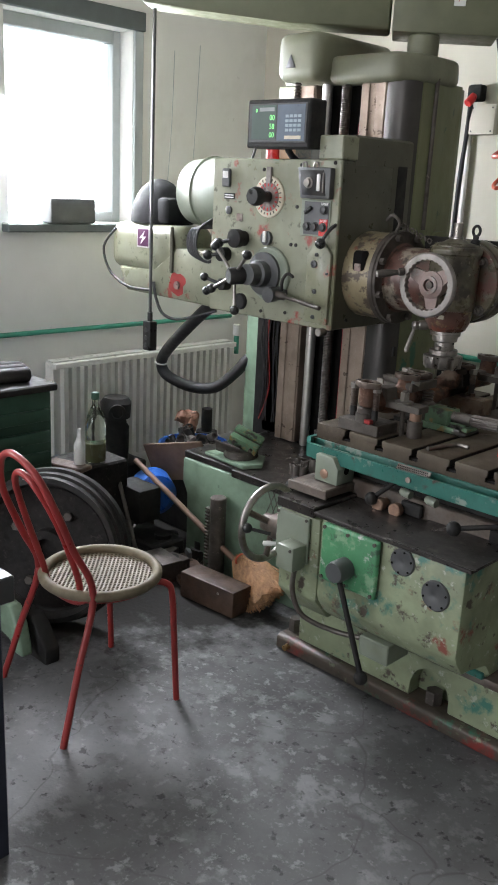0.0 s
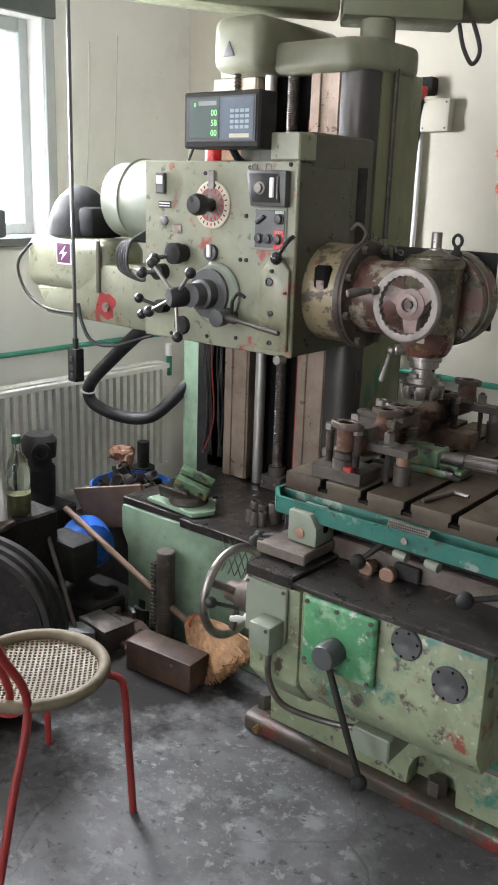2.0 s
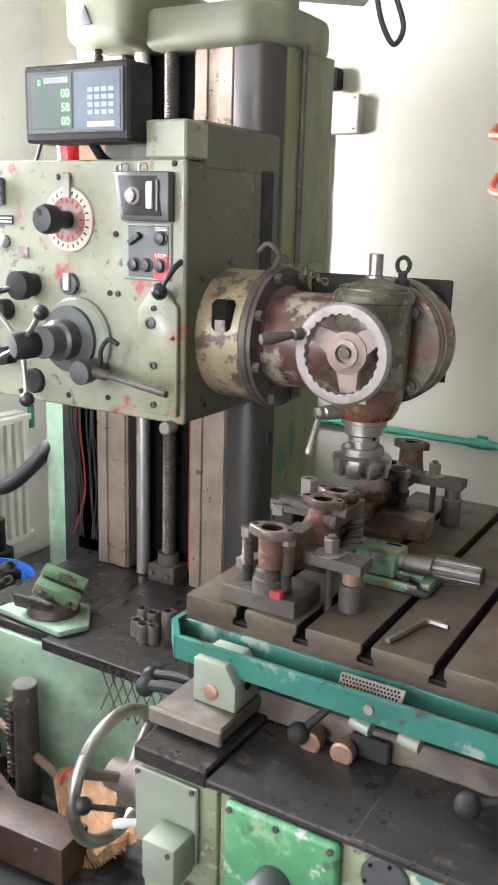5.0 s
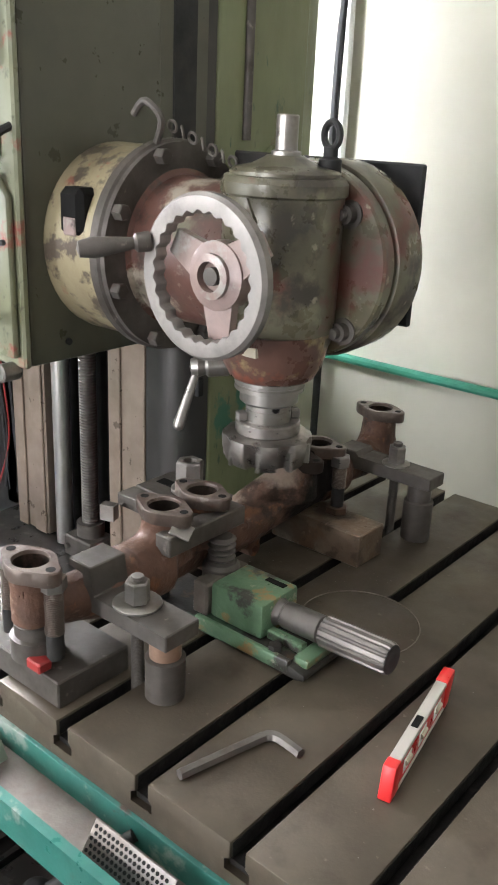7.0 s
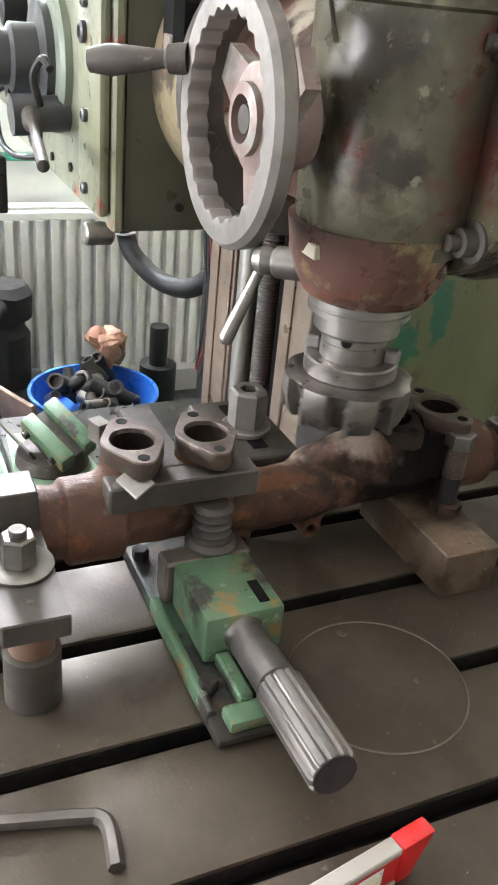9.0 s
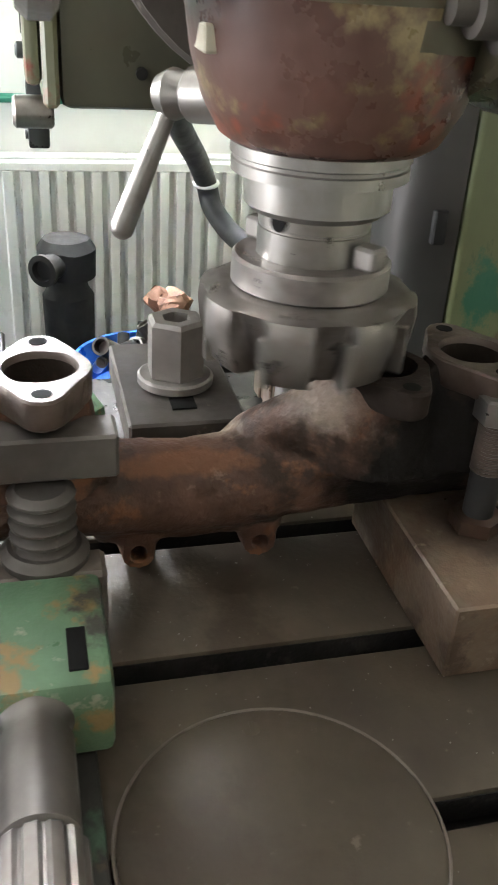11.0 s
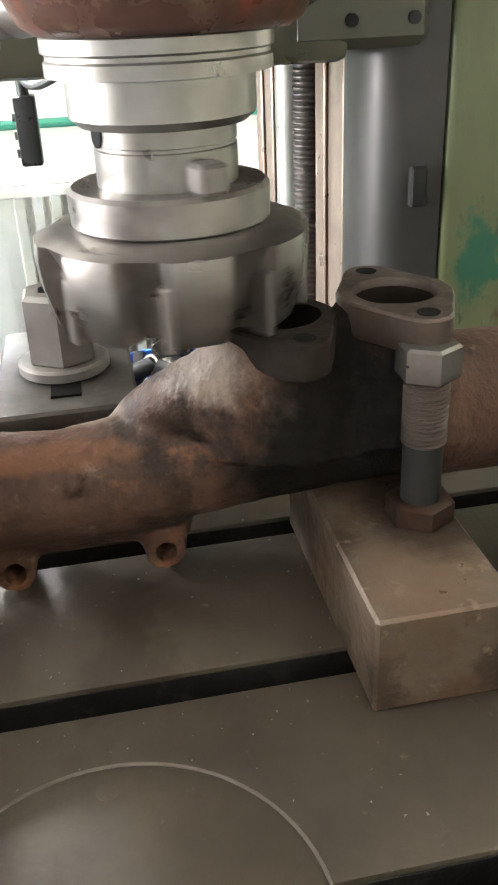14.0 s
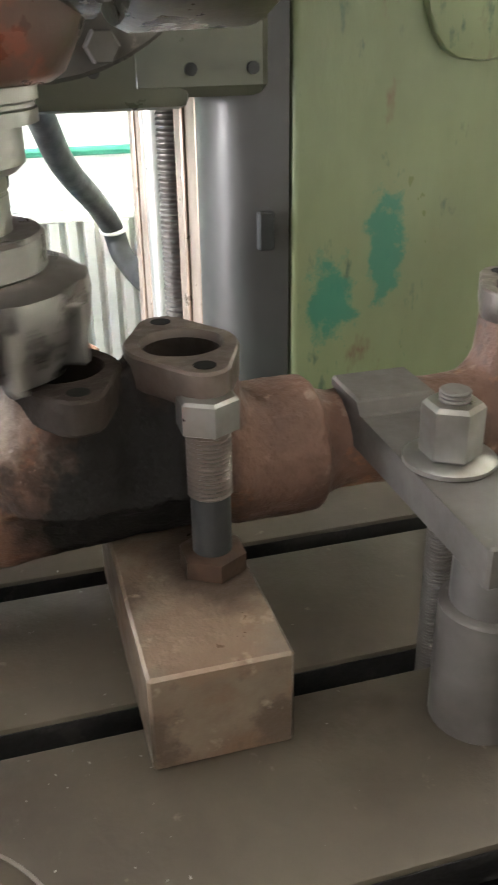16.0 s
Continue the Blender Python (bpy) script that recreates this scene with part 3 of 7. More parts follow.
# foundation bolt in the arched recess
part("pocket_bolt", hexa(B(), (-1.255, 2.225, 0.06), (-1.255, 2.225, 0.105), 0.03), M_DARKSTEEL, base)
for bx, by in ((-1.87, 2.24), (-1.86, 2.9)):
    part("anchor_bolt", hexa(B(), (bx, by, 0.055), (bx, by, 0.11), 0.024), M_DARKSTEEL, base)
part("drain_plug", cyl(B(), (-1.84, 2.175, 0.03), (-1.84, 2.15, 0.03), 0.011), M_BRASS, base)

# the bed below the column
bm = B()
prism(bm, [(-2.72, 0.0), (-1.9, 0.0), (-1.9, 0.475), (-2.75, 0.475), (-2.75, 0.36), (-2.70, 0.32)], "y", 2.44, 3.35, 0.012)
bed = part("bed", bm, M_BED, mill, "pale green painted bed")
bm = B()
box(bm, -2.42, -1.78, 2.415, 3.3, 0.475, 0.51, 0.004)
box(bm, -2.75, -2.422, 2.45, 3.3, 0.475, 0.505, 0.004)
part("bed_top", bm, M_BEDTOP, mill, "oily dark iron bed top")
bm = B()
for i in range(13):
    a = -2.15 + i * 0.03
    tube(bm, [(a, 2.41, 0.505), (a - 0.06, 2.41, 0.37)], 0.0018, 4, 0)
    tube(bm, [(a - 0.06, 2.408, 0.505), (a, 2.408, 0.37)], 0.0018, 4, 0)
part("mesh_guard", bm, M_DARKSTEEL, mill, "crossed wire mesh guard")

# saddle: the long box with cover panel and round caps
bm = B()
SY = 1.955
prism(bm, [(SY + 0.012, 0.385), (SY + 0.05, 0.335), (2.15, 0.335), (2.155, 0.266), (2.95, 0.266), (2.95, 0.673), (SY, 0.673), (SY, 0.41)], "x", -1.56, -1.05, 0.014)
saddle = part("saddle", bm, M_BASE, mill, "worn green saddle casting")
bm = B()
box(bm, -1.58, -1.03, SY - 0.012, 2.16, 0.674, 0.688, 0.003)
box(bm, -1.31, -1.02, SY - 0.013, 2.162, 0.6885, 0.693, 0.002)
part("saddle_top", bm, M_BEDTOP, saddle, "dark oily iron top plate")
bm = B()
prism(bm, [(SY + 0.01, 0.38), (SY + 0.08, 0.30), (2.3, 0.30), (2.3, 0.66), (SY + 0.005, 0.66)], "x", -1.73, -1.565, 0.01)
gear = part("feed_box", bm, M_BASE, saddle, "green feed gearbox with teal overspray")
part("feed_box_top", box(B(), -1.742, -1.585, SY - 0.003, 2.2, 0.66, 0.695, 0.004), M_BEDTOP, saddle)
part("feed_box_plate", box(B(), -1.735, -1.60, SY - 0.006, SY + 0.004, 0.50, 0.655, 0.003), M_PALEGREEN, saddle)
for sx, sz in ((-1.728, 0.647), (-1.61, 0.647), (-1.61, 0.51)):
    part("screw", cyl(B(), (sx, SY - 0.005, sz), (sx, SY - 0.010, sz), 0.005, n=10), M_DARKSTEEL, saddle)
bm = B()
box(bm, -1.537, -1.325, SY - 0.022, SY - 0.001, 0.485, 0.672, 0.012, 3)
cover = part("cover_panel", bm, M_PANEL, saddle, "bright green chipped cover panel")
for sx in (-1.524, -1.435, -1.338):
    for sz in (0.498, 0.66):
        part("screw", cyl(B(), (sx, SY - 0.02, sz), (sx, SY - 0.026, sz), 0.006, n=10), M_DARKSTEEL, saddle)
for cx, cz, r in ((-1.252, 0.632, 0.041), (-1.135, 0.572, 0.045)):
    bm = B()
    lathe(bm, (cx, SY + 0.004, cz), (cx, SY - 0.01, cz), [(r, 0), (r, 0.008), (r - 0.003, 0.0115), (0.012, 0.0115), (0.008, 0.009), (0, 0.009)], 32)
    part("round_cap", bm, M_GREY, saddle, "round dark steel cap")
    for k in range(6):
        a = k * math.pi / 3 + 0.3
        px, pz = cx + (r - 0.008) * math.cos(a), cz + (r - 0.008) * math.sin(a)
        part("cap_screw", cyl(B(), (px, SY - 0.006, pz), (px, SY - 0.0095, pz), 0.0035, n=8), M_HOLE, saddle)
# lower lip of the saddle, wiper and stop box
part("wiper", box(B(), -1.80, -1.06, SY + 0.19, SY + 0.215, 0.262, 0.285, 0.003), M_TEAL, saddle, "teal painted wiper strip")
part("stop_box", box(B(), -1.40, -1.29, 1.985, 2.10, 0.264, 0.33, 0.004), M_PALEGREEN, mill, "pale grey-green switch box")
bm = B()
tube(bm, [(-1.64, SY - 0.01, 0.49), (-1.645, SY - 0.012, 0.40), (-1.60, SY - 0.005, 0.325), (-1.50, 2.0, 0.292), (-1.40, 2.03, 0.297)], 0.0085, 10)
part("conduit", bm, M_SHAFT, mill, "grey flexible metal conduit")
part("junction_box", box(B(), -1.672, -1.603, SY - 0.07, SY - 0.006, 0.49, 0.572, 0.006, 2), M_PALEGREEN, saddle)
part("junction_box_screw", cyl(B(), (-1.615, SY - 0.069, 0.56), (-1.615, SY - 0.073, 0.56), 0.005, n=10), M_DARKSTEEL, saddle)

# handwheel at the end of the saddle, its axis along x
bm = B()
HWC = Vector((-1.835, 2.02, 0.555))
torus(bm, HWC, (1, 0, 0), 0.127, 0.0125, 56, 14)
hwheel = part("handwheel", bm, M_STEEL, saddle, "bright steel handwheel rim")
bm = B()
for k in range(3):
    a = 2 * math.pi * k / 3 + 0.5
    tube(bm, [HWC + Vector((0.03, 0, 0)), HWC + Vector((0.012, 0.06 * math.cos(a), 0.06 * math.sin(a))), HWC + Vector((0, 0.124 * math.cos(a), 0.124 * math.sin(a)))], 0.011, 8)
lathe(bm, HWC + Vector((-0.02, 0, 0)), HWC + Vector((0.12, 0, 0)), [(0.012, 0), (0.03, 0.008), (0.032, 0.05), (0.045, 0.055), (0.045, 0.14)], 28)
part("hub", bm, M_IRON, saddle)
bm = B()
tube(bm, [(-1.75, 1.94, 0.56), (-1.80, 1.90, 0.572)], 0.006, 8, 0)
ball(bm, (-1.81, 1.893, 0.574), 0.017)
part("small_lever", bm, M_BLACK, saddle)
bm = B()
lathe(bm, (-1.735, 1.965, 0.525), (-1.78, 1.935, 0.52), [(0.007, 0), (0.007, 0.02), (0.0095, 0.03), (0.008, 0.05), (0, 0.054)], 14)
part("grip", bm, M_WHITE, saddle, "pale worn grip")

# long hand lever on the cover
bm = B()
lathe(bm, (-1.435, SY - 0.02, 0.555), (-1.435, SY - 0.085, 0.555), [(0.034, 0), (0.034, 0.045), (0.03, 0.06), (0.0, 0.062)], 28)
part("lever_hub", bm, M_GREY, saddle, "round steel lever hub")
bm = B()
cyl(bm, (-1.435, SY - 0.055, 0.54), (-1.315, SY - 0.07, 0.275), 0.0085)
ball(bm, (-1.31, SY - 0.071, 0.26), 0.021)
part("hand_lever", bm, M_BLACKMETAL, saddle, "long lever with black ball")

# cross rail between saddle and table, dogs, lamps
bm = B()
box(bm, -1.80, -1.0, 2.20, 2.95, 0.69, 0.76, 0.006)
part("slide", bm, M_BLACKMETAL, mill, "dark oily cross slide")
bm = B()
box(bm, -1.64, -0.70, 2.165, 2.195, 0.684, 0.742, 0.004)
part("rail", bm, M_IRON, mill, "brown steel stop rail")
bm = B()
box(bm, -1.75, -1.60, 2.024, 2.19, 0.703, 0.732, 0.004)
part("bridge_plate", bm, M_IRON, mill)
part("bridge_end", box(B(), -1.755, -1.595, 2.013, 2.0235, 0.703, 0.734, 0.003), M_IRON, mill)
for x0_ in (-1.405, -1.10):
    part("rail_dog", box(B(), x0_, x0_ + 0.075, 2.145, 2.163, 0.69, 0.732, 0.004), M_BLACKMETAL, mill)
bm = B()
prism(bm, [(-1.70, 0.733), (-1.607, 0.733), (-1.607, 0.785), (-1.63, 0.822), (-1.70, 0.822)], "y", 2.08, 2.17, 0.004)
gauge = part("gauge_block", bm, M_PALEGREEN, mill, "pale green bracket with a brass eye")
part("brass_eye", lathe(B(), (-1.66, 2.083, 0.762), (-1.66, 2.073, 0.762), [(0.016, 0), (0.016, 0.006), (0.012, 0.008), (0, 0.008)], 24), M_COPPER, gauge)
part("bracket_hole", cyl(B(), (-1.62, 2.125, 0.775), (-1.6055, 2.125, 0.775), 0.012), M_HOLE, gauge)
for kx in (-1.472, -1.408):
    bm = B()
    lathe(bm, (kx, 2.17, 0.702), (kx, 2.115, 0.702), [(0.014, 0), (0.014, 0.03), (0.022, 0.032), (0.022, 0.052), (0.018, 0.055), (0, 0.055)], 24)
    part("plunger", bm, M_COPPER, mill, "copper-faced stop plunger")
for a, b, c in (((-1.49, 2.11, 0.72), (-1.405, 2.18, 0.815), 0.021), ((-1.165, 2.06, 0.735), (-0.98, 2.17, 0.775), 0.022)):
    bm = cyl(B(), a, b, 0.0075)
    ball(bm, a, c)
    part("clamp_lever", bm, M_BLACKMETAL, mill, "black ball clamp lever")
bm = B()
tube(bm, [(-1.925, 2.235, 0.615), (-1.86, 2.235, 0.63), (-1.78, 2.24, 0.635)], 0.013, 10, 3)
ball(bm, (-1.93, 2.235, 0.612), 0.023)
part("ball_lever", bm, M_BLACKMETAL, mill)
bm = B()
tube(bm, [(-1.95, 2.29, 0.61), (-1.88, 2.28, 0.63), (-1.78, 2.27, 0.64)], 0.011, 10, 3)
ball(bm, (-1.955, 2.29, 0.608), 0.021)
part("ball_lever", bm, M_BLACKMETAL, mill)
for lx in (-1.40, -1.31):
    part("limit_pin", lathe(B(), (lx, 2.135, 0.765), (lx + 0.04, 2.13, 0.762), [(0.010, 0), (0.013, 0.008), (0.013, 0.04)], 16), M_PALEGREEN, mill)

# table with T-slots
TX0, TX1, TY0, TY1, TZ = -1.79, -1.01, 2.186, 3.12, 0.886
SLOTS = [-1.664, -1.533, -1.402, -1.268, -1.14]
top = [(TX0, 0.79), (TX0, TZ)]
for s in SLOTS:
    top += [(s - 0.0095, TZ), (s - 0.0095, TZ - 0.022), (s - 0.018, TZ - 0.022), (s - 0.018, TZ - 0.038), (s + 0.018, TZ - 0.038), (s + 0.018, TZ - 0.022), (s + 0.0095, TZ - 0.022), (s + 0.0095, TZ)]
top += [(TX1, TZ), (TX1, 0.79)]
bm = prism(B(), top, "y", TY0, TY1, 0.002, 2)
table = part("table", bm, M_TABLE, mill, "dark oily cast-iron T-slot table")
# black strips and wall sheets: oily dirt plus the slots' own shade as colour
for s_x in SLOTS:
    part("slot_dirt", box(B(), s_x - 0.0175, s_x + 0.0175, TY0 + 0.01, TY1 - 0.01, TZ - 0.0378, TZ - 0.031), M_DIRTSHADE, table, "black oily dirt with the slot's shade painted in")
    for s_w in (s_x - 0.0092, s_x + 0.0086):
        part("slot_grime", box(B(), s_w, s_w + 0.0006, TY0 + 0.004, TY1 - 0.004, TZ - 0.0215, TZ - 0.003), M_DIRTSHADE, table)
bm = B()
prism(bm, [(TX0 - 0.01, 0.76), (TX1 + 0.01, 0.76), (TX1 + 0.01, 0.835), (TX0 - 0.01, 0.835)], "y", TY0 - 0.006, TY1 - 0.05, 0.003)
part("table_skirt", bm, M_TEAL, table, "worn teal table edge")
# coolant trough: a teal rim round the end of the table
bm = B()
rim = [(-1.80, 2.45), (-1.80, 2.16), (-1.755, 2.105), (-0.97, 2.105), (-0.97, 2.16), (-0.97, 3.1)]
path = [Vector((a, b, 0)) for a, b in rim]
for a, b in zip(path, path[1:]):
    d = (b - a).normalized()
    nrm = Vector((d.y, -d.x, 0)) * 0.006
    s = B()
    v = [s.verts.new(p + o + Vector((0, 0, z))) for z in (0.795, 0.84) for p, o in ((a, nrm), (b, nrm), (b, -nrm), (a, -nrm))]
    for f in ((0, 1, 2, 3), (7, 6, 5, 4), (0, 4, 5, 1), (1, 5, 6, 2), (2, 6, 7, 3), (3, 7, 4, 0)):
        s.faces.new([v[i] for i in f])
    merge(bm, s)
rimo = part("trough_rim", bm, M_TEAL, table, "teal painted trough rim with scrapes")
bm = B()
prism(bm, [(p[0], p[1]) for p in rim] , "z", 0.793, 0.80)
part("trough_floor", bm, M_IRON, table)
part("trough_plug", lathe(B(), (-1.355, 2.10, 0.82), (-1.355, 2.093, 0.82), [(0.009, 0), (0.009, 0.006), (0, 0.007)], 16), M_HUB, table)
SM = Matrix.Translation((-1.40, 2.135, 0.822)) @ pose(0, 0, 0, -35, 0, 0)
strainer = part("strainer", box(B(), -0.03, 0.09, -0.002, 0.002, -0.024, 0.026, 0.0008, m=SM), M_SHAFT, table, "perforated metal strainer plate")
bm = B()
for i in range(17):
    for k in range(7):
        hx_, hz_ = -0.025 + 0.0065 * i + 0.00325 * (k % 2), -0.0195 + 0.0065 * k
        cyl(bm, SM @ Vector((hx_, -0.0022, hz_)), SM @ Vector((hx_, -0.0027, hz_)), 0.0023, n=8)
part("perforation", bm, M_HOLE, strainer)
bm = B()
lathe(bm, (-1.405, 2.607, TZ - 0.01), (-1.405, 2.607, TZ + 0.0012), [(0.0, 0), (0.083, 0), (0.083, 0.0104), (0.0815, 0.0112), (0.0, 0.0112)], 64)
part("round_insert", bm, M_TABLE, table, "round flush iron insert")
bm = B()
torus(bm, (-1.405, 2.607, TZ + 0.0004), (0, 0, 1), 0.0845, 0.0009, 72, 6)
part("insert_joint", bm, M_IRON, table)
for a in (3.13,):
    px, py = -1.405 + 0.07 * math.cos(a), 2.607 + 0.07 * math.sin(a)
    bm = lathe(B(), (px, py, TZ), (px, py, TZ + 0.003), [(0.0052, 0), (0.0052, 0.0014), (0.0045, 0.0017), (0, 0.0017)], 16)
    box(bm, px - 0.0042, px + 0.0042, py - 0.0006, py + 0.0006, TZ + 0.0016, TZ + 0.0019)
    part("insert_screw", bm, M_TABLE, table)

# column
bm = B()
prism(bm, [(-2.80, 2.99), (-2.050, 2.99), (-2.045, 2.995), (-2.045, 3.265), (-2.095, 3.31), (-2.10, 3.37), (-2.74, 3.37), (-2.80, 3.33)], "z", 0.50, 2.06, 0.004)
col = part("column", bm, M_OLDGREEN, mill, "olive green painted column with darker touch-ups")
bm = B()
prism(bm, [(-2.07, 3.0), (-2.05, 3.02), (-2.05, 3.235), (-2.10, 3.30), (-2.70, 3.36), (-2.78, 3.30), (-2.78, 3.0)], "z", 2.06, 2.12, 0.02)
part("column_top", bm, M_CAP, mill)
for x0_, x1_ in ((-2.655, -2.53), (-2.295, -2.165)):
    strip = part("way_strip", box(B(), x0_, x1_, 2.927, 2.99, 0.51, 2.05, 0.003), M_STRIP, col, "brown worn vertical slideway")
    for u0, u1 in ((x0_ + 0.006, x0_ + 0.045), (x1_ - 0.05, x1_ - 0.006)):
        part("way_lath", box(B(), u0, u1, 2.921, 2.9265, 0.511, 2.049, 0.002), M_STRIP, col)
bm = prism(B(), [(-2.164, 2.920), (-2.125, 2.912), (-2.09, 2.916), (-2.066, 2.932), (-2.053, 2.955), (-2.048, 2.988), (-2.164, 2.988)], "z", 0.51, 2.05)
part("way_side", bm, M_WAY, col, "grey scraped iron slideway with a rounded edge")
# black sheet paints the shade between the way strips
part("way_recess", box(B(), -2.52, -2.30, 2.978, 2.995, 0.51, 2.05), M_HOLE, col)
part("red_line", box(B(), -2.31, -2.298, 2.945, 2.98, 0.55, 1.9), M_RED, col, "red painted inner edge")
part("guide_rod", cyl(B(), (-2.475, 2.935, 0.51), (-2.475, 2.935, 2.05), 0.0215), M_CHROME, col, "polished vertical rod")
part("lead_screw", screw_rod(B(), (-2.375, 2.935, 0.56), (-2.375, 2.935, 2.05), 0.021, 0.007), M_SHAFT, col, "threaded vertical lead screw")
bm = box(B(), -2.425, -2.325, 2.89, 2.97, 0.51, 0.565, 0.004)
cyl(bm, (-2.375, 2.935, 0.565), (-2.375, 2.935, 0.60), 0.034)
part("screw_bearing", bm, M_DARKSTEEL, col)
for sx in (-2.405, -2.345):
    part("bearing_bolt", cyl(B(), (sx, 2.888, 0.54), (sx, 2.88, 0.54), 0.006, n=10), M_STEEL, col)
part("cable_duct", box(B(), -2.86, -2.66, 2.99, 3.12, 0.35, 1.4, 0.004), M_BLACKMETAL, col, "dark cable duct")
for i in range(9):
    bm = B()
    rnd = random.Random(i)
    a = -2.80 + 0.014 * i
    tube(bm, [(a, 2.975, 1.14), (a + rnd.uniform(-0.02, 0.02), 2.96, 0.95), (a + rnd.uniform(-0.03, 0.03), 2.97, 0.72), (a + rnd.uniform(-0.03, 0.03), 2.965, 0.56)], 0.0028, 6)
    part("cable", bm, M_RED if i == 2 else M_RUBBER, col)
part("side_frame", box(B(), -3.12, -2.87, 3.18, 3.24, 0.02, 1.15, 0.006), M_BED, mill, "pale green side cabinet edge")
bm = box(B(), -3.10, -2.80, 3.24, 3.5, 0.02, 1.2, 0.006)
part("side_cabinet", bm, M_BLACKMETAL, mill)
bm = prism(B(), [(3.19 + 0.075 * math.copysign(abs(math.cos(a)) ** 0.6, math.cos(a)), 1.33 + 0.165 * math.copysign(abs(math.sin(a)) ** 0.7, math.sin(a))) for a in [2 * math.pi * k / 28 for k in range(28)]], "x", -2.05, -2.033, 0.004)
part("cover_plate", bm, M_OLDGREEN, col, "rounded green cover plate")
bm = cyl(B(), (-2.04, 3.073, 1.5), (-2.04, 3.073, 2.125), 0.009)
part("side_rail", bm, M_DARKSTEEL, col)
bm = box(B(), -2.062, -2.044, 2.955, 2.972, 0.99, 1.03, 0.002)
part("plug", bm, M_BLACKMETAL, col)

# pulley cap on the column
bm = B()
box(bm, -2.64, -2.41, 2.785, 3.30, 2.05, 2.235, 0.045, 5)
cap = part("belt_cover", bm, M_CAP, mill, "olive green rounded belt cover")
bm = B()
prism(bm, [(-2.43, 2.87), (-2.10, 2.87), (-2.03, 2.97), (-2.03, 3.2), (-2.12, 3.33), (-2.43, 3.33)], "z", 2.045, 2.15, 0.03, 4)
part("belt_cover_step", bm, M_CAP, cap)
bm = prism(B(), [(-2.575, 2.10), (-2.525, 2.10), (-2.55, 2.15)], "y", 2.780, 2.786, 0.002)
part("emblem", bm, M_GREY, cap, "dark triangular maker's plate without text")
part("chain", screw_rod(B(), (-2.555, 2.84, 1.93), (-2.555, 2.84, 2.05), 0.014, 0.012, 0.35, 8), M_DARKSTEEL, cap)
bm = cyl(B(), (-2.17, 3.14, 2.12), (-2.17, 3.14, 2.24), 0.062, n=32, bev=0.006)
part("arm_pivot", bm, M_CAP, mill)

# overhead arm with the hanging control
A0, A1 = Vector((-3.14, 2.52, 0)), Vector((-1.98, 3.36, 0))
ad = (A1 - A0).normalized()
an = Vector((ad.y, -ad.x, 0))
aL = (A1 - A0).length


def arm_prism(bm, poly, w, off=0.0, bev=0.015):
    """poly: (along, z)."""
    s = B()
    a = [s.verts.new(A0 + ad * u + an * (off - w) + Vector((0, 0, z))) for u, z in poly]
    b = [s.verts.new(A0 + ad * u + an * (off + w) + Vector((0, 0, z))) for u, z in poly]
    s.faces.new(a)
    s.faces.new(b)
    for i in range(len(poly)):
        j = (i + 1) % len(poly)
        s.faces.new((a[i], a[j], b[j], b[i]))
    bmesh.ops.bevel(s, geom=s.edges[:], offset=bev, segments=2, affect="EDGES", profile=0.5, clamp_overlap=True)
    return merge(bm, s)


bm = arm_prism(B(), [(0, 2.335), (0.25, 2.31), (0.6, 2.275), (aL - 0.42, 2.255), (aL - 0.42, 2.52), (0.0, 2.44)], 0.085)
arm = part("control_arm", bm, M_ARM, mill, "olive green overhead control arm")
bm = arm_prism(B(), [(aL - 0.41, 2.245), (aL, 2.235), (aL, 2.60), (aL - 0.41, 2.60)], 0.12, 0.0, 0.008)
part("arm_box", bm, M_ARM, arm, "olive switch box with a warning mark")
bm = lathe(B(), A1 + Vector((0, 0, 2.35)) - ad * 0.01, A1 + Vector((0, 0, 2.35)) + ad * 0.16, [(0.10, 0), (0.10, 0.13), (0.08, 0.16), (0, 0.165)], 32)
part("arm_motor", bm, M_ARM, arm)
q = A0 + ad * (aL - 0.16) + an * 0.1215
s = B()
for u0, u1, za, zb in ((-0.022, 0.022, 2.34, 2.42),):
    v = [s.verts.new(q + ad * u + Vector((0, 0, z))) for u, z in ((u0, za), (u1, za), (u1, zb), (u0, zb))]
    s.faces.new(v)
ex = bmesh.ops.extrude_face_region(s, geom=s.faces[:])
bmesh.ops.translate(s, verts=[g for g in ex["geom"] if isinstance(g, bmesh.types.BMVert)], vec=an * 0.003)
part("warning_plate", s, M_WHITE, arm)
s = B()
for pts_ in ([(0.006, 2.41), (-0.008, 2.38), (0.0, 2.382), (-0.006, 2.35), (0.01, 2.388), (0.001, 2.386)],):
    v = [s.verts.new(q + an * 0.0045 + ad * u + Vector((0, 0, z))) for u, z in pts_]
    s.faces.new(v)
part("warning_flash", s, M_REDP, arm, "red lightning mark")
bm = box(B(), -2.42, -2.26, 3.05, 3.13, 2.152, 2.178, 0.008, 2)
part("lamp_red", bm, M_REDP, cap, "red plastic cover")
bm = tube(B(), [A1 + Vector((0.0, 0.02, 2.25)), A1 + Vector((0.02, 0.03, 2.17)), A1 + Vector((0.055, 0.04, 2.115)), A1 + Vector((0.085, 0.03, 2.16)), A1 + Vector((0.05, 0.02, 2.26))], 0.008)
part("cable_loop", bm, M_RUBBER, arm)

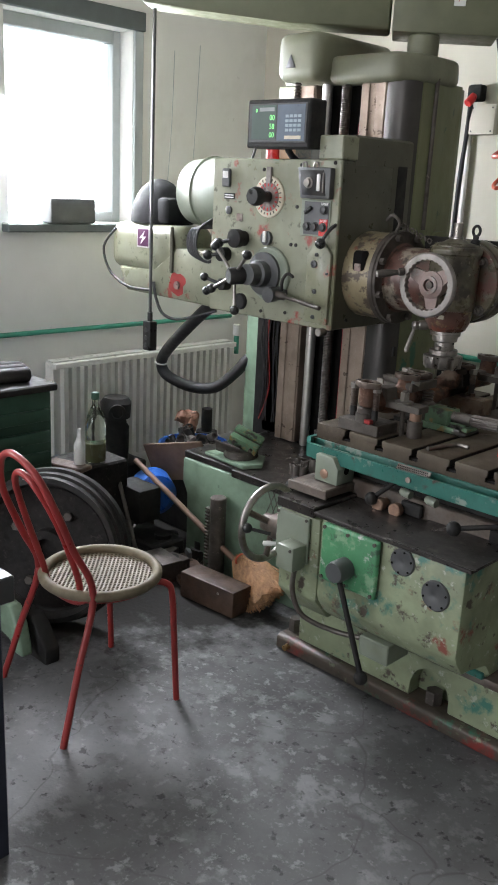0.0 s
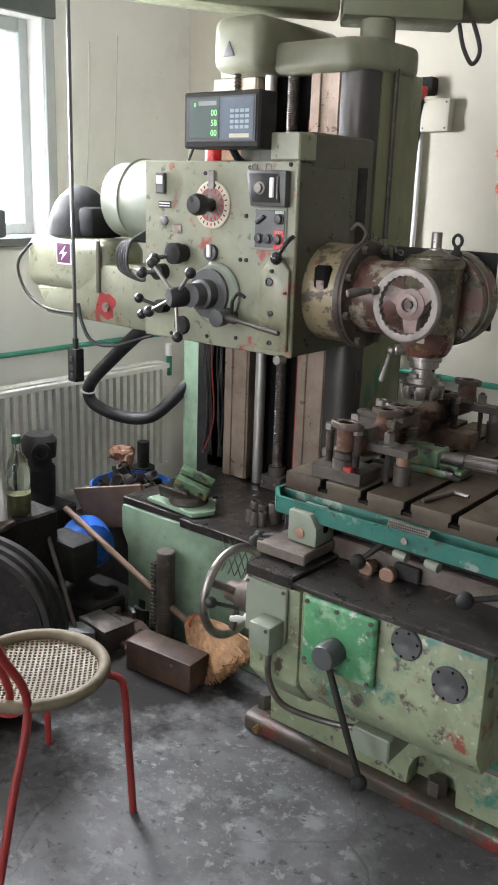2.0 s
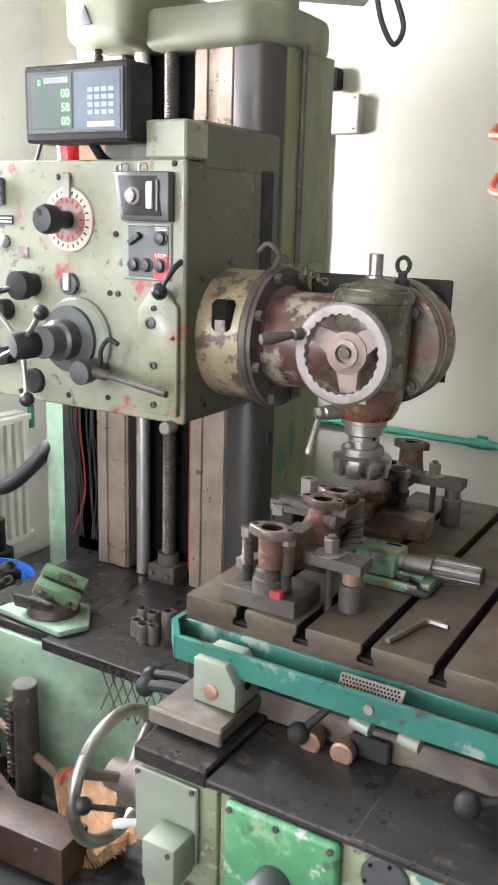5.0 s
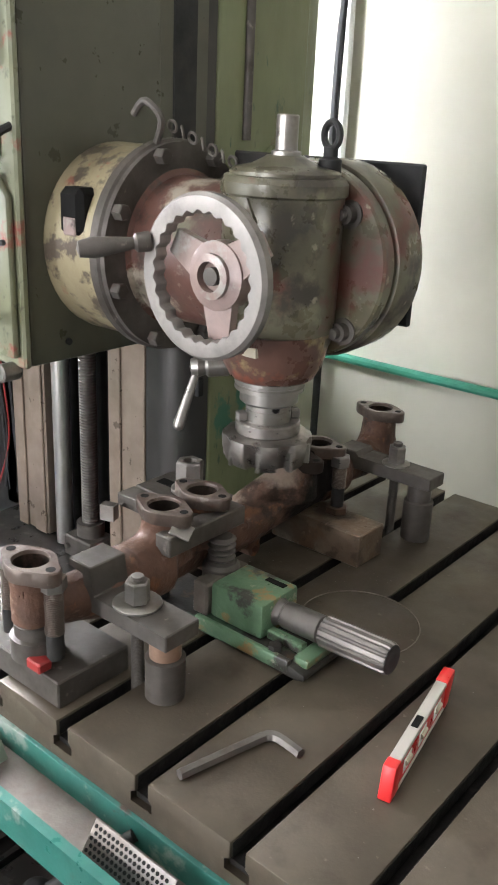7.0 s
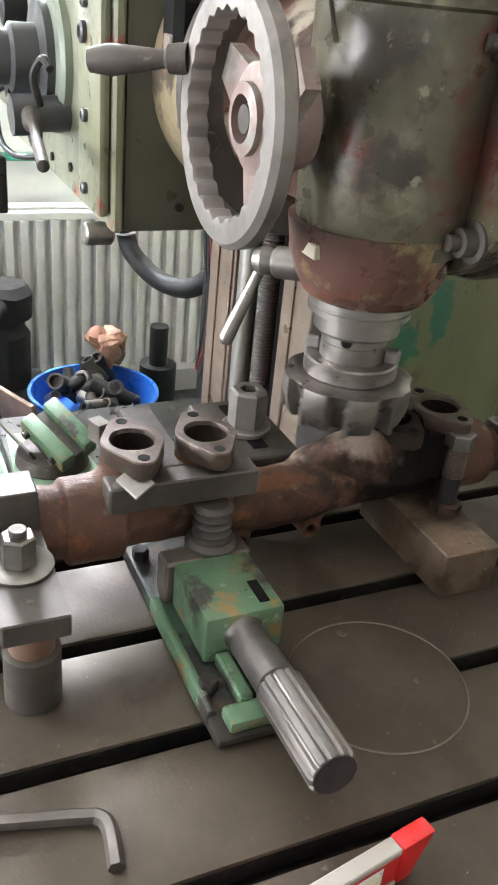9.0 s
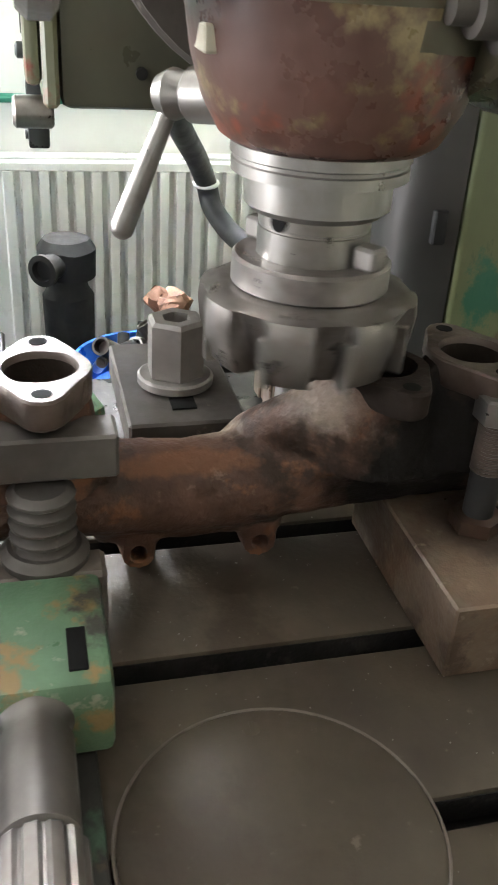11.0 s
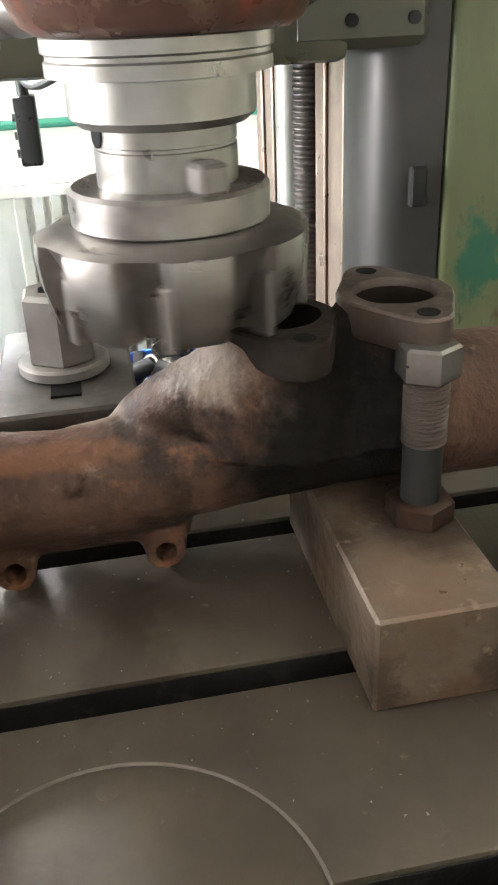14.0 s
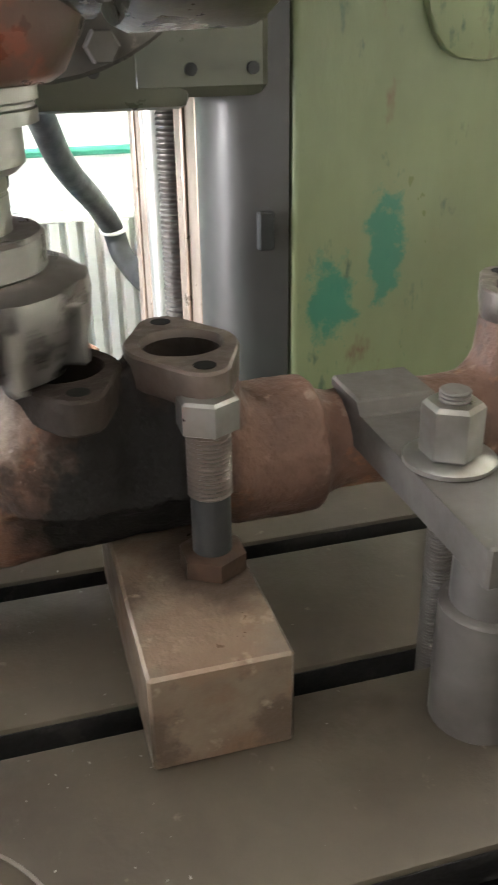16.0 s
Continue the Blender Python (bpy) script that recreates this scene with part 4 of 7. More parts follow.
# head: box with the control panel towards the operator
HX0, HX1, HY0, HY1, HZ0, HZ1 = -2.70, -2.045, 2.53, 2.97, 1.135, 1.74
bm = B()
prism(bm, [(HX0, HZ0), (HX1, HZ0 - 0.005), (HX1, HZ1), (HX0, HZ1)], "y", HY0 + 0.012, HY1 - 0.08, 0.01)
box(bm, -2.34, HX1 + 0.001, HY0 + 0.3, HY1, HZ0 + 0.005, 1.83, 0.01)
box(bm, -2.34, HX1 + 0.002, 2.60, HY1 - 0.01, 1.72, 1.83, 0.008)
head = part("head", bm, M_HEADSIDE, mill, "grey-green head casting, side shade and grime in its colour")
bm = box(B(), HX0 - 0.005, HX1 + 0.004, HY0 - 0.004, HY0 + 0.0115, HZ0 - 0.004, HZ1, 0.004)
panel = part("control_panel", bm, M_HEAD, head, "light green control panel with worn edges")
bm = box(B(), -2.155, HX1 + 0.003, HY0 - 0.002, HY0 + 0.09, HZ1 + 0.001, 1.825, 0.005)
part("corner_cover", bm, M_HEAD, head)
PY = HY0 - 0.004


def on_panel(name, profile, x, z, material, label="", n=32):
    bm = lathe(B(), (x, PY + 0.002, z), (x, PY - 0.2, z), [(r, h + 0.001) for r, h in profile], n)
    return part(name, bm, material, head, label)


M_DIAL = mat("dial_cream", (0.55, 0.50, 0.38), 0.4, var=0.1, scale=30, bump=0)
on_panel("dial", [(0.078, 0), (0.078, 0.006), (0.074, 0.009), (0.0, 0.009)], -2.385, 1.60, M_DIAL, "cream speed dial")
on_panel("dial_ring", [(0.055, 0.0), (0.055, 0.0105), (0.0, 0.0105)], -2.385, 1.60, M_HUB, "red-brown figures ring")
for k in range(24):
    a = 2 * math.pi * k / 24
    bm = box(B(), -0.002, 0.002, -0.0006, 0.0006, -0.005, 0.005, m=Matrix.Translation((-2.385 + 0.064 * math.sin(a), PY - 0.0088, 1.60 + 0.064 * math.cos(a))) @ pose(0, 0, 0, 0, math.degrees(a), 0))
    part("dial_mark", bm, M_BLACK if k % 3 else M_REDP, head)
for k in range(16):
    a = 2 * math.pi * k / 16
    bm = box(B(), -0.0025, 0.0025, -0.0006, 0.0006, -0.006, 0.006, m=Matrix.Translation((-2.385 + 0.046 * math.sin(a), PY - 0.0103, 1.60 + 0.046 * math.cos(a))) @ pose(0, 0, 0, 0, math.degrees(a), 0))
    part("dial_mark", bm, M_REDP, head)
bm = lathe(B(), (-2.385, PY - 0.008, 1.60), (-2.385, PY - 0.3, 1.60), [(0.022, 0), (0.022, 0.045), (0.034, 0.05), (0.036, 0.075), (0.03, 0.09), (0, 0.093)], 12)
part("dial_knob", bm, M_BLACK, head, "black faceted speed knob")
part("dial_pointer", box(B(), -2.398, -2.372, PY - 0.014, PY - 0.006, 1.65, 1.71, 0.002), M_ALU, head)
# switch plates
part("switch_plate", box(B(), -2.215, -2.075, PY - 0.006, PY - 0.001, 1.468, 1.600, 0.002), M_PALEGREEN, head)
part("switch_face", box(B(), -2.198, -2.08, PY - 0.008, PY - 0.0055, 1.475, 1.592, 0.001), M_GREY, head)
part("stop_face", box(B(), -2.122, -2.082, PY - 0.0095, PY - 0.0075, 1.472, 1.532, 0.001), M_REDP, head, "red stop plate")
cu = bpy.data.curves.new("stop_text", "FONT")
cu.body, cu.size, cu.align_x, cu.extrude = "STOP", 0.013, "CENTER", 0.0003
tx = new("stop_text", cu)
tx.parent = head
tx.location = Vector((-2.102, PY - 0.0102, 1.5215)) - ORIGIN[head.name]
tx.rotation_euler = (radians(90), 0, 0)
cu.materials.append(M_WHITE)
for bx_, bz_ in ((-2.10, 1.565), (-2.178, 1.503), (-2.142, 1.503), (-2.102, 1.503)):
    on_panel("push_button", [(0.017, 0.005), (0.017, 0.012), (0.013, 0.013), (0.013, 0.022), (0.0, 0.024)], bx_, bz_, M_BLACK, n=20)
bm = box(B(), -2.195, -2.155, PY - 0.02, PY - 0.007, 1.555, 1.569, 0.003, m=Matrix.Translation((-2.175, 0, 1.562)) @ pose(0, 0, 0, 0, -35, 0) @ Matrix.Translation((2.175, 0, -1.562)))
part("rotary_switch", bm, M_BLACK, head)
for k in range(3):
    part("plate_bars", box(B(), -2.118, -2.085, PY - 0.0092, PY - 0.0078, 1.582 + k * 0.003, 1.5835 + k * 0.003), M_WHITE, head)
bm = B()
prism(bm, [(-2.225, 1.712), (-2.068, 1.712), (-2.068, 1.603), (-2.205, 1.603)], "y", PY - 0.028, PY - 0.001, 0.004)
part("switch_housing", bm, M_GREY, head, "grey recessed switch housing")
bm = prism(B(), [(-2.21, 1.702), (-2.10, 1.702), (-2.085, 1.615), (-2.195, 1.615)], "y", PY - 0.031, PY - 0.0275, 0.001)
part("switch_front", bm, M_BLACKMETAL, head)
on_panel("key_switch", [(0.02, 0.026), (0.02, 0.034), (0.014, 0.036), (0.014, 0.046), (0, 0.046)], -2.165, 1.658, M_ALU, n=24)
part("fuse_bar", box(B(), -2.125, -2.108, PY - 0.038, PY - 0.03, 1.63, 1.69, 0.003), M_WHITE, head)
part("fuse_bar", box(B(), -2.098, -2.092, PY - 0.036, PY - 0.03, 1.625, 1.695, 0.002), M_ALU, head)
for hx in (-2.205, -2.15):
    bm = tube(B(), [(hx - 0.01, PY - 0.012, 1.712), (hx - 0.008, PY - 0.012, 1.728), (hx + 0.008, PY - 0.012, 1.728), (hx + 0.01, PY - 0.012, 1.712)], 0.003, 8)
    part("lug", bm, M_ALU, head)
# window, plates and small knobs on the other side
part("sight_glass", box(B(), -2.645, -2.60, PY - 0.012, PY - 0.001, 1.63, 1.70, 0.004), M_GREY, head)
part("sight_face", box(B(), -2.638, -2.607, PY - 0.0145, PY - 0.0115, 1.663, 1.69, 0.002), M_WHITE, head)
part("name_plate", box(B(), -2.635, -2.575, PY - 0.004, PY - 0.001, 1.583, 1.606, 0.001), M_BLACK, head)
for k in range(2):
    part("plate_bars", box(B(), -2.63, -2.58, PY - 0.0052, PY - 0.0038, 1.588 + k * 0.009, 1.592 + k * 0.009), M_WHITE, head)
on_panel("oil_plug", [(0.016, 0), (0.016, 0.008), (0.01, 0.01), (0, 0.01)], -2.605, 1.54, M_GREY, n=20)
part("crest_plate", box(B(), -2.56, -2.525, PY - 0.004, PY - 0.001, 1.50, 1.53, 0.002), M_HUB, head)
# main capstan with star handle
on_panel("capstan_ring", [(0.105, 0), (0.105, 0.012), (0.098, 0.018), (0.0, 0.018)], -2.36, 1.31, M_PALEGREEN, "round grey-green scale ring")
on_panel("capstan_scale", [(0.083, 0.016), (0.083, 0.03), (0.05, 0.034), (0.05, 0.07), (0.04, 0.075), (0.04, 0.12), (0.0, 0.12)], -2.375, 1.31, M_GREY, "dark stepped hub")
bm = lathe(B(), (-2.40, PY - 0.10, 1.305), (-2.43, PY - 0.17, 1.30), [(0.03, 0), (0.034, 0.01), (0.034, 0.06), (0.028, 0.07), (0, 0.072)], 28)
part("star_hub", bm, M_BLACKMETAL, head)
sc = Vector((-2.42, PY - 0.14, 1.302))
for dx, dz in ((0.075, 0.085), (-0.10, 0.105), (-0.115, -0.06), (0.02, -0.13)):
    e = sc + Vector((dx, -0.01, dz))
    part("star_arm", cyl(B(), sc, e, 0.0065), M_STEEL, head)
    part("star_ball", ball(B(), e, 0.019), M_BLACK, head)
on_panel("gear_knob", [(0.03, 0), (0.03, 0.03), (0.036, 0.032), (0.036, 0.06), (0.0, 0.064)], -2.515, 1.435, M_BLACKMETAL, "black gear selector")
bm = cyl(B(), (-2.53, PY - 0.05, 1.43), (-2.58, PY - 0.07, 1.415), 0.008)
ball(bm, (-2.585, PY - 0.072, 1.413), 0.02)
part("selector_lever", bm, M_BLACK, head)
on_panel("selector", [(0.028, 0), (0.028, 0.04), (0.0, 0.044)], -2.61, 1.365, M_BLACKMETAL)
bm = ball(B(), (-2.66, PY - 0.06, 1.36), 0.021)
cyl(bm, (-2.61, PY - 0.035, 1.365), (-2.66, PY - 0.06, 1.36), 0.008)
part("selector_lever", bm, M_BLACK, head)
on_panel("selector", [(0.024, 0), (0.024, 0.04), (0.0, 0.044)], -2.60, 1.245, M_BLACKMETAL)
for bx_, bz_ in ((-2.665, 1.27), (-2.65, 1.215)):
    bm = ball(B(), (bx_, PY - 0.07, bz_), 0.018)
    cyl(bm, (-2.60, PY - 0.035, 1.245), (bx_, PY - 0.07, bz_), 0.007)
    part("selector_lever", bm, M_BLACK, head)
on_panel("round_boss", [(0.033, 0), (0.033, 0.012), (0.028, 0.016), (0, 0.016)], -2.515, 1.185, M_BLACKMETAL)
on_panel("clamp_boss", [(0.027, 0), (0.027, 0.014), (0.0, 0.016)], -2.385, 1.445, M_GREY)
part("clamp_pin", box(B(), -2.392, -2.376, PY - 0.024, PY - 0.014, 1.43, 1.472, 0.002), M_WHITE, head)
# raised cheek and levers at the lower corner
bm = prism(B(), [(-2.165, 1.15), (-2.05, 1.15), (-2.05, 1.41), (-2.085, 1.45), (-2.125, 1.45), (-2.165, 1.40)], "y", PY - 0.016, PY - 0.001, 0.006)
part("cheek", bm, M_HEAD, head)
for bx_, bz_, r in ((-2.125, 1.37, 0.014), (-2.115, 1.405, 0.007), (-2.115, 1.27, 0.009), (-2.115, 1.175, 0.008), (-2.06, 1.34, 0.005)):
    bm = lathe(B(), (bx_, PY - 0.014, bz_), (bx_, PY - 0.1, bz_), [(r, 0), (r, 0.008), (r * 0.6, 0.01), (r * 0.5, 0.006), (0, 0.006)], 16)
    part("screw_boss", bm, M_GREY, head)
bm = lathe(B(), (-2.29, PY, 1.245), (-2.29, PY - 0.09, 1.24), [(0.026, 0), (0.026, 0.05), (0.03, 0.052), (0.03, 0.085), (0, 0.09)], 24)
part("lock_hub", bm, M_GREY, head)
bm = lathe(B(), (-2.27, PY - 0.06, 1.245), (-2.045, PY - 0.09, 1.225), [(0.014, 0), (0.014, 0.05), (0.007, 0.06), (0.0065, 0.14), (0.008, 0.15), (0.008, 0.25), (0, 0.254)], 20)
part("lock_lever", bm, M_DARKSTEEL, head, "dark steel locking lever")
bm = tube(B(), [(-2.25, PY - 0.05, 1.26), (-2.24, PY - 0.06, 1.30), (-2.225, PY - 0.05, 1.325), (-2.20, PY - 0.045, 1.315)], 0.006, 8)
part("hook", bm, M_BLACKMETAL, head)
bm = tube(B(), [(-2.055, PY + 0.02, 1.52), (-2.05, PY - 0.03, 1.50), (-2.075, PY - 0.045, 1.455)], 0.007, 8)
ball(bm, (-2.078, PY - 0.046, 1.448), 0.02)
part("feed_lever", bm, M_BLACK, head)
for bx_, bz_ in ((-2.23, 1.72), (-2.24, 1.57), (-2.42, 1.70), (-2.27, 1.17), (-2.40, 1.16), (-2.57, 1.15), (-2.07, 1.73), (-2.26, 1.43), (-2.235, 1.43)):
    part("panel_screw", lathe(B(), (bx_, PY, bz_), (bx_, PY - 0.05, bz_), [(0.007, 0), (0.007, 0.004), (0, 0.005)], 10), M_BLACKMETAL, head)
bm = cyl(B(), (-2.075, PY + 0.01, HZ0 - 0.012), (-2.075, PY - 0.03, HZ0 - 0.012), 0.016, n=20, bev=0.003)
part("corner_roller", bm, M_STEEL, head)
part("cable_groove", box(B(), HX1 - 0.004, HX1 + 0.004, 2.87, 2.93, 1.45, 1.735, 0.002), M_BLACKMETAL, head)
for sy in (2.62, 2.80, 2.89, 2.95):
    part("panel_screw", cyl(B(), (HX1 - 0.002, sy, 1.165), (HX1 + 0.005, sy, 1.165), 0.006, n=10), M_BLACKMETAL, head)

# motors on the far side of the head
bm = lathe(B(), (-2.70, 2.72, 1.60), (-3.05, 2.72, 1.60), [(0.125, 0), (0.15, 0.02), (0.15, 0.20), (0.14, 0.23), (0.14, 0.30), (0.10, 0.345), (0.0, 0.35)], 40)
mot = part("main_motor", bm, M_PALEGREEN, head, "round pale green motor")
bm = torus(B(), (-2.90, 2.72, 1.60), (1, 0, 0), 0.15, 0.006, 40, 8)
part("motor_band", bm, M_PALEGREEN, mot)
bm = box(B(), -3.46, -2.96, 2.56, 2.80, 1.235, 1.452, 0.06, 6)
fm = part("feed_motor", bm, M_HEAD, head, "rounded green motor housing")
bm = prism(B(), [(-3.32, 1.14), (-2.70, 1.13), (-2.70, 1.36), (-2.97, 1.36), (-3.10, 1.245), (-3.38, 1.25)], "y", 2.56, 2.82, 0.012)
part("motor_bracket", bm, M_HEAD, head)
bm = box(B(), -3.0, -2.98, 2.55, 2.56, 1.25, 1.45, 0.003)
part("motor_seam", bm, M_HEADSIDE, fm)
part("flash_plate", box(B(), -3.235, -3.145, 2.553, 2.5585, 1.345, 1.435, 0.001), M_WHITE, fm)
part("flash_face", box(B(), -3.228, -3.152, 2.5505, 2.554, 1.352, 1.428, 0.001), mat("violet_sticker", (0.10, 0.02, 0.08), 0.4, bump=0), fm, "violet warning sticker")
bm = prism(B(), [(-3.175, 1.42), (-3.215, 1.385), (-3.19, 1.388), (-3.205, 1.36), (-3.165, 1.395), (-3.188, 1.394)], "y", 2.549, 2.5505)
part("flash_mark", bm, M_WHITE, fm)
bm = B()
bmesh.ops.create_uvsphere(bm, u_segments=28, v_segments=14, radius=1.0, matrix=Matrix.Translation((-3.24, 2.69, 1.46)) @ Matrix.Diagonal((0.165, 0.11, 0.19, 1)))
bmesh.ops.bisect_plane(bm, geom=bm.verts[:] + bm.edges[:] + bm.faces[:], plane_co=(0, 0, 1.452), plane_no=(0, 0, -1), clear_outer=True)
box(bm, -3.16, -3.07, 2.60, 2.78, 1.453, 1.57, 0.02, 2)
solo("welding_helmet", bm, mat("matt_black", (0.012, 0.0125, 0.013), 0.75, bump=0.05, spec=0.12), "matt black welding helmet resting on the motor", "helmet", at=(-3.24, 2.69, 1.452))
bm = lathe(B(), (-2.95, 2.5615, 1.205), (-2.95, 2.5, 1.205), [(0.05, 0), (0.05, 0.0022), (0, 0.0023)], 40)
for v in bm.verts:
    k_ = 1 + 0.55 * noise.noise(v.co * 28.0)
    v.co.x, v.co.z = -2.95 + (v.co.x + 2.95) * k_, 1.205 + (v.co.z - 1.205) * k_
part("primer_patch", bm, M_RED, head, "red primer patch with a ragged outline")
part("side_plug", cyl(B(), (-2.95, 2.562, 1.20), (-2.95, 2.55, 1.20), 0.018, n=16), M_HUB, head)
for k in range(5):
    bm = B()
    tube(bm, [(-2.72, 2.55 + 0.01 * k, 1.50 - 0.01 * k), (-2.79 - 0.01 * k, 2.53, 1.45), (-2.80 - 0.012 * k, 2.53, 1.36), (-2.75, 2.545, 1.32), (-2.71, 2.55, 1.34)], 0.006, 8)
    part("wire_loop", bm, M_RUBBER, head)
bm = B()
tube(bm, [(-3.40, 2.56, 1.42), (-3.47, 2.54, 1.33), (-3.43, 2.545, 1.22), (-3.30, 2.55, 1.16), (-3.12, 2.55, 1.16)], 0.006, 8)
tube(bm, [(-3.10, 2.545, 1.20), (-3.07, 2.54, 1.12), (-3.02, 2.545, 1.06), (-2.94, 2.58, 1.05), (-2.80, 2.66, 1.10)], 0.007, 8)
part("motor_cable", bm, M_RUBBER, head)
bm = tube(B(), [(-2.82, 2.74, 1.16), (-3.025, 2.80, 1.063), (-3.25, 2.86, 0.92), (-3.47, 2.95, 0.79), (-3.575, 3.0, 0.70), (-3.55, 3.02, 0.63), (-3.40, 3.06, 0.59), (-3.27, 3.12, 0.605), (-3.17, 3.17, 0.70), (-3.12, 3.20, 0.77), (-3.07, 3.26, 0.81)], 0.030, 14)
hose = part("cable_hose", bm, M_RUBBER, head, "thick black cable hose")
bm = torus(B(), (-3.575, 3.0, 0.70), (0.15, -0.1, 1), 0.032, 0.006, 24, 8)
part("hose_clip", bm, M_WHITE, head)

# readout on a stalk
bm = box(B(), -2.47, -2.155, 2.47, 2.56, 1.775, 1.945, 0.006)
dro = part("digital_readout", bm, M_BLACKMETAL, head, "black digital readout with green digits")
part("readout_face", box(B(), -2.455, -2.168, 2.466, 2.4705, 1.795, 1.93, 0.001), M_GREY, dro)
part("readout_screen", box(B(), -2.44, -2.315, 2.464, 2.4665, 1.805, 1.925, 0.001), M_SCREEN, dro)
part("keypad", box(B(), -2.31, -2.175, 2.464, 2.4665, 1.80, 1.925, 0.001), mat("keypad_face", (0.10, 0.13, 0.17), 0.4, bump=0), dro)
M_KEY = mat("pale_blue_key", (0.30, 0.38, 0.42), 0.4, var=0.05, bump=0)
for k in range(4):
    for j in range(4):
        part("key", box(B(), -2.268 + 0.02 * j, -2.252 + 0.02 * j, 2.4625, 2.4645, 1.832 + 0.016 * k, 1.842 + 0.016 * k, 0.0005), M_KEY, dro)
part("key", box(B(), -2.27, -2.19, 2.4625, 2.4645, 1.806, 1.818, 0.0005), M_DIAL, dro)
for body, tx_, tz_ in (("0", -2.415, 1.9), ("00", -2.335, 1.872), ("58", -2.335, 1.842), ("00", -2.335, 1.812)):
    cu = bpy.data.curves.new("digits", "FONT")
    cu.body, cu.size, cu.align_x, cu.extrude = body, 0.026 if len(body) > 1 else 0.018, "CENTER", 0.0003
    tx = new("digits", cu)
    tx.parent = dro
    tx.location = Vector((tx_, 2.4635, tz_)) - ORIGIN[dro.name]
    tx.rotation_euler = (radians(90), 0, 0)
    cu.materials.append(M_DIGIT)
part("label_bar", box(B(), -2.40, -2.325, 2.4628, 2.4642, 1.903, 1.916), mat("label_grey", (0.32, 0.34, 0.34), 0.5, bump=0), dro)
part("readout_stalk", tube(B(), [(-2.32, 2.54, 1.778), (-2.32, 2.57, 1.75), (-2.32, 2.60, 1.735)], 0.012, 8), M_BLACKMETAL, dro)
part("brace", cyl(B(), (-2.47, 2.55, 1.84), (-2.62, 2.66, 1.75), 0.005), M_BLACKMETAL, dro)
bm = lathe(B(), (-2.50, 2.66, 1.74), (-2.50, 2.66, 1.85), [(0.032, 0), (0.033, 0.005), (0.033, 0.10), (0.03, 0.11), (0, 0.11)], 20)
solo("red_can", bm, M_REDP, "red and white tin can on the machine head", "can", at=(-2.50, 2.66, 1.74))
bm = box(B(), -2.42, -2.25, 2.60, 2.72, 1.742, 1.79, 0.004)
solo("cardboard_box", bm, mat("cardboard", (0.42, 0.24, 0.13), 0.7, bump=0.1), "small brown cardboard box on the machine head", "box", at=(-2.33, 2.66, 1.742))

# horizontal quill housing and the angle head
QY, QZ = 2.735, 1.335
bm = lathe(B(), (-2.05, QY, QZ), (-1.45, QY, QZ), [(0.155, 0), (0.16, 0.006), (0.16, 0.125), (0.15, 0.13)], 48)
quill = part("quill_housing", bm, M_YELLOWRING, head, "chipped cream-coloured round housing")
bm = lathe(B(), (-1.92, QY, QZ), (-1.45, QY, QZ), [(0.14, 0), (0.172, 0.004), (0.172, 0.02), (0.168, 0.024), (0.168, 0.034), (0.12, 0.036)], 56)
ringf = part("flange_ring", bm, M_DARKSTEEL, head, "dark steel clamping ring")
for k in range(8):
    a = 2 * math.pi * k / 8 + 0.35
    py, pz = QY + 0.155 * math.cos(a), QZ + 0.155 * math.sin(a)
    part("ring_bolt", hexa(B(), (-1.888, py, pz), (-1.868, py, pz), 0.013), M_DARKSTEEL, ringf)
# black block on the housing, the opening's shade as colour
part("inspection_slot", box(B(), -2.0, -1.945, QY - 0.165, QY - 0.12, QZ + 0.02, QZ + 0.095, 0.01), M_HOLE, quill, "inspection opening, its shade painted as a black panel")
part("slot_lining", box(B(), -1.985, -1.955, QY - 0.1665, QY - 0.163, QZ + 0.022, QZ + 0.05, 0.004), M_HUB, quill)
SX, SYY = -1.637, 2.675
M_NECK = mat("pink_patched_paint", (0.105, 0.048, 0.036), 0.38, 0.1, var=0.3, scale=9, patches=[((0.32, 0.28, 0.22), 0.47, 11.0), ((0.05, 0.038, 0.03), 0.42, 9.0), ((0.12, 0.11, 0.07), 0.36, 6.0)], grime=((0.04, 0.03, 0.024), 0.5, 6.0), bump=0.1)
bm = lathe(B(), (-1.90, QY, QZ), (-1.6, QY, QZ), [(0.135, 0), (0.135, 0.012), (0.118, 0.02), (0.115, 0.10), (0.120, 0.20), (0.120, 0.24)], 48)
part("angle_body", bm, M_NECK, head, "red and cream patched gearhead neck")
bm = lathe(B(), (SX + 0.002, SYY + 0.004, 1.225), (SX + 0.002, SYY + 0.004, 1.5), [(0.072, 0), (0.080, 0.012), (0.084, 0.04), (0.085, 0.10), (0.086, 0.218), (0.090, 0.221), (0.090, 0.236), (0.084, 0.244), (0.05, 0.252), (0.0, 0.255)], 48)
gh = part("gearhead", bm, M_GEARHEAD, head, "vertical gearhead with worn olive and red paint")
bm = lathe(B(), (SX, SYY, 1.181), (SX, SYY, 1.3), [(0.058, 0), (0.064, 0.004), (0.074, 0.022), (0.081, 0.045), (0.0855, 0.075)], 48)
part("nose", bm, M_NOSE, gh, "red and yellow chipped paint spindle nose")
bm = lathe(B(), (-1.632, 2.725, 1.347), (-1.632, 3.0, 1.347), [(0.09, 0), (0.138, 0.004), (0.141, 0.008), (0.141, 0.028), (0.134, 0.030), (0.134, 0.036), (0.144, 0.038), (0.147, 0.044), (0.145, 0.10), (0.128, 0.118), (0.0, 0.12)], 56)
endc = part("end_cover", bm, M_GEARHEAD, head, "round flanged cover with worn paint")
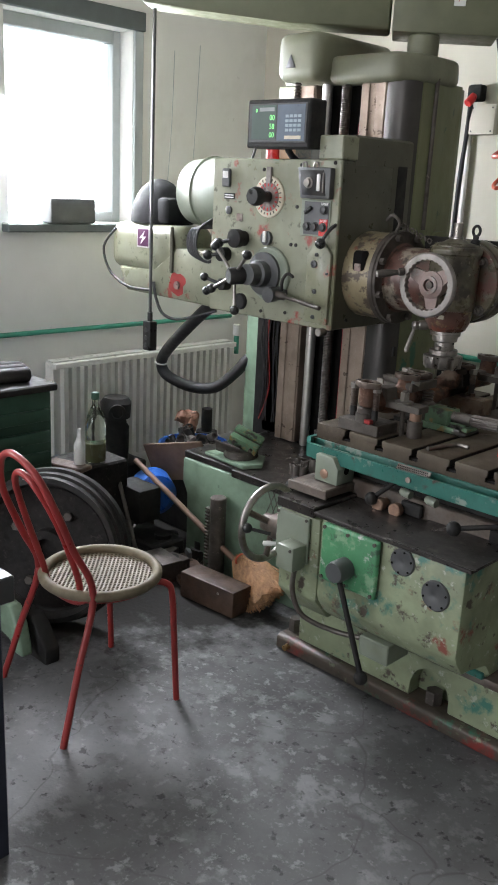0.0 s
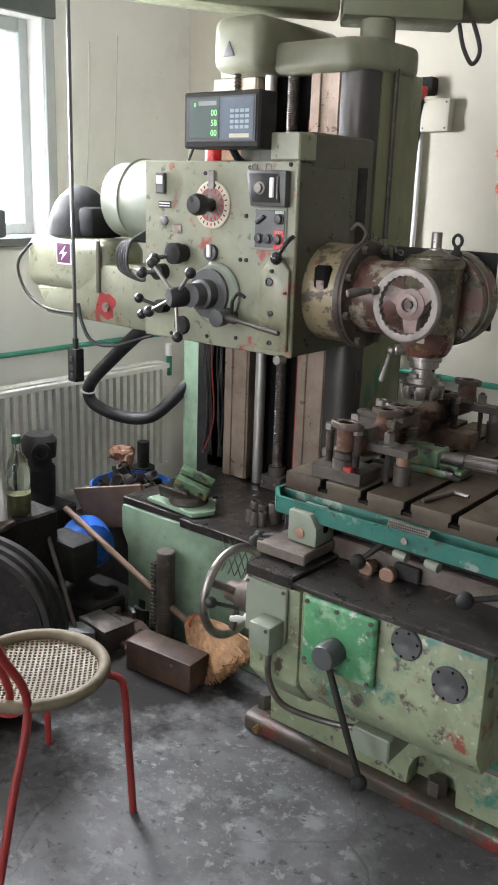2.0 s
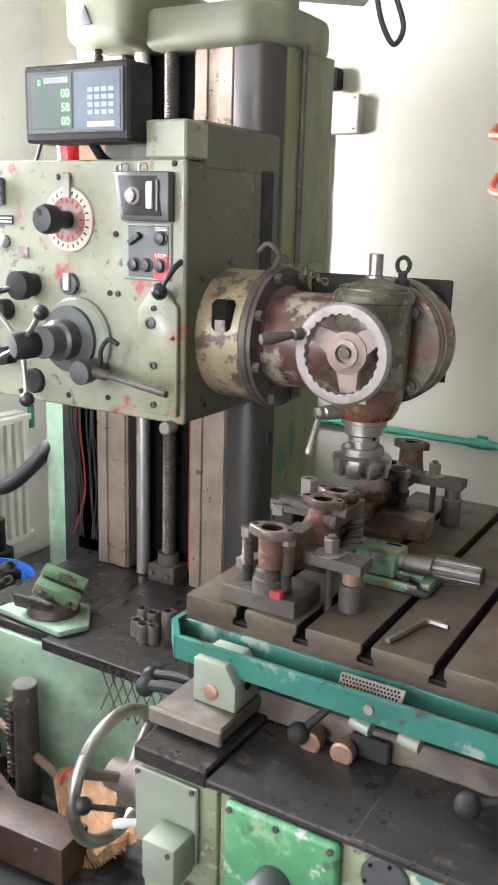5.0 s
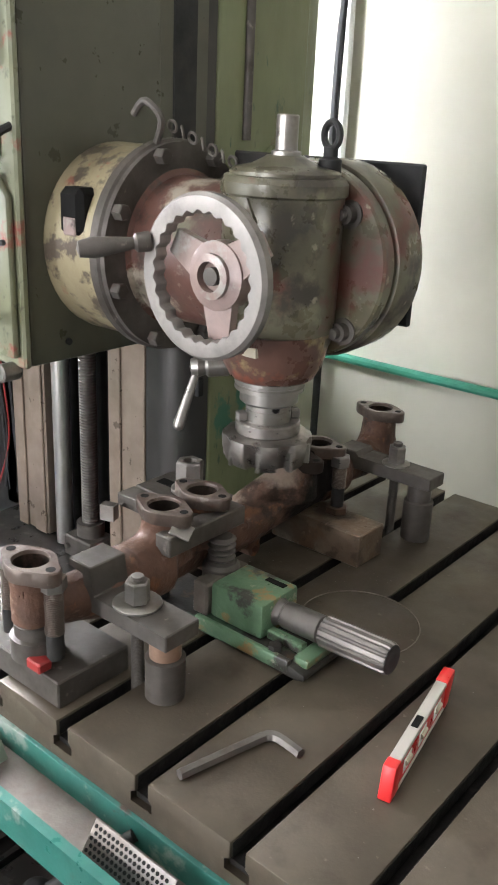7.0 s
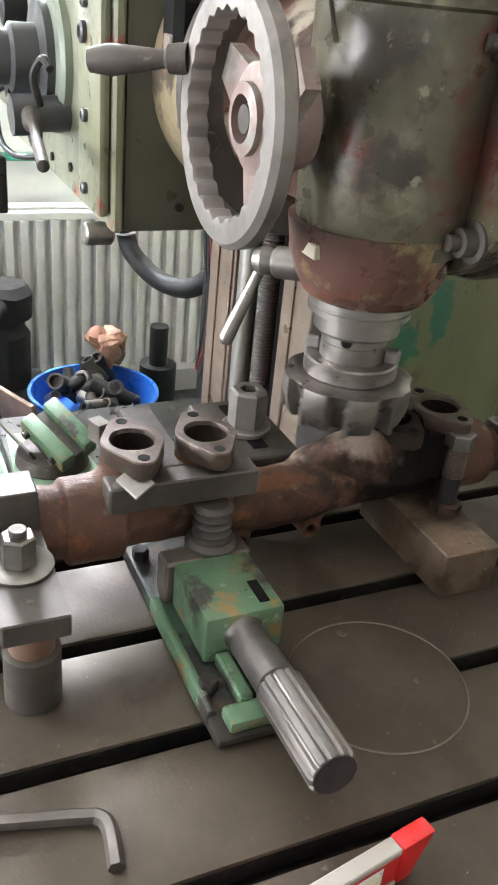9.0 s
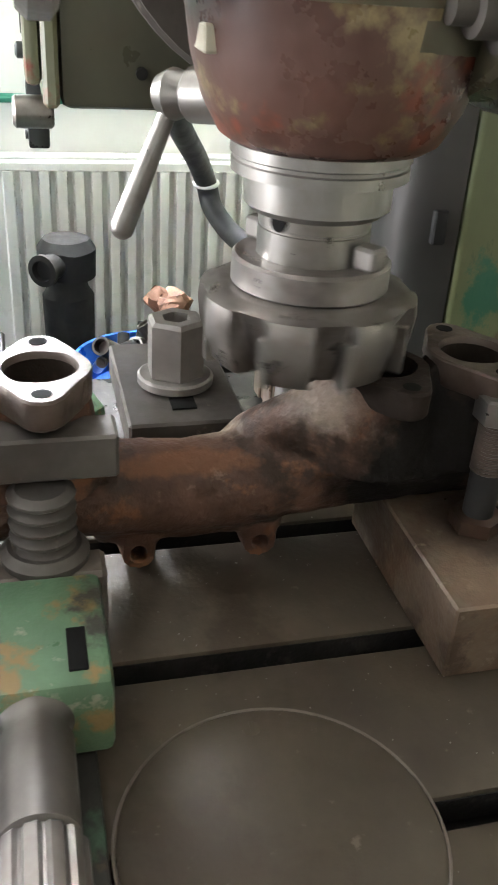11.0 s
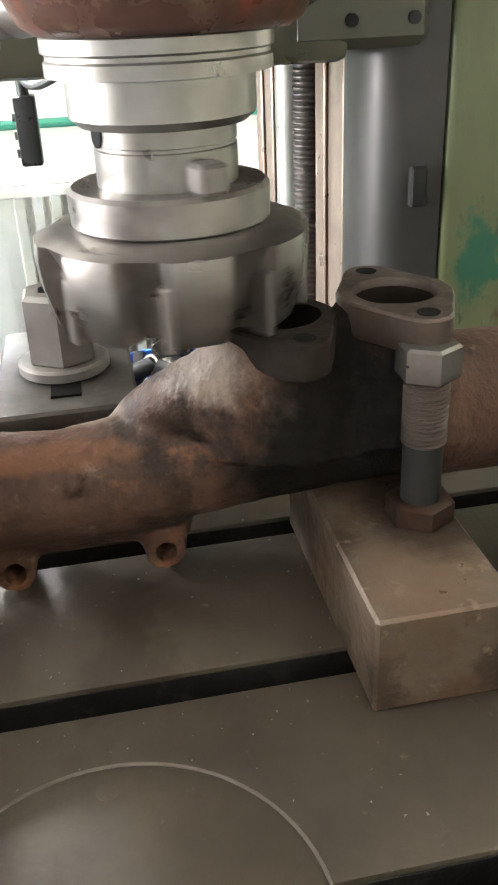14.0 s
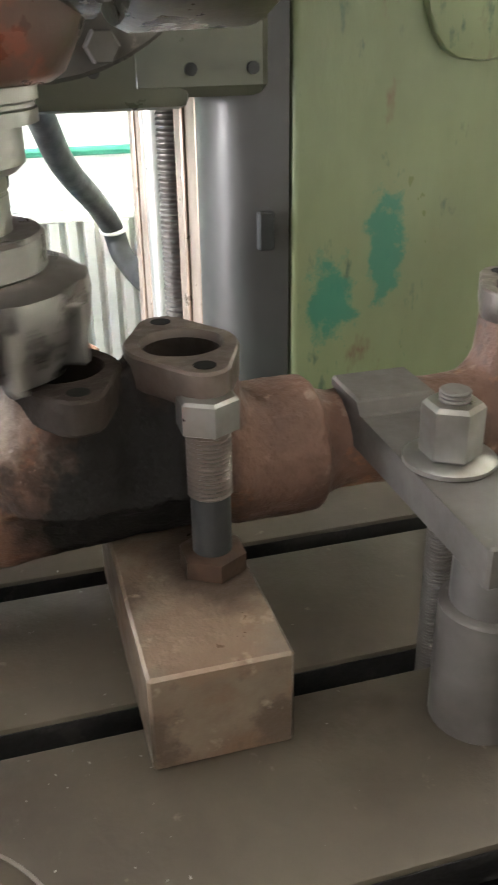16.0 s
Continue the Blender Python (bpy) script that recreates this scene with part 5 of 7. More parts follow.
for a in (0.75, 2.35, -0.75, -2.35):
    px, pz = -1.632 + 0.115 * math.sin(a), 1.338 + 0.115 * math.cos(a)
    bm = lathe(B(), (px, 2.73, pz), (px, 2.65, pz), [(0.02, 0), (0.02, 0.005), (0.0135, 0.006), (0.0135, 0.02), (0.008, 0.021), (0.008, 0.032), (0, 0.033)], 18)
    part("cover_bolt", bm, M_DARKSTEEL, endc)
part("back_plate", box(B(), -1.88, -1.515, 2.852, 2.862, 1.25, 1.49, 0.003), M_BLACKMETAL, head, "thin black plate behind the gearhead")
GX, GY = SX + 0.002, SYY + 0.004
bm = lathe(B(), (GX, GY, 1.465), (GX, GY, 1.6), [(0.078, 0), (0.078, 0.010), (0.073, 0.014), (0.048, 0.019), (0.032, 0.027), (0.026, 0.031), (0.0, 0.031)], 40)
part("top_cap", bm, M_GEARHEAD, gh, "worn domed cap")
part("top_plug", lathe(B(), (GX, GY, 1.495), (GX, GY, 1.6), [(0.021, 0), (0.021, 0.006), (0.0155, 0.008), (0.0155, 0.052), (0.014, 0.054), (0.010, 0.054), (0.009, 0.045), (0, 0.045)], 24), M_STEEL, gh)
part("top_eye", lathe(B(), (GX + 0.05, GY + 0.035, 1.475), (GX + 0.05, GY + 0.035, 1.6), [(0.016, 0), (0.016, 0.018), (0.010, 0.022), (0.010, 0.034), (0, 0.035)], 20), M_BLACKMETAL, gh)
bm = torus(B(), (GX + 0.05, GY + 0.035, 1.525), (0.3, 1, 0), 0.017, 0.005, 24, 8)
part("lifting_ring", bm, M_BLACKMETAL, gh)
bm = tube(B(), [(-1.90, 2.69, 1.50), (-1.88, 2.68, 1.535), (-1.905, 2.67, 1.56), (-1.93, 2.67, 1.54)], 0.006, 8)
for k in range(7):
    torus(bm, (-1.875 + 0.014 * k, 2.70 + 0.008 * k, 1.525 - 0.008 * k), (1 if k % 2 else 0, 1, 0.3), 0.0085, 0.0026, 14, 6)
part("lifting_chain", bm, M_DARKSTEEL, head)
bm = prism(B(), [(-1.644, 1.411), (-1.612, 1.411), (-1.628, 1.443)], "y", 2.590, 2.606, 0.0008)
part("emblem", bm, M_GEARHEAD, gh, "small triangular maker's plate")
bm = box(B(), -1.634, -1.604, 2.594, 2.61, 1.228, 1.242, 0.001)
part("tag", bm, M_DIAL, gh, "small brass tag")
# wavy handwheel on the front of the gearhead
WC = Vector((-1.629, 2.514, 1.346))
bm = B()
rings = []
for i in range(144):
    a = 2 * math.pi * i / 144
    ri = 0.083 + 0.0022 * math.cos(27 * a)
    prof_ = [(ri, 0.009), (ri, -0.0085), (ri + 0.0012, -0.0108), (0.0935, -0.0112), (0.103, -0.0105), (0.108, -0.005), (0.108, 0.006), (0.103, 0.010)]
    rings.append([bm.verts.new(WC + Vector((r * math.cos(a), h, r * math.sin(a)))) for r, h in prof_])
for i in range(144):
    a, b = rings[i], rings[(i + 1) % 144]
    for j in range(8):
        bm.faces.new((a[j], a[(j + 1) % 8], b[(j + 1) % 8], b[j]))
wheel = part("wheel_rim", bm, M_ALU, head, "pale aluminium handwheel rim with wavy inside")
bm = B()
for k in range(3):
    a = 2 * math.pi * k / 3 + 0.6
    e = Vector((0.088 * math.cos(a), 0.012, 0.088 * math.sin(a)))
    o = Vector((-math.sin(a), 0, math.cos(a)))
    s = B()
    v = []
    for y_ in (0.022, 0.036):
        v += [s.verts.new(WC + Vector((0, y_, 0)) + o * 0.032), s.verts.new(WC + e + Vector((0, y_ - 0.012, 0)) + o * 0.017), s.verts.new(WC + e + Vector((0, y_ - 0.012, 0)) - o * 0.017), s.verts.new(WC + Vector((0, y_, 0)) - o * 0.032)]
    for f in ((0, 1, 2, 3), (7, 6, 5, 4), (0, 4, 5, 1), (1, 5, 6, 2), (2, 6, 7, 3), (3, 7, 4, 0)):
        s.faces.new([v[i] for i in f])
    part("wheel_spoke", s, M_HUB, head)
lathe(bm, WC + Vector((0, 0.064, 0)), WC + Vector((0, -0.05, 0)), [(0.04, 0), (0.046, 0.02), (0.046, 0.045), (0.03, 0.05), (0.03, 0.056), (0.02, 0.058), (0.02, 0.045), (0, 0.045)], 32)
part("wheel_spider", bm, M_HUB, head, "pinkish worn wheel spider")
bm = lathe(B(), WC + Vector((0, 0.084, 0)), WC + Vector((0, -0.04, 0)), [(0.012, 0), (0.012, 0.075), (0, 0.076)], 20)
part("wheel_shaft", bm, M_DARKSTEEL, head)
hp = WC + Vector((-0.094, -0.008, 0.036))
bm = lathe(B(), hp, hp + Vector((-0.06, -0.085, -0.012)), [(0.014, 0), (0.013, 0.018), (0.008, 0.022), (0.011, 0.045), (0.0145, 0.075), (0.011, 0.095), (0, 0.098)], 20)
part("wheel_handle", bm, M_DARKSTEEL, head, "turned steel crank handle")
# quill clamp lever on the nose
bm = lathe(B(), (-1.685, 2.63, 1.197), (-1.725, 2.59, 1.192), [(0.017, 0), (0.017, 0.03), (0.013, 0.034), (0.016, 0.045), (0.012, 0.055), (0, 0.057)], 20)
cyl(bm, (-1.716, 2.598, 1.192), (-1.722, 2.565, 1.108), 0.0055, 0.0085)
ball(bm, (-1.722, 2.565, 1.107), 0.0084)
part("quill_clamp", bm, M_STEEL, gh, "steel clamp lever")
# still spindle sleeve
bm = lathe(B(), (SX, SYY - 0.003, 1.182), (SX, SYY - 0.003, 1.0), [(0.052, 0), (0.0535, 0.002), (0.0535, 0.008), (0.0518, 0.009), (0.0518, 0.011), (0.0528, 0.012), (0.0528, 0.018), (0.0445, 0.019), (0.0445, 0.036), (0.040, 0.040), (0.03, 0.041)], 56)
part("spindle_sleeve", bm, M_STEEL, gh, "polished steel spindle sleeve")

# turning cutter, its own axis at its origin
CO = (SX, SYY - 0.003, 1.05)
CX, CY = CO[0], CO[1]
bm = lathe(B(), (CX, CY, 1.150), (CX, CY, 1.0), [(0.030, 0), (0.0345, 0.001), (0.0345, 0.016), (0.0338, 0.0165), (0.0338, 0.018), (0.0345, 0.0185), (0.0345, 0.037), (0.03, 0.038)], 56)
cutter = part("milling_cutter", bm, M_STEEL, mill, "spinning steel face-mill cutter", at=CO)
bm = lathe(B(), (CX, CY, 1.1145), (CX, CY, 1.0), [(0.034, 0), (0.0475, 0.0), (0.0495, 0.002), (0.0495, 0.017), (0.0475, 0.019)], 56)
part("collar", bm, M_CUTTER, cutter)
bm = B()
nT = 8
rings = []
for z_, r_, cutd in ((1.096, 0.048, 0.0), (1.096, 0.058, 0.0), (1.092, 0.0685, 0.04), (1.084, 0.0695, 0.12), (1.070, 0.068, 0.20), (1.052, 0.063, 0.25), (1.049, 0.060, 0.24), (1.052, 0.035, 0.0)):
    ring = []
    for i in range(nT * 12):
        a = 2 * math.pi * i / (nT * 12)
        ph = (i % 12) / 12
        g = 1 - cutd * (1.0 if ph < 0.38 else 0.0)
        ring.append(bm.verts.new((CX + r_ * g * math.cos(a), CY + r_ * g * math.sin(a), z_)))
    rings.append(ring)
for a, b in zip(rings, rings[1:]):
    for i in range(len(a)):
        j = (i + 1) % len(a)
        bm.faces.new((a[i], a[j], b[j], b[i]))
bm.faces.new(rings[0])
bm.faces.new(rings[-1])
part("cutter_body", bm, M_CUTTER, cutter, "dark steel toothed cutter body")
for k in range(nT):
    a = 2 * math.pi * (k + 0.36) / nT
    mm = Matrix.Translation((CX + 0.058 * math.cos(a), CY + 0.058 * math.sin(a), 1.064)) @ pose(0, 0, 0, 0, 0, math.degrees(a))
    part("insert", box(B(), -0.004, 0.0095, -0.0025, 0.0025, -0.015, 0.016, 0.0008, m=mm), M_STEEL, cutter)
for k in range(2):
    a = math.pi * k
    mm = Matrix.Translation((CX + 0.0415 * math.cos(a), CY + 0.0415 * math.sin(a), 1.119)) @ pose(0, 0, 0, 0, 0, math.degrees(a))
    part("drive_key", box(B(), -0.007, 0.0085, -0.0075, 0.0075, -0.0045, 0.0095, 0.002, m=mm), M_ALU, cutter)
    a += math.pi / 2
    part("spanner_hole", lathe(B(), (CX + 0.031 * math.cos(a), CY + 0.031 * math.sin(a), 1.139), (CX + 0.0355 * math.cos(a), CY + 0.0355 * math.sin(a), 1.139), [(0.006, 0), (0.006, 0.004), (0, 0.0041)], 16), M_HOLE, cutter)
# ---- work on the table ----
PX, PZ = -1.615, 0.98
man = thing("exhaust_manifold", (PX, 2.6, TZ), "rusty cast-iron exhaust manifold clamped on the table", "manifold")
PORTS = ((2.214, 1.057, PX, 0.0), (2.429, 1.057, PX, 0.0), (2.504, 1.056, PX, 0.0), (2.72, 1.0475, PX, 8.0), (2.783, 1.054, PX, 6.0), (3.005, 1.058, PX - 0.022, 0.0))


def casting():
    """The manifold's body as one smooth solid: runner, sockets, necks, branch, web and lugs flow into one another."""
    lo, h = np.array((-1.735, 2.135, 0.880)), 0.0022
    n = np.ceil((np.array((-1.555, 3.05, 1.075)) - lo) / h).astype(int) + 1
    gx, gy, gz = [(lo[i] + h * np.arange(n[i])).astype(np.float32) for i in range(3)]
    F = np.full(n, 0.04, np.float32)

    def blend(y0, y1, dist, k, cut=False):
        """Join (or cut) a solid into the field within a stretch of y."""
        i0, i1 = max(0, int((y0 - 0.05 - lo[1]) / h)), min(n[1], int((y1 + 0.05 - lo[1]) / h) + 1)
        old = F[:, i0:i1, :]
        d = dist(gx[:, None, None], gy[None, i0:i1, None], gz[None, None, :])
        if cut:
            F[:, i0:i1, :] = np.maximum(old, -d)
            return
        w = np.clip(0.5 + 0.5 * (old - d) / k, 0, 1)
        F[:, i0:i1, :] = old + (d - old) * w - k * w * (1 - w)

    def segment(a, b, ra, rb, k):
        ab = [b[i] - a[i] for i in range(3)]
        ll = sum(c * c for c in ab)

        def dist(x, y, z):
            t = np.clip(((x - a[0]) * ab[0] + (y - a[1]) * ab[1] + (z - a[2]) * ab[2]) / ll, 0, 1)
            return np.sqrt((x - a[0] - t * ab[0]) ** 2 + (y - a[1] - t * ab[1]) ** 2 + (z - a[2] - t * ab[2]) ** 2) - (ra + (rb - ra) * t)
        blend(min(a[1], b[1]) - max(ra, rb), max(a[1], b[1]) + max(ra, rb), dist, k)

    def chain(pts, r0, r1, k):
        p = smooth_path(pts, 3)
        for i in range(len(p) - 1):
            u0, u1 = i / (len(p) - 1), (i + 1) / (len(p) - 1)
            segment(p[i], p[i + 1], r0 + (r1 - r0) * u0, r0 + (r1 - r0) * u1, k if i == 0 else 0.004)

    def barrel(x, y0, y1, z, r, k):
        def dist(px, py, pz):
            u, v = np.sqrt((px - x) ** 2 + (pz - z) ** 2) - r + 0.005, np.abs(py - (y0 + y1) / 2) - (y1 - y0) / 2 + 0.005
            return np.sqrt(np.maximum(u, 0) ** 2 + np.maximum(v, 0) ** 2) + np.minimum(np.maximum(u, v), 0) - 0.005
        blend(y0, y1, dist, k)

    def block(x0, x1, y0, y1, z0, z1, rnd_, k):
        def dist(px, py, pz):
            q = [np.abs(p - (a + b) / 2) - (b - a) / 2 + rnd_ for p, a, b in ((px, x0, x1), (py, y0, y1), (pz, z0, z1))]
            return np.sqrt(sum(np.maximum(c, 0) ** 2 for c in q)) + np.minimum(np.maximum(np.maximum(q[0], q[1]), q[2]), 0) - rnd_
        blend(y0, y1, dist, k)

    def upright(x, y, z0, z1, r0, r1, k, cut=False):
        def dist(px, py, pz):
            t = np.clip((pz - z0) / (z1 - z0), 0, 1)
            return np.maximum(np.sqrt((px - x) ** 2 + (py - y) ** 2) - (r0 + (r1 - r0) * t), np.abs(pz - (z0 + z1) / 2) - (z1 - z0) / 2)
        blend(y - r0, y + r0, dist, k, cut)

    chain([(PX - 0.006, 2.218, 0.990), (PX - 0.003, 2.27, 0.980), (PX, 2.32, 0.975)], 0.021, 0.036, 0.004)
    chain([(PX, 2.32, 0.975), (PX - 0.004, 2.40, 0.974), (PX - 0.018, 2.47, 0.966)], 0.0365, 0.0350, 0.006)
    chain([(PX - 0.018, 2.47, 0.966), (PX - 0.028, 2.54, 0.952), (PX - 0.031, 2.60, 0.946)], 0.0350, 0.0310, 0.006)
    chain([(PX - 0.031, 2.60, 0.946), (PX - 0.029, 2.655, 0.954), (PX - 0.022, 2.72, 0.970)], 0.0310, 0.0365, 0.006)
    chain([(PX - 0.022, 2.72, 0.970), (PX - 0.018, 2.79, 0.976), (PX - 0.018, 2.85, 0.976)], 0.0365, 0.0365, 0.006)
    segment((PX - 0.018, 2.84, 0.976), (PX - 0.018, 2.99, 0.976), 0.029, 0.033, 0.004)
    barrel(PX, 2.36, 2.415, 0.975, 0.0435, 0.006)
    barrel(PX - 0.018, 2.805, 2.862, 0.976, 0.0410, 0.005)
    # branches rising behind the runner into the necks
    chain([(PX - 0.075, 2.622, 0.930), (PX - 0.060, 2.638, 0.954), (PX - 0.035, 2.657, 0.981), (PX - 0.014, 2.684, 1.001), (PX - 0.002, 2.703, 1.006), (PX - 0.002, 2.722, 1.004)], 0.014, 0.0295, 0.008)
    chain([(PX - 0.066, 2.555, 0.930), (PX - 0.048, 2.538, 0.954), (PX - 0.022, 2.515, 0.976)], 0.014, 0.025, 0.008)
    for y, z, x, _ in PORTS:
        r0, r1, k = {2.72: (0.036, 0.029, 0.022), 2.214: (0.025, 0.0265, 0.006)}.get(y, (0.0345, 0.0285, 0.016))
        upright(x, y, 0.978, z - 0.006, r0, r1, k)
    # web and lugs below
    block(PX - 0.052, PX - 0.022, 2.535, 2.668, 0.906, 0.95, 0.006, 0.014)
    for y in (2.564, 2.652):
        block(PX - 0.053, PX - 0.022, y - 0.012, y + 0.012, 0.898, 0.95, 0.005, 0.010)

        def eye(px, py, pz):
            return np.maximum(np.sqrt((py - y) ** 2 + (pz - 0.899) ** 2) - 0.0125, np.abs(px - PX + 0.037) - 0.0185)
        blend(y, y, eye, 0.004)

        def hole(px, py, pz):
            return np.maximum(np.sqrt((py - y) ** 2 + (pz - 0.899) ** 2) - 0.0065, np.abs(px - PX) - 0.042)
        blend(y, y, hole, 0.001, True)
    # a small boss
    segment((PX - 0.015, 2.606, 0.960), (PX - 0.003, 2.606, 0.962), 0.007, 0.0065, 0.003)
    for y, z, x, _ in PORTS:
        upright(x, y, 1.02 if y < 2.3 else 0.984, 1.09, 0.0232, 0.0236, 0.001, True)

    # one vertex in each cell that the surface crosses, one quad across each crossed edge
    inside = F < 0
    cell = np.zeros(np.array(n) - 1, np.int8)
    corners = [(i, j, k) for i in (0, 1) for j in (0, 1) for k in (0, 1)]
    for c in corners:
        cell += inside[c[0]:n[0] - 1 + c[0], c[1]:n[1] - 1 + c[1], c[2]:n[2] - 1 + c[2]]
    idx = np.argwhere((cell > 0) & (cell < 8))
    ids = np.full(cell.shape, -1, np.int32)
    ids[tuple(idx.T)] = np.arange(len(idx))
    pos, cnt = np.zeros((len(idx), 3)), np.zeros(len(idx))
    for c in corners:
        for ax_ in range(3):
            if c[ax_]:
                continue
            e = list(c)
            e[ax_] = 1
            fa, fb = F[tuple((idx + c).T)], F[tuple((idx + e).T)]
            hit = (fa < 0) != (fb < 0)
            t = fa[hit] / (fa[hit] - fb[hit])
            q_ = np.repeat(np.array(c, float)[None], hit.sum(), 0)
            q_[:, ax_] = t
            pos[hit] += q_
            cnt[hit] += 1
    pos = lo + h * (idx + pos / cnt[:, None])
    quads = []
    for ax_ in range(3):
        o1, o2 = [i for i in range(3) if i != ax_]
        first = [slice(1, -1)] * 3
        first[ax_] = slice(0, -1)
        second = [slice(1, -1)] * 3
        second[ax_] = slice(1, None)
        cross = np.argwhere(inside[tuple(first)] != inside[tuple(second)])
        full = cross + 1
        full[:, ax_] -= 1
        ring = []
        for d1, d2 in ((0, 0), (-1, 0), (-1, -1), (0, -1)):
            w = full.copy()
            w[:, o1] += d1
            w[:, o2] += d2
            ring.append(ids[tuple(w.T)])
        quads.append(np.stack(ring, 1))
    quads = np.concatenate(quads)
    quads = quads[(quads >= 0).all(1)]
    me = bpy.data.meshes.new("tmp")
    me.from_pydata(pos.tolist(), [], quads.tolist())
    g = B()
    g.from_mesh(me)
    bpy.data.meshes.remove(me)
    for v in g.verts:
        v.co += 0.0011 * noise.noise_vector(v.co * 40.0) + 0.0004 * noise.noise_vector(v.co * 160.0)
    return g


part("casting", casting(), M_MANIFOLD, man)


def port(y, z, lean=0.0, cut=False, turn=0.0, x=PX):
    """A two-eared flange on its neck, bored through."""
    outer, inner, n = [], [], 48
    for i in range(n):
        a = 2 * math.pi * i / n
        c, s = math.cos(a), math.sin(a)
        # rhombic outline: a disc joined to two ears by tangents
        R, E_, er = 0.0305, 0.036, 0.013
        r = R
        for sg in (1, -1):
            for k in range(9):
                f = k / 8
                cx, rr = sg * E_ * f, R + (er - R) * f
                b = cx * c
                disc = b * b - (cx * cx - rr * rr)
                if disc > 0:
                    r = max(r, b + math.sqrt(disc))
        outer.append((r * c, r * s))
        inner.append((0.0215 * c, 0.0215 * s))
    g = B()
    mt = Matrix.Translation((x, y, z)) @ pose(0, 0, 0, lean, 0, turn)
    lay = []
    for ring, h, k in ((outer, -0.019, 0.96), (outer, -0.017, 1.0), (outer, -0.0015, 1.0), (outer, 0.0, 0.965), (inner, 0.0, 1.04), (inner, -0.002, 1.0), (inner, -0.05, 0.95)):
        lay.append([g.verts.new(mt @ Vector((u * k, w * k, h))) for u, w in ring])
    for a, b in zip(lay, lay[1:]):
        for i in range(n):
            g.faces.new((a[i], a[(i + 1) % n], b[(i + 1) % n], b[i]))
    g.faces.new(lay[-1])
    for v in g.verts:
        v.co += 0.0007 * noise.noise_vector(v.co * 60.0)
    # dark cup lining that puts the bore's inner shade into colour
    bore = lathe(B(), mt @ Vector((0, 0, -0.032)), mt @ Vector((0, 0, 0.1)), [(0, 0), (0.0202, 0), (0.0209, 0.0275), (0.0211, 0.0275), (0.0205, -0.001), (0, -0.001)], 28)
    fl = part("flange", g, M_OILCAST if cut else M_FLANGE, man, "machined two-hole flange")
    part("bore", bore, M_OILCAST, fl)
    # flush black discs paint the shade inside the bolt holes
    for sg in (1, -1):
        g = B()
        p = mt @ Vector((sg * 0.037, 0, 0.0003))
        q_ = mt @ Vector((sg * 0.037, 0, -0.02))
        lathe(g, p, q_, [(0.0, 0.0), (0.0058, 0.0), (0.0058, 0.001), (0, 0.001)], 16)
        part("bolt_hole", g, M_HOLE, fl)


for port_y, port_z, port_x, port_turn in PORTS:
    port(port_y, port_z, cut=port_y == 2.72, turn=port_turn, x=port_x)

# steel block with its jack stud
blk = solo("steel_block", box(B(), -1.665, -1.493, 2.7355, 2.805, TZ, 0.941, 0.0016), M_BLOCK, "rust-spotted rectangular steel block on the table", "block", at=(-1.565, 2.77, TZ))


def jack(x, y, z0, z1, group="jack studs", foot=True):
    j = thing("jack_stud", (x, y, z0), "threaded jack stud with a bright hex nut", "stud", group)
    if foot:
        part("foot_nut", hexa(B(), (x, y, z0), (x, y, z0 + 0.012), 0.0185), M_FOOTNUT, j, "rusty oily foot nut")
    part("shank", cyl(B(), (x, y, z0 + 0.012), (x, y, z0 + 0.05), 0.0105, n=20), M_BLACKMETAL, j)
    part("thread", screw_rod(B(), (x, y, z0 + 0.045), (x, y, z1 - 0.004), 0.0118, 0.0024, 0.12), M_FLANGE, j)
    part("nut", hexa(B(), (x, y, z1 - 0.018), (x, y, z1), 0.0165), M_STEEL, j, "bright hex nut")
    return j


jack(-1.573, 2.786, 0.941, 1.041)
fb = solo("riser_block", box(B(), -1.715, -1.555, 2.20, 2.31, TZ, 0.922, 0.002), M_DARKSTEEL, "grey-brown milled riser block on the table", "block", at=(-1.63, 2.25, TZ))
solo("step_block", box(B(), -1.735, -1.695, 2.28, 2.33, 0.922, 0.945, 0.002), M_IRON, "small steel packing block on the riser block", "block", at=(-1.715, 2.30, 0.922))
solo("red_packing", box(B(), -1.608, -1.583, 2.195, 2.215, 0.922, 0.936, 0.002), M_RED, "small red packing piece beside a jack stud", "packing", at=(-1.595, 2.205, 0.922))
jack(-1.672, 2.222, 0.922, 1.043, foot=False)
jack(-1.586, 2.222, 0.922, 1.043, foot=False)
bm = lathe(B(), (PX - 0.01, 2.225, 0.922), (PX - 0.01, 2.225, 0.98), [(0.032, 0), (0.032, 0.028), (0.027, 0.03), (0.027, 0.045), (0.02, 0.05)], 28)
solo("spacer_cup", bm, M_DARKSTEEL, "dark steel support cup under the manifold", "spacer", at=(PX - 0.01, 2.225, 0.922))


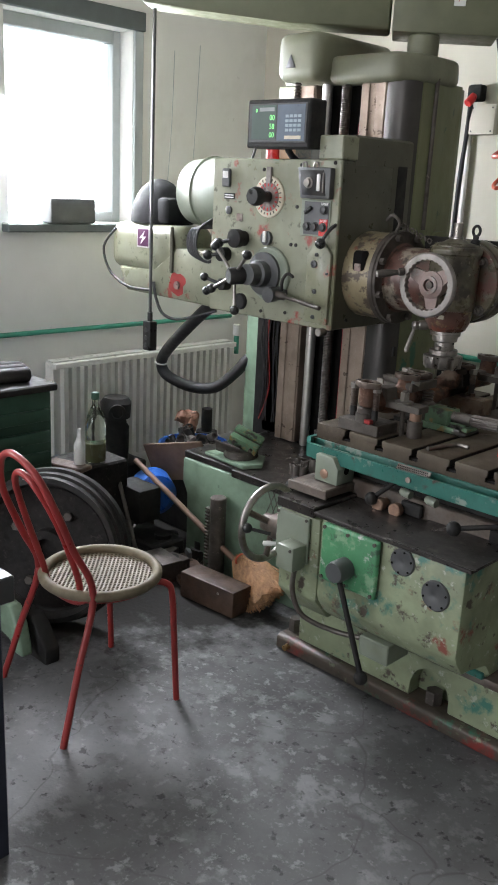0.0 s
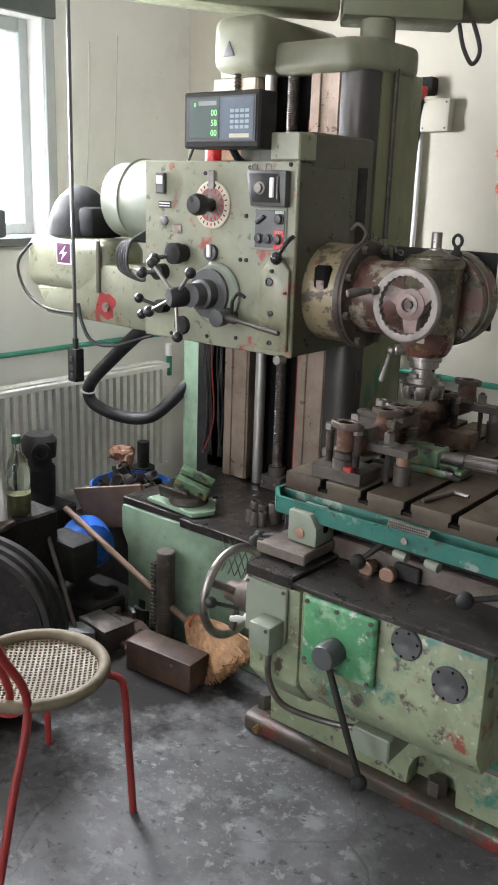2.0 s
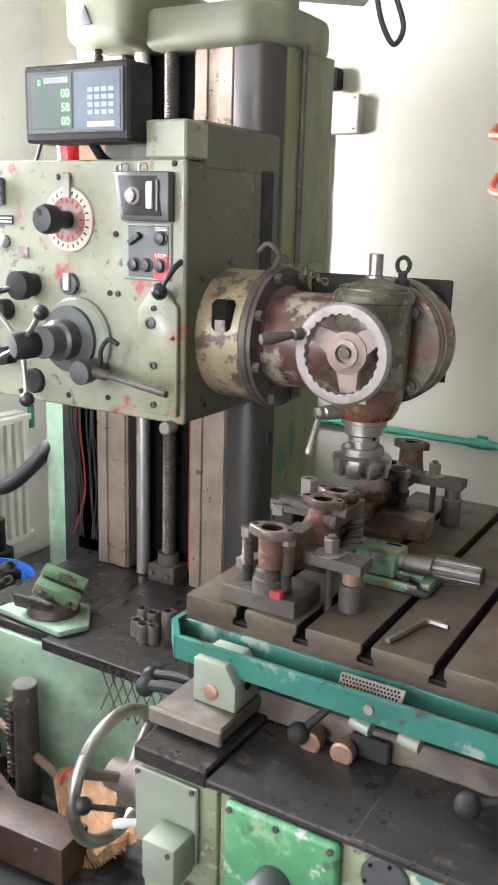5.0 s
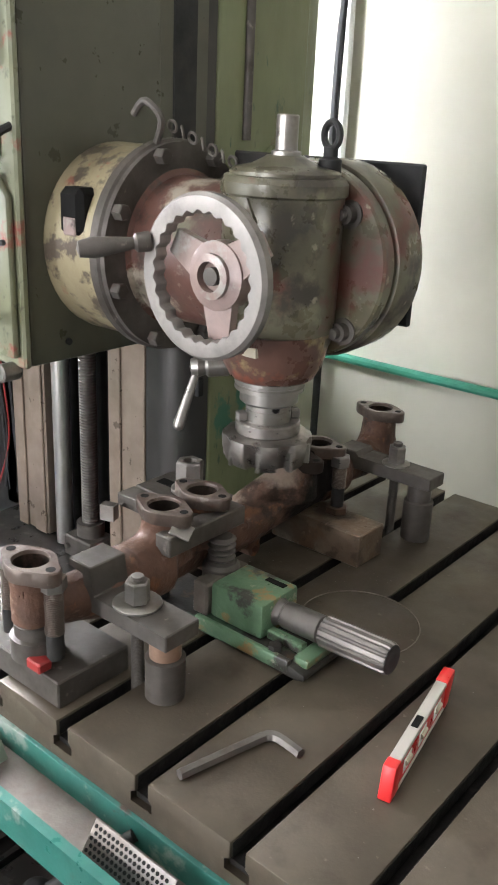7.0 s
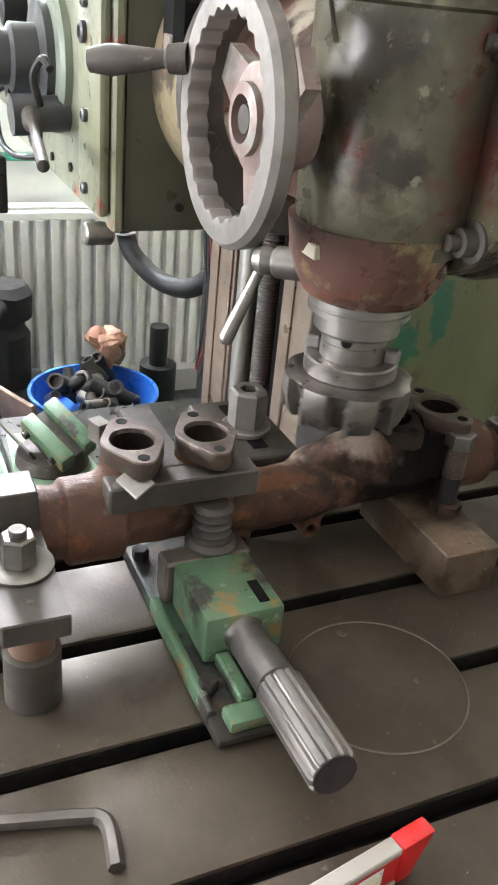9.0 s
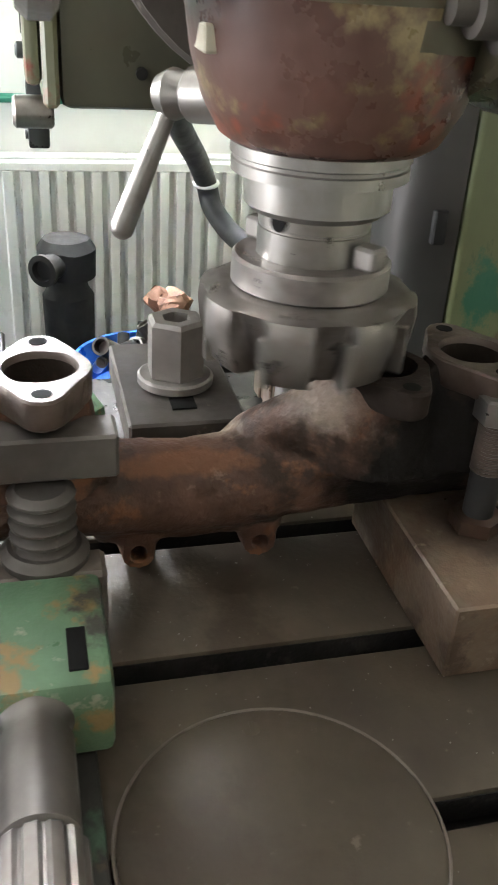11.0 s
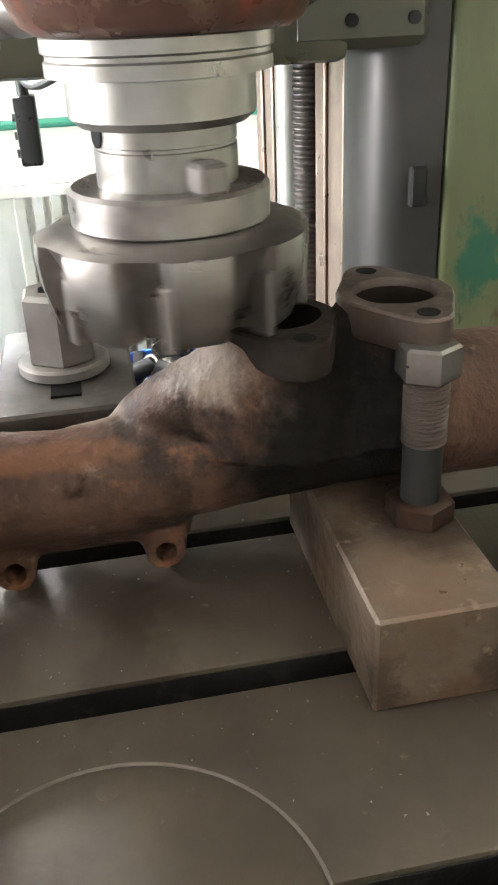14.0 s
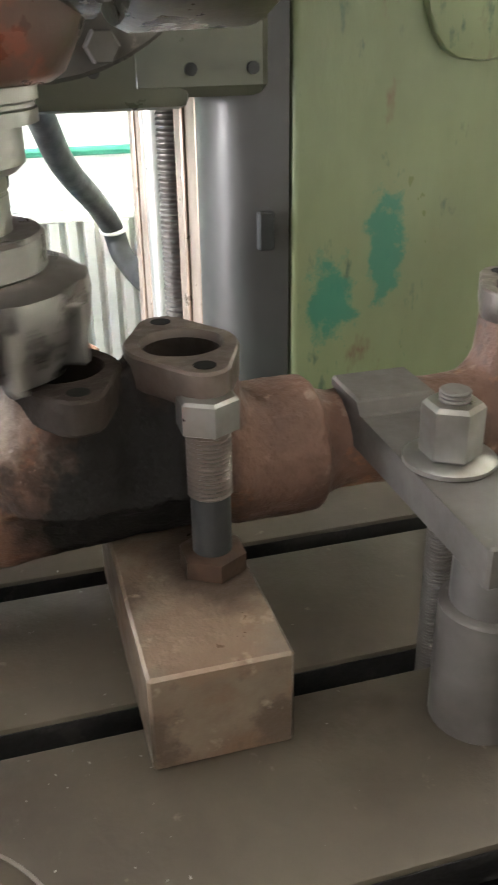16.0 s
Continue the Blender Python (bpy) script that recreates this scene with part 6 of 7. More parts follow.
def clamp(y, sx, reach=0.048, tall=True, dz=0.0, ring=0.03, group="strap clamps"):
    """A strap clamp: spacer, strap with a stepped nose on the runner, stud, washer and nut."""
    c = thing("strap_clamp", (sx, y, TZ), "steel strap clamp with spacer, washer and hex nut", "clamp", group)
    part("spacer", lathe(B(), (sx, y, TZ), (sx, y, 0.94), [(0.0235, 0), (0.0245, 0.001), (0.0245, 0.048 + dz), (0.0215, 0.05 + dz)], 28), M_DARKSTEEL, c, "dark steel spacer sleeve")
    part("spacer_top", lathe(B(), (sx, y, 0.935 + dz), (sx, y, 0.963 + dz), [(0.019, 0), (0.0195, 0.002), (0.0195, 0.026), (0.018, 0.028)], 28), M_COPPER if tall else M_SHAFT, c, "spacer sleeve of another finish")
    g = prism(B(), [(sx + 0.028, 0.963), (sx + 0.028, 0.985), (-1.583, 0.985), (-1.587, 1.024), (-1.628, 1.024), (-1.628, 1.013), (-1.600, 1.013), (-1.600, 0.985), (-1.588, 0.963)], "y", y - 0.028, y + 0.028, 0.0015, 1)
    if not tall:
        g = prism(B(), [(sx + 0.028, 0.963), (sx + 0.028, 0.985), (-1.598, 0.985), (-1.601, 0.994), (-1.642, 0.994), (-1.642, 0.987), (-1.622, 0.987), (-1.61, 0.963)], "y", y - 0.022, y + 0.026, 0.0015, 1)
    bmesh.ops.translate(g, verts=g.verts[:], vec=(0, 0, dz))
    part("strap", g, M_DARKSTEEL, c)
    nx = sx - reach
    part("stud", screw_rod(B(), (nx, y, TZ - 0.03), (nx, y, 1.024 + dz), 0.008, 0.002, 0.1), M_DARKSTEEL, c)
    part("washer", lathe(B(), (nx, y, 0.985 + dz), (nx, y, 0.99 + dz), [(ring - 0.001, 0), (ring, 0.001), (ring, 0.003), (ring - 0.002, 0.004)], 32), M_STEEL, c)
    part("nut", hexa(B(), (nx, y, 0.989 + dz), (nx, y, 1.018 + dz), 0.0155), M_STEEL, c, "bright hex nut")
    return c


clamp(2.306, -1.487, dz=0.006)
clamp(2.900, -1.485, 0.050, False, 0.02, 0.0235)
tc = thing("tall_nut_clamp", (-1.74, 2.605, TZ), "dark clamp plate with a tall hex nut and washer", "clamp", "strap clamps")
part("strap", box(B(), -1.815, -1.67, 2.562, 2.648, 0.955, 0.982, 0.002), M_DARKSTEEL, tc)
part("slot", box(B(), -1.80, -1.69, 2.596, 2.614, 0.9815, 0.9835), M_HOLE, tc)
part("support", box(B(), -1.81, -1.76, 2.575, 2.635, TZ, 0.954, 0.003), M_BLACKMETAL, tc)
part("stud", cyl(B(), (-1.735, 2.605, TZ - 0.03), (-1.735, 2.605, 0.982), 0.009), M_DARKSTEEL, tc)
part("washer", lathe(B(), (-1.735, 2.605, 0.9837), (-1.735, 2.605, 0.993), [(0.028, 0), (0.029, 0.001), (0.029, 0.006), (0.027, 0.0075)], 32), M_ALU, tc)
part("tall_nut", lathe(B(), (-1.735, 2.605, 0.991), (-1.735, 2.605, 1.04), [(0.0215, 0), (0.0225, 0.001), (0.0225, 0.042), (0.0195, 0.045), (0.011, 0.045), (0.010, 0.03), (0, 0.03)], 6), M_ALU, tc, "bright tall hex nut")
bar = thing("clamp_bar", (PX, 2.47, 0.996), "dark steel bar lying across the manifold between two flanges", "bar")
part("bar", box(B(), PX + 0.018, PX + 0.046, 2.395, 2.545, 1.004, 1.032, 0.0018), M_DARKSTEEL, bar)
part("bar_wing", box(B(), -1.73, PX + 0.017, 2.449, 2.482, 1.0115, 1.0315, 0.0015), M_DARKSTEEL, bar)
part("tab", box(B(), -0.014, 0.014, -0.012, 0.012, -0.002, 0.002, 0.0008, m=Matrix.Translation((-1.573, 2.42, 1.035)) @ pose(0, 0, 0, 25, 20, 30)), M_STEEL, bar)
part("tab", box(B(), -0.011, 0.011, -0.008, 0.008, -0.012, 0.012, 0.0008, m=Matrix.Translation((-1.72, 2.425, 1.012)) @ pose(0, 0, 0, 0, 0, 20)), M_STEEL, bar)
sj = thing("screw_jack", (-1.572, 2.50, TZ), "dark steel screw jack supporting the clamp bar", "jack")
part("body", lathe(B(), (-1.572, 2.50, TZ), (-1.572, 2.50, 0.97), [(0.026, 0), (0.0265, 0.002), (0.0265, 0.07), (0.022, 0.075), (0.018, 0.075)], 28), M_DARKSTEEL, sj)
part("screw", screw_rod(B(), (-1.572, 2.50, 0.955), (-1.572, 2.50, 1.0), 0.02, 0.009, 0.25), M_DARKSTEEL, sj)

# green vise with a splined shaft
gv = thing("machine_jack_vise", (-1.5, 2.49, TZ), "small chipped green machine vise on the table", "vise")
bm = prism(B(), [(-1.66, TZ), (-1.385, TZ), (-1.375, TZ + 0.004), (-1.375, TZ + 0.012), (-1.40, TZ + 0.017), (-1.66, TZ + 0.017)], "y", 2.435, 2.52, 0.003)
part("base", bm, M_VISEBASE, gv)
bm = box(B(), -1.402, -1.378, 2.446, 2.512, TZ + 0.013, TZ + 0.026, 0.004, 2)
part("front_lip", bm, M_VISE, gv)
part("side_rail", box(B(), -1.56, -1.40, 2.4335, 2.443, TZ + 0.003, TZ + 0.023, 0.003, 2), M_VISE, gv)
bm = box(B(), -1.548, -1.458, 2.452, 2.53, TZ + 0.018, 0.955, 0.005, 2)
jaw = part("jaw", bm, M_VISE, gv)
part("jaw_slot", box(B(), -1.50, -1.468, 2.508, 2.518, 0.954, 0.9562, 0.0005), M_HOLE, jaw)
part("jaw_plate", box(B(), -1.575, -1.5485, 2.445, 2.535, TZ + 0.018, 0.952, 0.003), M_IRON, gv)
part("rail", box(B(), -1.457, -1.40, 2.462, 2.476, TZ + 0.018, TZ + 0.032, 0.002), M_VISE, gv)
for bx_ in (-1.63, -1.43):
    part("bolt", hexa(B(), (bx_, 2.446, TZ + 0.017), (bx_, 2.446, TZ + 0.03), 0.009), M_BLACKMETAL, gv)
bm = lathe(B(), (-1.459, 2.49, 0.932), (-1.27, 2.49, 0.938), [(0.02, 0), (0.0165, 0.005), (0.0165, 0.012), (0.0185, 0.014), (0.0185, 0.07), (0.016, 0.072), (0.016, 0.075)], 32)
part("shaft", bm, M_SHAFT, gv, "bright turned shaft")
bm = B()
m_, _ = frame_of((-1.385, 2.49, 0.9345), (-1.285, 2.49, 0.938))
rings = []
for h_, k_ in ((0.0, 0.93), (0.002, 1.0), (0.094, 1.0), (0.098, 0.93), (0.098, 0.5)):
    ring = []
    for i in range(72):
        a = 2 * math.pi * i / 72
        r_ = (0.0212 if i % 6 < 4 else 0.0190) * k_
        ring.append(bm.verts.new(m_ @ Vector((r_ * math.cos(a), r_ * math.sin(a), h_))))
    rings.append(ring)
for a, b in zip(rings, rings[1:]):
    for i in range(72):
        bm.faces.new((a[i], a[(i + 1) % 72], b[(i + 1) % 72], b[i]))
bm.faces.new(rings[0])
bm.faces.new(rings[-1])
part("end_face", lathe(B(), m_ @ Vector((0, 0, 0.0975)), m_ @ Vector((0, 0, 0.2)), [(0, 0), (0.0185, 0), (0.0185, 0.0015), (0.010, 0.0018), (0.009, 0.0012), (0, 0.0012)], 28), M_BLACKMETAL, gv, "dark oily shaft end")
part("splined_end", bm, M_SHAFT, gv, "fluted steel shaft end")

bm = tube(B(), [(-1.373, 2.214, TZ + 0.0065), (-1.349, 2.31, TZ + 0.0065), (-1.343, 2.326, TZ + 0.0065), (-1.33, 2.331, TZ + 0.0065), (-1.298, 2.327, TZ + 0.0065)], 0.0065, 6, 4)
solo("hex_key", bm, M_SHAFT, "dark steel hex key lying on the table", "tool", at=(-1.34, 2.28, TZ))

# spirit level
lv = thing("spirit_level", (-1.217, 2.445, TZ), "short red and aluminium spirit level standing on the table", "level")
LM = Matrix.Translation((-1.217, 2.445, TZ)) @ pose(0, 0, 0, 0, 0, 10.5)


def lbox(*b, bev=0.001):
    return box(B(), *b, bev=bev, m=LM)


part("top_rail", lbox(-0.0066, 0.0066, -0.09, 0.068, 0.032, 0.038), M_LEVEL, lv)
part("bottom_rail", lbox(-0.0072, 0.0072, -0.09, 0.068, 0.0, 0.004), M_LEVEL, lv)
part("web", lbox(-0.0058, 0.0058, -0.09, 0.068, 0.004, 0.032), M_REDP, lv, "red web")
for ya in (-0.113, 0.068):
    g = prism(B(), [(ya, 0), (ya + 0.014, 0), (ya + 0.032, 0.039), (ya, 0.039)] if ya > 0 else [(ya, 0), (ya + 0.024, 0), (ya + 0.024, 0.039), (ya + 0.008, 0.039)], "x", -0.0076, 0.0076, 0.002)
    bmesh.ops.transform(g, matrix=LM, verts=g.verts)
    part("end_cap", g, M_REDP, lv, "red plastic end cap")
for ya in (-0.062, -0.012, 0.04):
    part("vial_window", lbox(-0.0063, 0.0063, ya - 0.013, ya + 0.013, 0.009, 0.028), M_WHITE, lv)
    g = cyl(B(), (0.0062, ya - 0.008, 0.021), (0.0062, ya + 0.008, 0.021), 0.0035, n=10)
    bmesh.ops.transform(g, matrix=LM, verts=g.verts)
    part("vial", g, M_DIAL, lv)
part("slot", lbox(-0.004, 0.004, -0.03, -0.008, 0.0375, 0.0388, bev=0.0002), M_HOLE, lv)

# metal chips
rnd = random.Random(5)
bm = B()
for i in range(260):
    if i % 2:
        x_, y_ = rnd.uniform(-1.66, -1.42), rnd.uniform(2.55, 2.74)
    else:
        x_, y_ = rnd.uniform(-1.78, -1.05), rnd.uniform(2.2, 3.05)
    if any(abs(x_ - s) < 0.011 for s in SLOTS):
        continue
    s_ = rnd.uniform(0.0003, 0.0007)
    v = [bm.verts.new((x_ + rnd.uniform(-s_, s_) * 1.6, y_ + rnd.uniform(-s_, s_) * 1.6, TZ + 0.0002 + (s_ if k == 3 else 0))) for k in range(4)]
    for f in ((0, 1, 3), (1, 2, 3), (2, 0, 3), (0, 2, 1)):
        try:
            bm.faces.new([v[j] for j in f])
        except ValueError:
            pass
solo("metal_chips", bm, M_STEEL, "scattered fine metal chips on the table", "chips", at=(-1.5, 2.6, TZ), kind="stuff")

# ---- things on the bed ----
av = thing("angle_vise", (-2.47, 2.53, 0.511), "small green tilting angle vise on the bed", "vise")
part("base", prism(B(), [(-2.63, 2.46), (-2.38, 2.44), (-2.34, 2.52), (-2.42, 2.62), (-2.60, 2.60)], "z", 0.511, 0.53, 0.006), M_BED, av)
part("turntable", lathe(B(), (-2.48, 2.53, 0.53), (-2.48, 2.53, 0.6), [(0.072, 0), (0.075, 0.005), (0.07, 0.03), (0.055, 0.034)], 28), M_DARKSTEEL, av)
part("scale_plate", box(B(), -0.06, 0.06, -0.004, 0.004, -0.04, 0.03, 0.003, m=Matrix.Translation((-2.50, 2.47, 0.57)) @ pose(0, 0, 0, 35, 10, 20)), M_DARKSTEEL, av)
JM = Matrix.Translation((-2.46, 2.54, 0.605)) @ pose(0, 0, 0, 20, 22, 30)
part("upper_jaw", box(B(), -0.066, 0.066, 0.012, 0.045, -0.025, 0.024, 0.006, 2, m=JM), M_VISE, av)
part("upper_jaw", box(B(), -0.066, 0.066, -0.045, -0.012, -0.025, 0.02, 0.006, 2, m=JM), M_VISE, av)
part("jaw_groove", box(B(), -0.062, 0.062, -0.013, 0.013, -0.022, 0.004, 0.002, m=JM), M_DARKSTEEL, av)
for jx in (-0.05, 0.05):
    part("bolt", cyl(B(), JM @ Vector((jx * 0.8, -0.046, 0)), JM @ Vector((jx * 0.8, -0.056, 0)), 0.008, n=10), M_DARKSTEEL, av)
for i, (dx, dy, r, h) in enumerate(((0, 0, 0.02, 0.045), (0.035, -0.02, 0.019, 0.05), (0.075, 0.04, 0.022, 0.075), (0.02, 0.045, 0.02, 0.055), (0.062, -0.012, 0.017, 0.05), (-0.012, 0.04, 0.018, 0.06))):
    p = (-2.22 + dx, 2.58 + dy, 0.51)
    bm = lathe(B(), p, (p[0], p[1], 1), [(r, 0), (r, h * 0.9), (r - 0.003, h), (r * 0.65, h), (r * 0.62, h * 0.5), (0, h * 0.5)], 18)
    solo("collet", bm, M_DARKSTEEL, "dark steel collet standing on the bed", "collet", at=p, group="collets on the bed")

# ---- round the machine ----
bm = cyl(B(), (-2.455, 2.385, 0.0), (-2.45, 2.38, 0.385), 0.034, n=28, bev=0.003)
for k in range(16):
    box(bm, -2.50, -2.478, 2.352, 2.38, 0.10 + 0.015 * k, 0.107 + 0.015 * k)
solo("rack_bar", bm, M_DARKSTEEL, "round steel bar with rack teeth standing on the floor", "bar", at=(-2.455, 2.385, 0))
BMX = Matrix.Translation((-2.30, 2.24, 0)) @ pose(0, 0, 0, 0, 0, 4)
wb = thing("timber_block", (-2.30, 2.24, 0), "dark oily timber block on the floor", "timber")
part("block", box(B(), -0.15, 0.14, -0.055, 0.055, 0.002, 0.112, 0.006, 2, m=BMX), M_WOOD, wb)
part("nail", cyl(B(), BMX @ Vector((0.06, -0.055, 0.085)), BMX @ Vector((0.06, -0.059, 0.085)), 0.005, n=8), M_ALU, wb)
solo("plank", box(B(), -2.75, -2.48, 2.28, 2.42, 0.002, 0.03, 0.004, m=Matrix.Translation((-2.62, 2.33, 0)) @ pose(0, 0, 0, 0, 0, -22) @ Matrix.Translation((2.62, -2.33, 0))), M_WOOD, "short dark board on the floor", "board", at=(-2.62, 2.33, 0))
br = thing("broom", (-2.15, 2.33, 0), "straw broom with a wooden stick lying over the clutter", "broom")
bm = B()
rnd = random.Random(3)
for i in range(560):
    u, w_ = rnd.uniform(-1, 1), rnd.uniform(-1, 1)
    a = Vector((-2.335 + 0.01 * u, 2.385 + 0.012 * w_, 0.15 + 0.02 * u))
    e = Vector((-2.075 + 0.075 * u + rnd.uniform(-0.025, 0.02), 2.325 + 0.05 * w_, 0.085 + 0.08 * u + rnd.uniform(-0.012, 0.012)))
    c = a.lerp(e, 0.5) + Vector((0.02 * u, -0.012 - 0.012 * w_, 0.03 + 0.02 * u - 0.02 * abs(w_)))
    e.z = max(e.z, 0.006)
    tube(bm, [a, c, e], 0.0032, 3, 2)
part("bristles", bm, M_STRAW, br)
tagged(br.children[0], kind="stuff")
part("binding", torus(B(), (-2.30, 2.375, 0.158), (1, -0.2, -0.2), 0.024, 0.004, 20, 8), M_ORANGE, br)
part("stick", cyl(B(), (-2.33, 2.385, 0.13), (-3.02, 2.39, 0.40), 0.0125), M_BOARD, br, "brown wooden stick")

bl = thing("blue_tray", (-3.0, 2.80, 0.0), "blue plastic tray full of steel pipe ends", "tray")
part("tray", lathe(B(), (-3.03, 2.76, 0.325), (-3.03, 2.76, 0.5), [(0.0, 0), (0.145, 0), (0.17, 0.085), (0.177, 0.085), (0.177, 0.092), (0.168, 0.092), (0.142, 0.01), (0, 0.01)], 36), M_BLUE, bl)
part("stand", box(B(), -3.16, -2.90, 2.64, 2.90, 0.0, 0.324, 0.01), M_BLACKMETAL, bl)
rnd = random.Random(11)
for i in range(26):
    a, b = rnd.uniform(0, 6.28), rnd.uniform(0.0, 0.12)
    c = Vector((-3.03 + b * math.cos(a), 2.76 + b * math.sin(a), 0.39 + rnd.uniform(0, 0.06)))
    d = Vector((rnd.uniform(-1, 1), rnd.uniform(-1, 0.2), rnd.uniform(0.1, 0.9))).normalized() * rnd.uniform(0.035, 0.06)
    r = rnd.uniform(0.013, 0.024)
    g = lathe(B(), c - d, c + d, [(r, 0), (r, 2 * d.length), (r * 0.75, 2 * d.length), (r * 0.7, 1.6 * d.length), (0, 1.6 * d.length)], 14)
    solo("pipe_end", g, (M_DARKSTEEL, M_BLACKMETAL, M_STEEL)[i % 3], "short steel pipe end in the blue tray", "pipe", at=tuple(c), group="pipe ends in the tray")
g = B()
for i in range(5):
    ball(g, (-3.155 + rnd.uniform(-0.035, 0.035), 2.835 + rnd.uniform(-0.035, 0.035), 0.462 + rnd.uniform(-0.02, 0.05)), 0.034, 16)
for v in g.verts:
    v.co += 0.024 * noise.noise_vector(v.co * 30.0)
solo("crumpled_paper", g, M_RAG, "crumpled brown paper on the pipe ends", "paper", at=(-3.155, 2.835, 0.44))
solo("leaning_board", box(B(), -0.19, 0.17, -0.006, 0.006, 0.0, 0.19, 0.002, m=Matrix.Translation((-2.87, 2.57, 0.31)) @ pose(0, 0, 0, 14, -14, 8)), M_BOARD, "brown fibreboard leaning beside the bed", "board", at=(-2.8, 2.60, 0.36))

dr = thing("blue_motor", (-2.85, 2.33, 0.0), "blue and grey electric pump half hidden in the clutter", "pump")
part("body", lathe(B(), (-3.0, 2.46, 0.27), (-2.80, 2.36, 0.25), [(0.085, 0), (0.10, 0.02), (0.10, 0.12), (0.06, 0.16), (0, 0.16)], 28), M_BLUE, dr)
part("housing", box(B(), -3.0, -2.80, 2.24, 2.37, 0.18, 0.34, 0.02, 2), M_BLACKMETAL, dr)
part("foot", box(B(), -2.98, -2.72, 2.26, 2.44, 0.0, 0.10, 0.01), M_BLACKMETAL, dr)
rnd = random.Random(21)
for i in range(34):
    x_, y_ = rnd.uniform(-3.15, -2.62), rnd.uniform(2.05, 2.52)
    s_ = rnd.uniform(0.03, 0.085)
    g = B()
    if i % 2:
        box(g, -s_, s_, -s_ * 0.6, s_ * 0.6, 0.0, s_ * 1.1, 0.006, 2, m=Matrix.Translation((x_, y_, 0.0)) @ pose(0, 0, 0, 0, 0, rnd.uniform(0, 180)))
    else:
        lathe(g, (x_, y_, 0.0), (x_, y_, 1), [(s_ * 0.7, 0), (s_ * 0.72, s_), (s_ * 0.5, s_), (s_ * 0.5, s_ * 1.5), (0, s_ * 1.5)], 18)
    solo("scrap_part", g, (M_BLACKMETAL, M_DARKSTEEL, M_BLACKMETAL, M_GREY)[i % 4], "dark oily scrap metal part on the floor", "scrap", at=(x_, y_, 0), group="scrap parts on the floor")
g = B()
for i in range(160):
    c = Vector((rnd.uniform(-2.72, -2.5), rnd.uniform(2.32, 2.5), 0.004 + rnd.uniform(0, 0.03)))
    torus(g, c, (rnd.uniform(-1, 1), rnd.uniform(-1, 1), rnd.uniform(-1, 1)), 0.010, 0.0016, 8, 4)
solo("swarf", g, M_DARKSTEEL, "heap of curled metal swarf on the floor", "swarf", at=(-2.6, 2.4, 0), kind="stuff")

# big wheel, cabinet, bottle
bw = thing("flywheel", (-2.605, 1.665, 0.0), "large dark cast flywheel standing on the floor", "wheel")
ax = Vector((0.55, -0.82, 0.12)).normalized()
c0 = Vector((-2.605, 1.665, 0.302))
part("rim", lathe(B(), c0 - ax * 0.05, c0 + ax * 0.2, [(0.22, 0), (0.298, 0.0), (0.298, 0.03), (0.286, 0.034), (0.286, 0.07), (0.276, 0.075), (0.276, 0.11), (0.258, 0.112), (0.246, 0.06), (0.22, 0.05)], 64), M_BLACKMETAL, bw, "dull turned steel rim")
part("disc", lathe(B(), c0 - ax * 0.02, c0 + ax * 0.2, [(0.0, 0), (0.232, 0), (0.232, 0.03), (0.08, 0.032), (0.075, 0.07), (0.045, 0.072), (0.042, 0.03), (0, 0.03)], 48), M_DIRTSHADE, bw)
for k in range(4):
    a = k * math.pi / 2 + 0.4
    u = ax.orthogonal().normalized()
    w_ = ax.cross(u)
    p = c0 + 0.15 * (math.cos(a) * u + math.sin(a) * w_)
    part("bolt", hexa(B(), p + ax * 0.01, p + ax * 0.03, 0.018), M_DARKSTEEL, bw)
ft = solo("cast_foot", prism(B(), [(-2.64, 0.0), (-2.33, 0.0), (-2.33, 0.06), (-2.39, 0.12), (-2.42, 0.16), (-2.62, 0.16), (-2.66, 0.10)], "y", 1.46, 1.52, 0.01), M_BLACKMETAL, "dark cast machine foot on the floor", "foot", at=(-2.48, 1.49, 0))
g = prism(B(), [(-2.60, 0.10), (-2.44, 0.10), (-2.42, 0.04), (-2.37, 0.04), (-2.40, 0.15), (-2.44, 0.21), (-2.56, 0.22), (-2.62, 0.17)], "y", 1.39, 1.44, 0.012, 3)
solo("vise_casting", g, M_BED, "pale green worn casting beside the flywheel", "casting", at=(-2.5, 1.41, 0.04))
cb = thing("green_cabinet", (-3.25, 1.75, 0.0), "dark green machine cabinet with ribbed front", "cabinet")
part("body", box(B(), -3.5, -2.98, 1.20, 1.92, 0.0, 0.80, 0.012, 2), M_DGREEN, cb)
part("top", box(B(), -3.52, -2.96, 1.18, 1.94, 0.80, 0.83, 0.006), M_BLACKMETAL, cb)
for k in range(3):
    part("rib", box(B(), -2.98, -2.955, 1.23, 1.90, 0.50 + 0.09 * k, 0.55 + 0.09 * k, 0.008, 2), M_DGREEN, cb)
for k in range(3):
    g = cyl(B(), (-3.1 - 0.08 * k, 1.5 + 0.05 * k, 0.862), (-3.05 - 0.06 * k, 1.86 + 0.02 * k, 0.862), 0.03, n=18, bev=0.004)
    solo("steel_roller", g, M_BLACKMETAL, "dark steel roller lying on the cabinet", "roller", at=(-3.1 - 0.07 * k, 1.8, 0.83), group="rollers on the cabinet")
st = solo("low_bench", box(B(), -3.14, -2.905, 1.96, 2.26, 0.0, 0.46, 0.008), M_DIRTSHADE, "dark low bench beside the radiator", "bench", at=(-2.95, 2.17, 0))
bt = thing("plastic_bottle", (-2.97, 2.13, 0.46), "clear plastic bottle with greenish oil and a dark cap", "bottle")
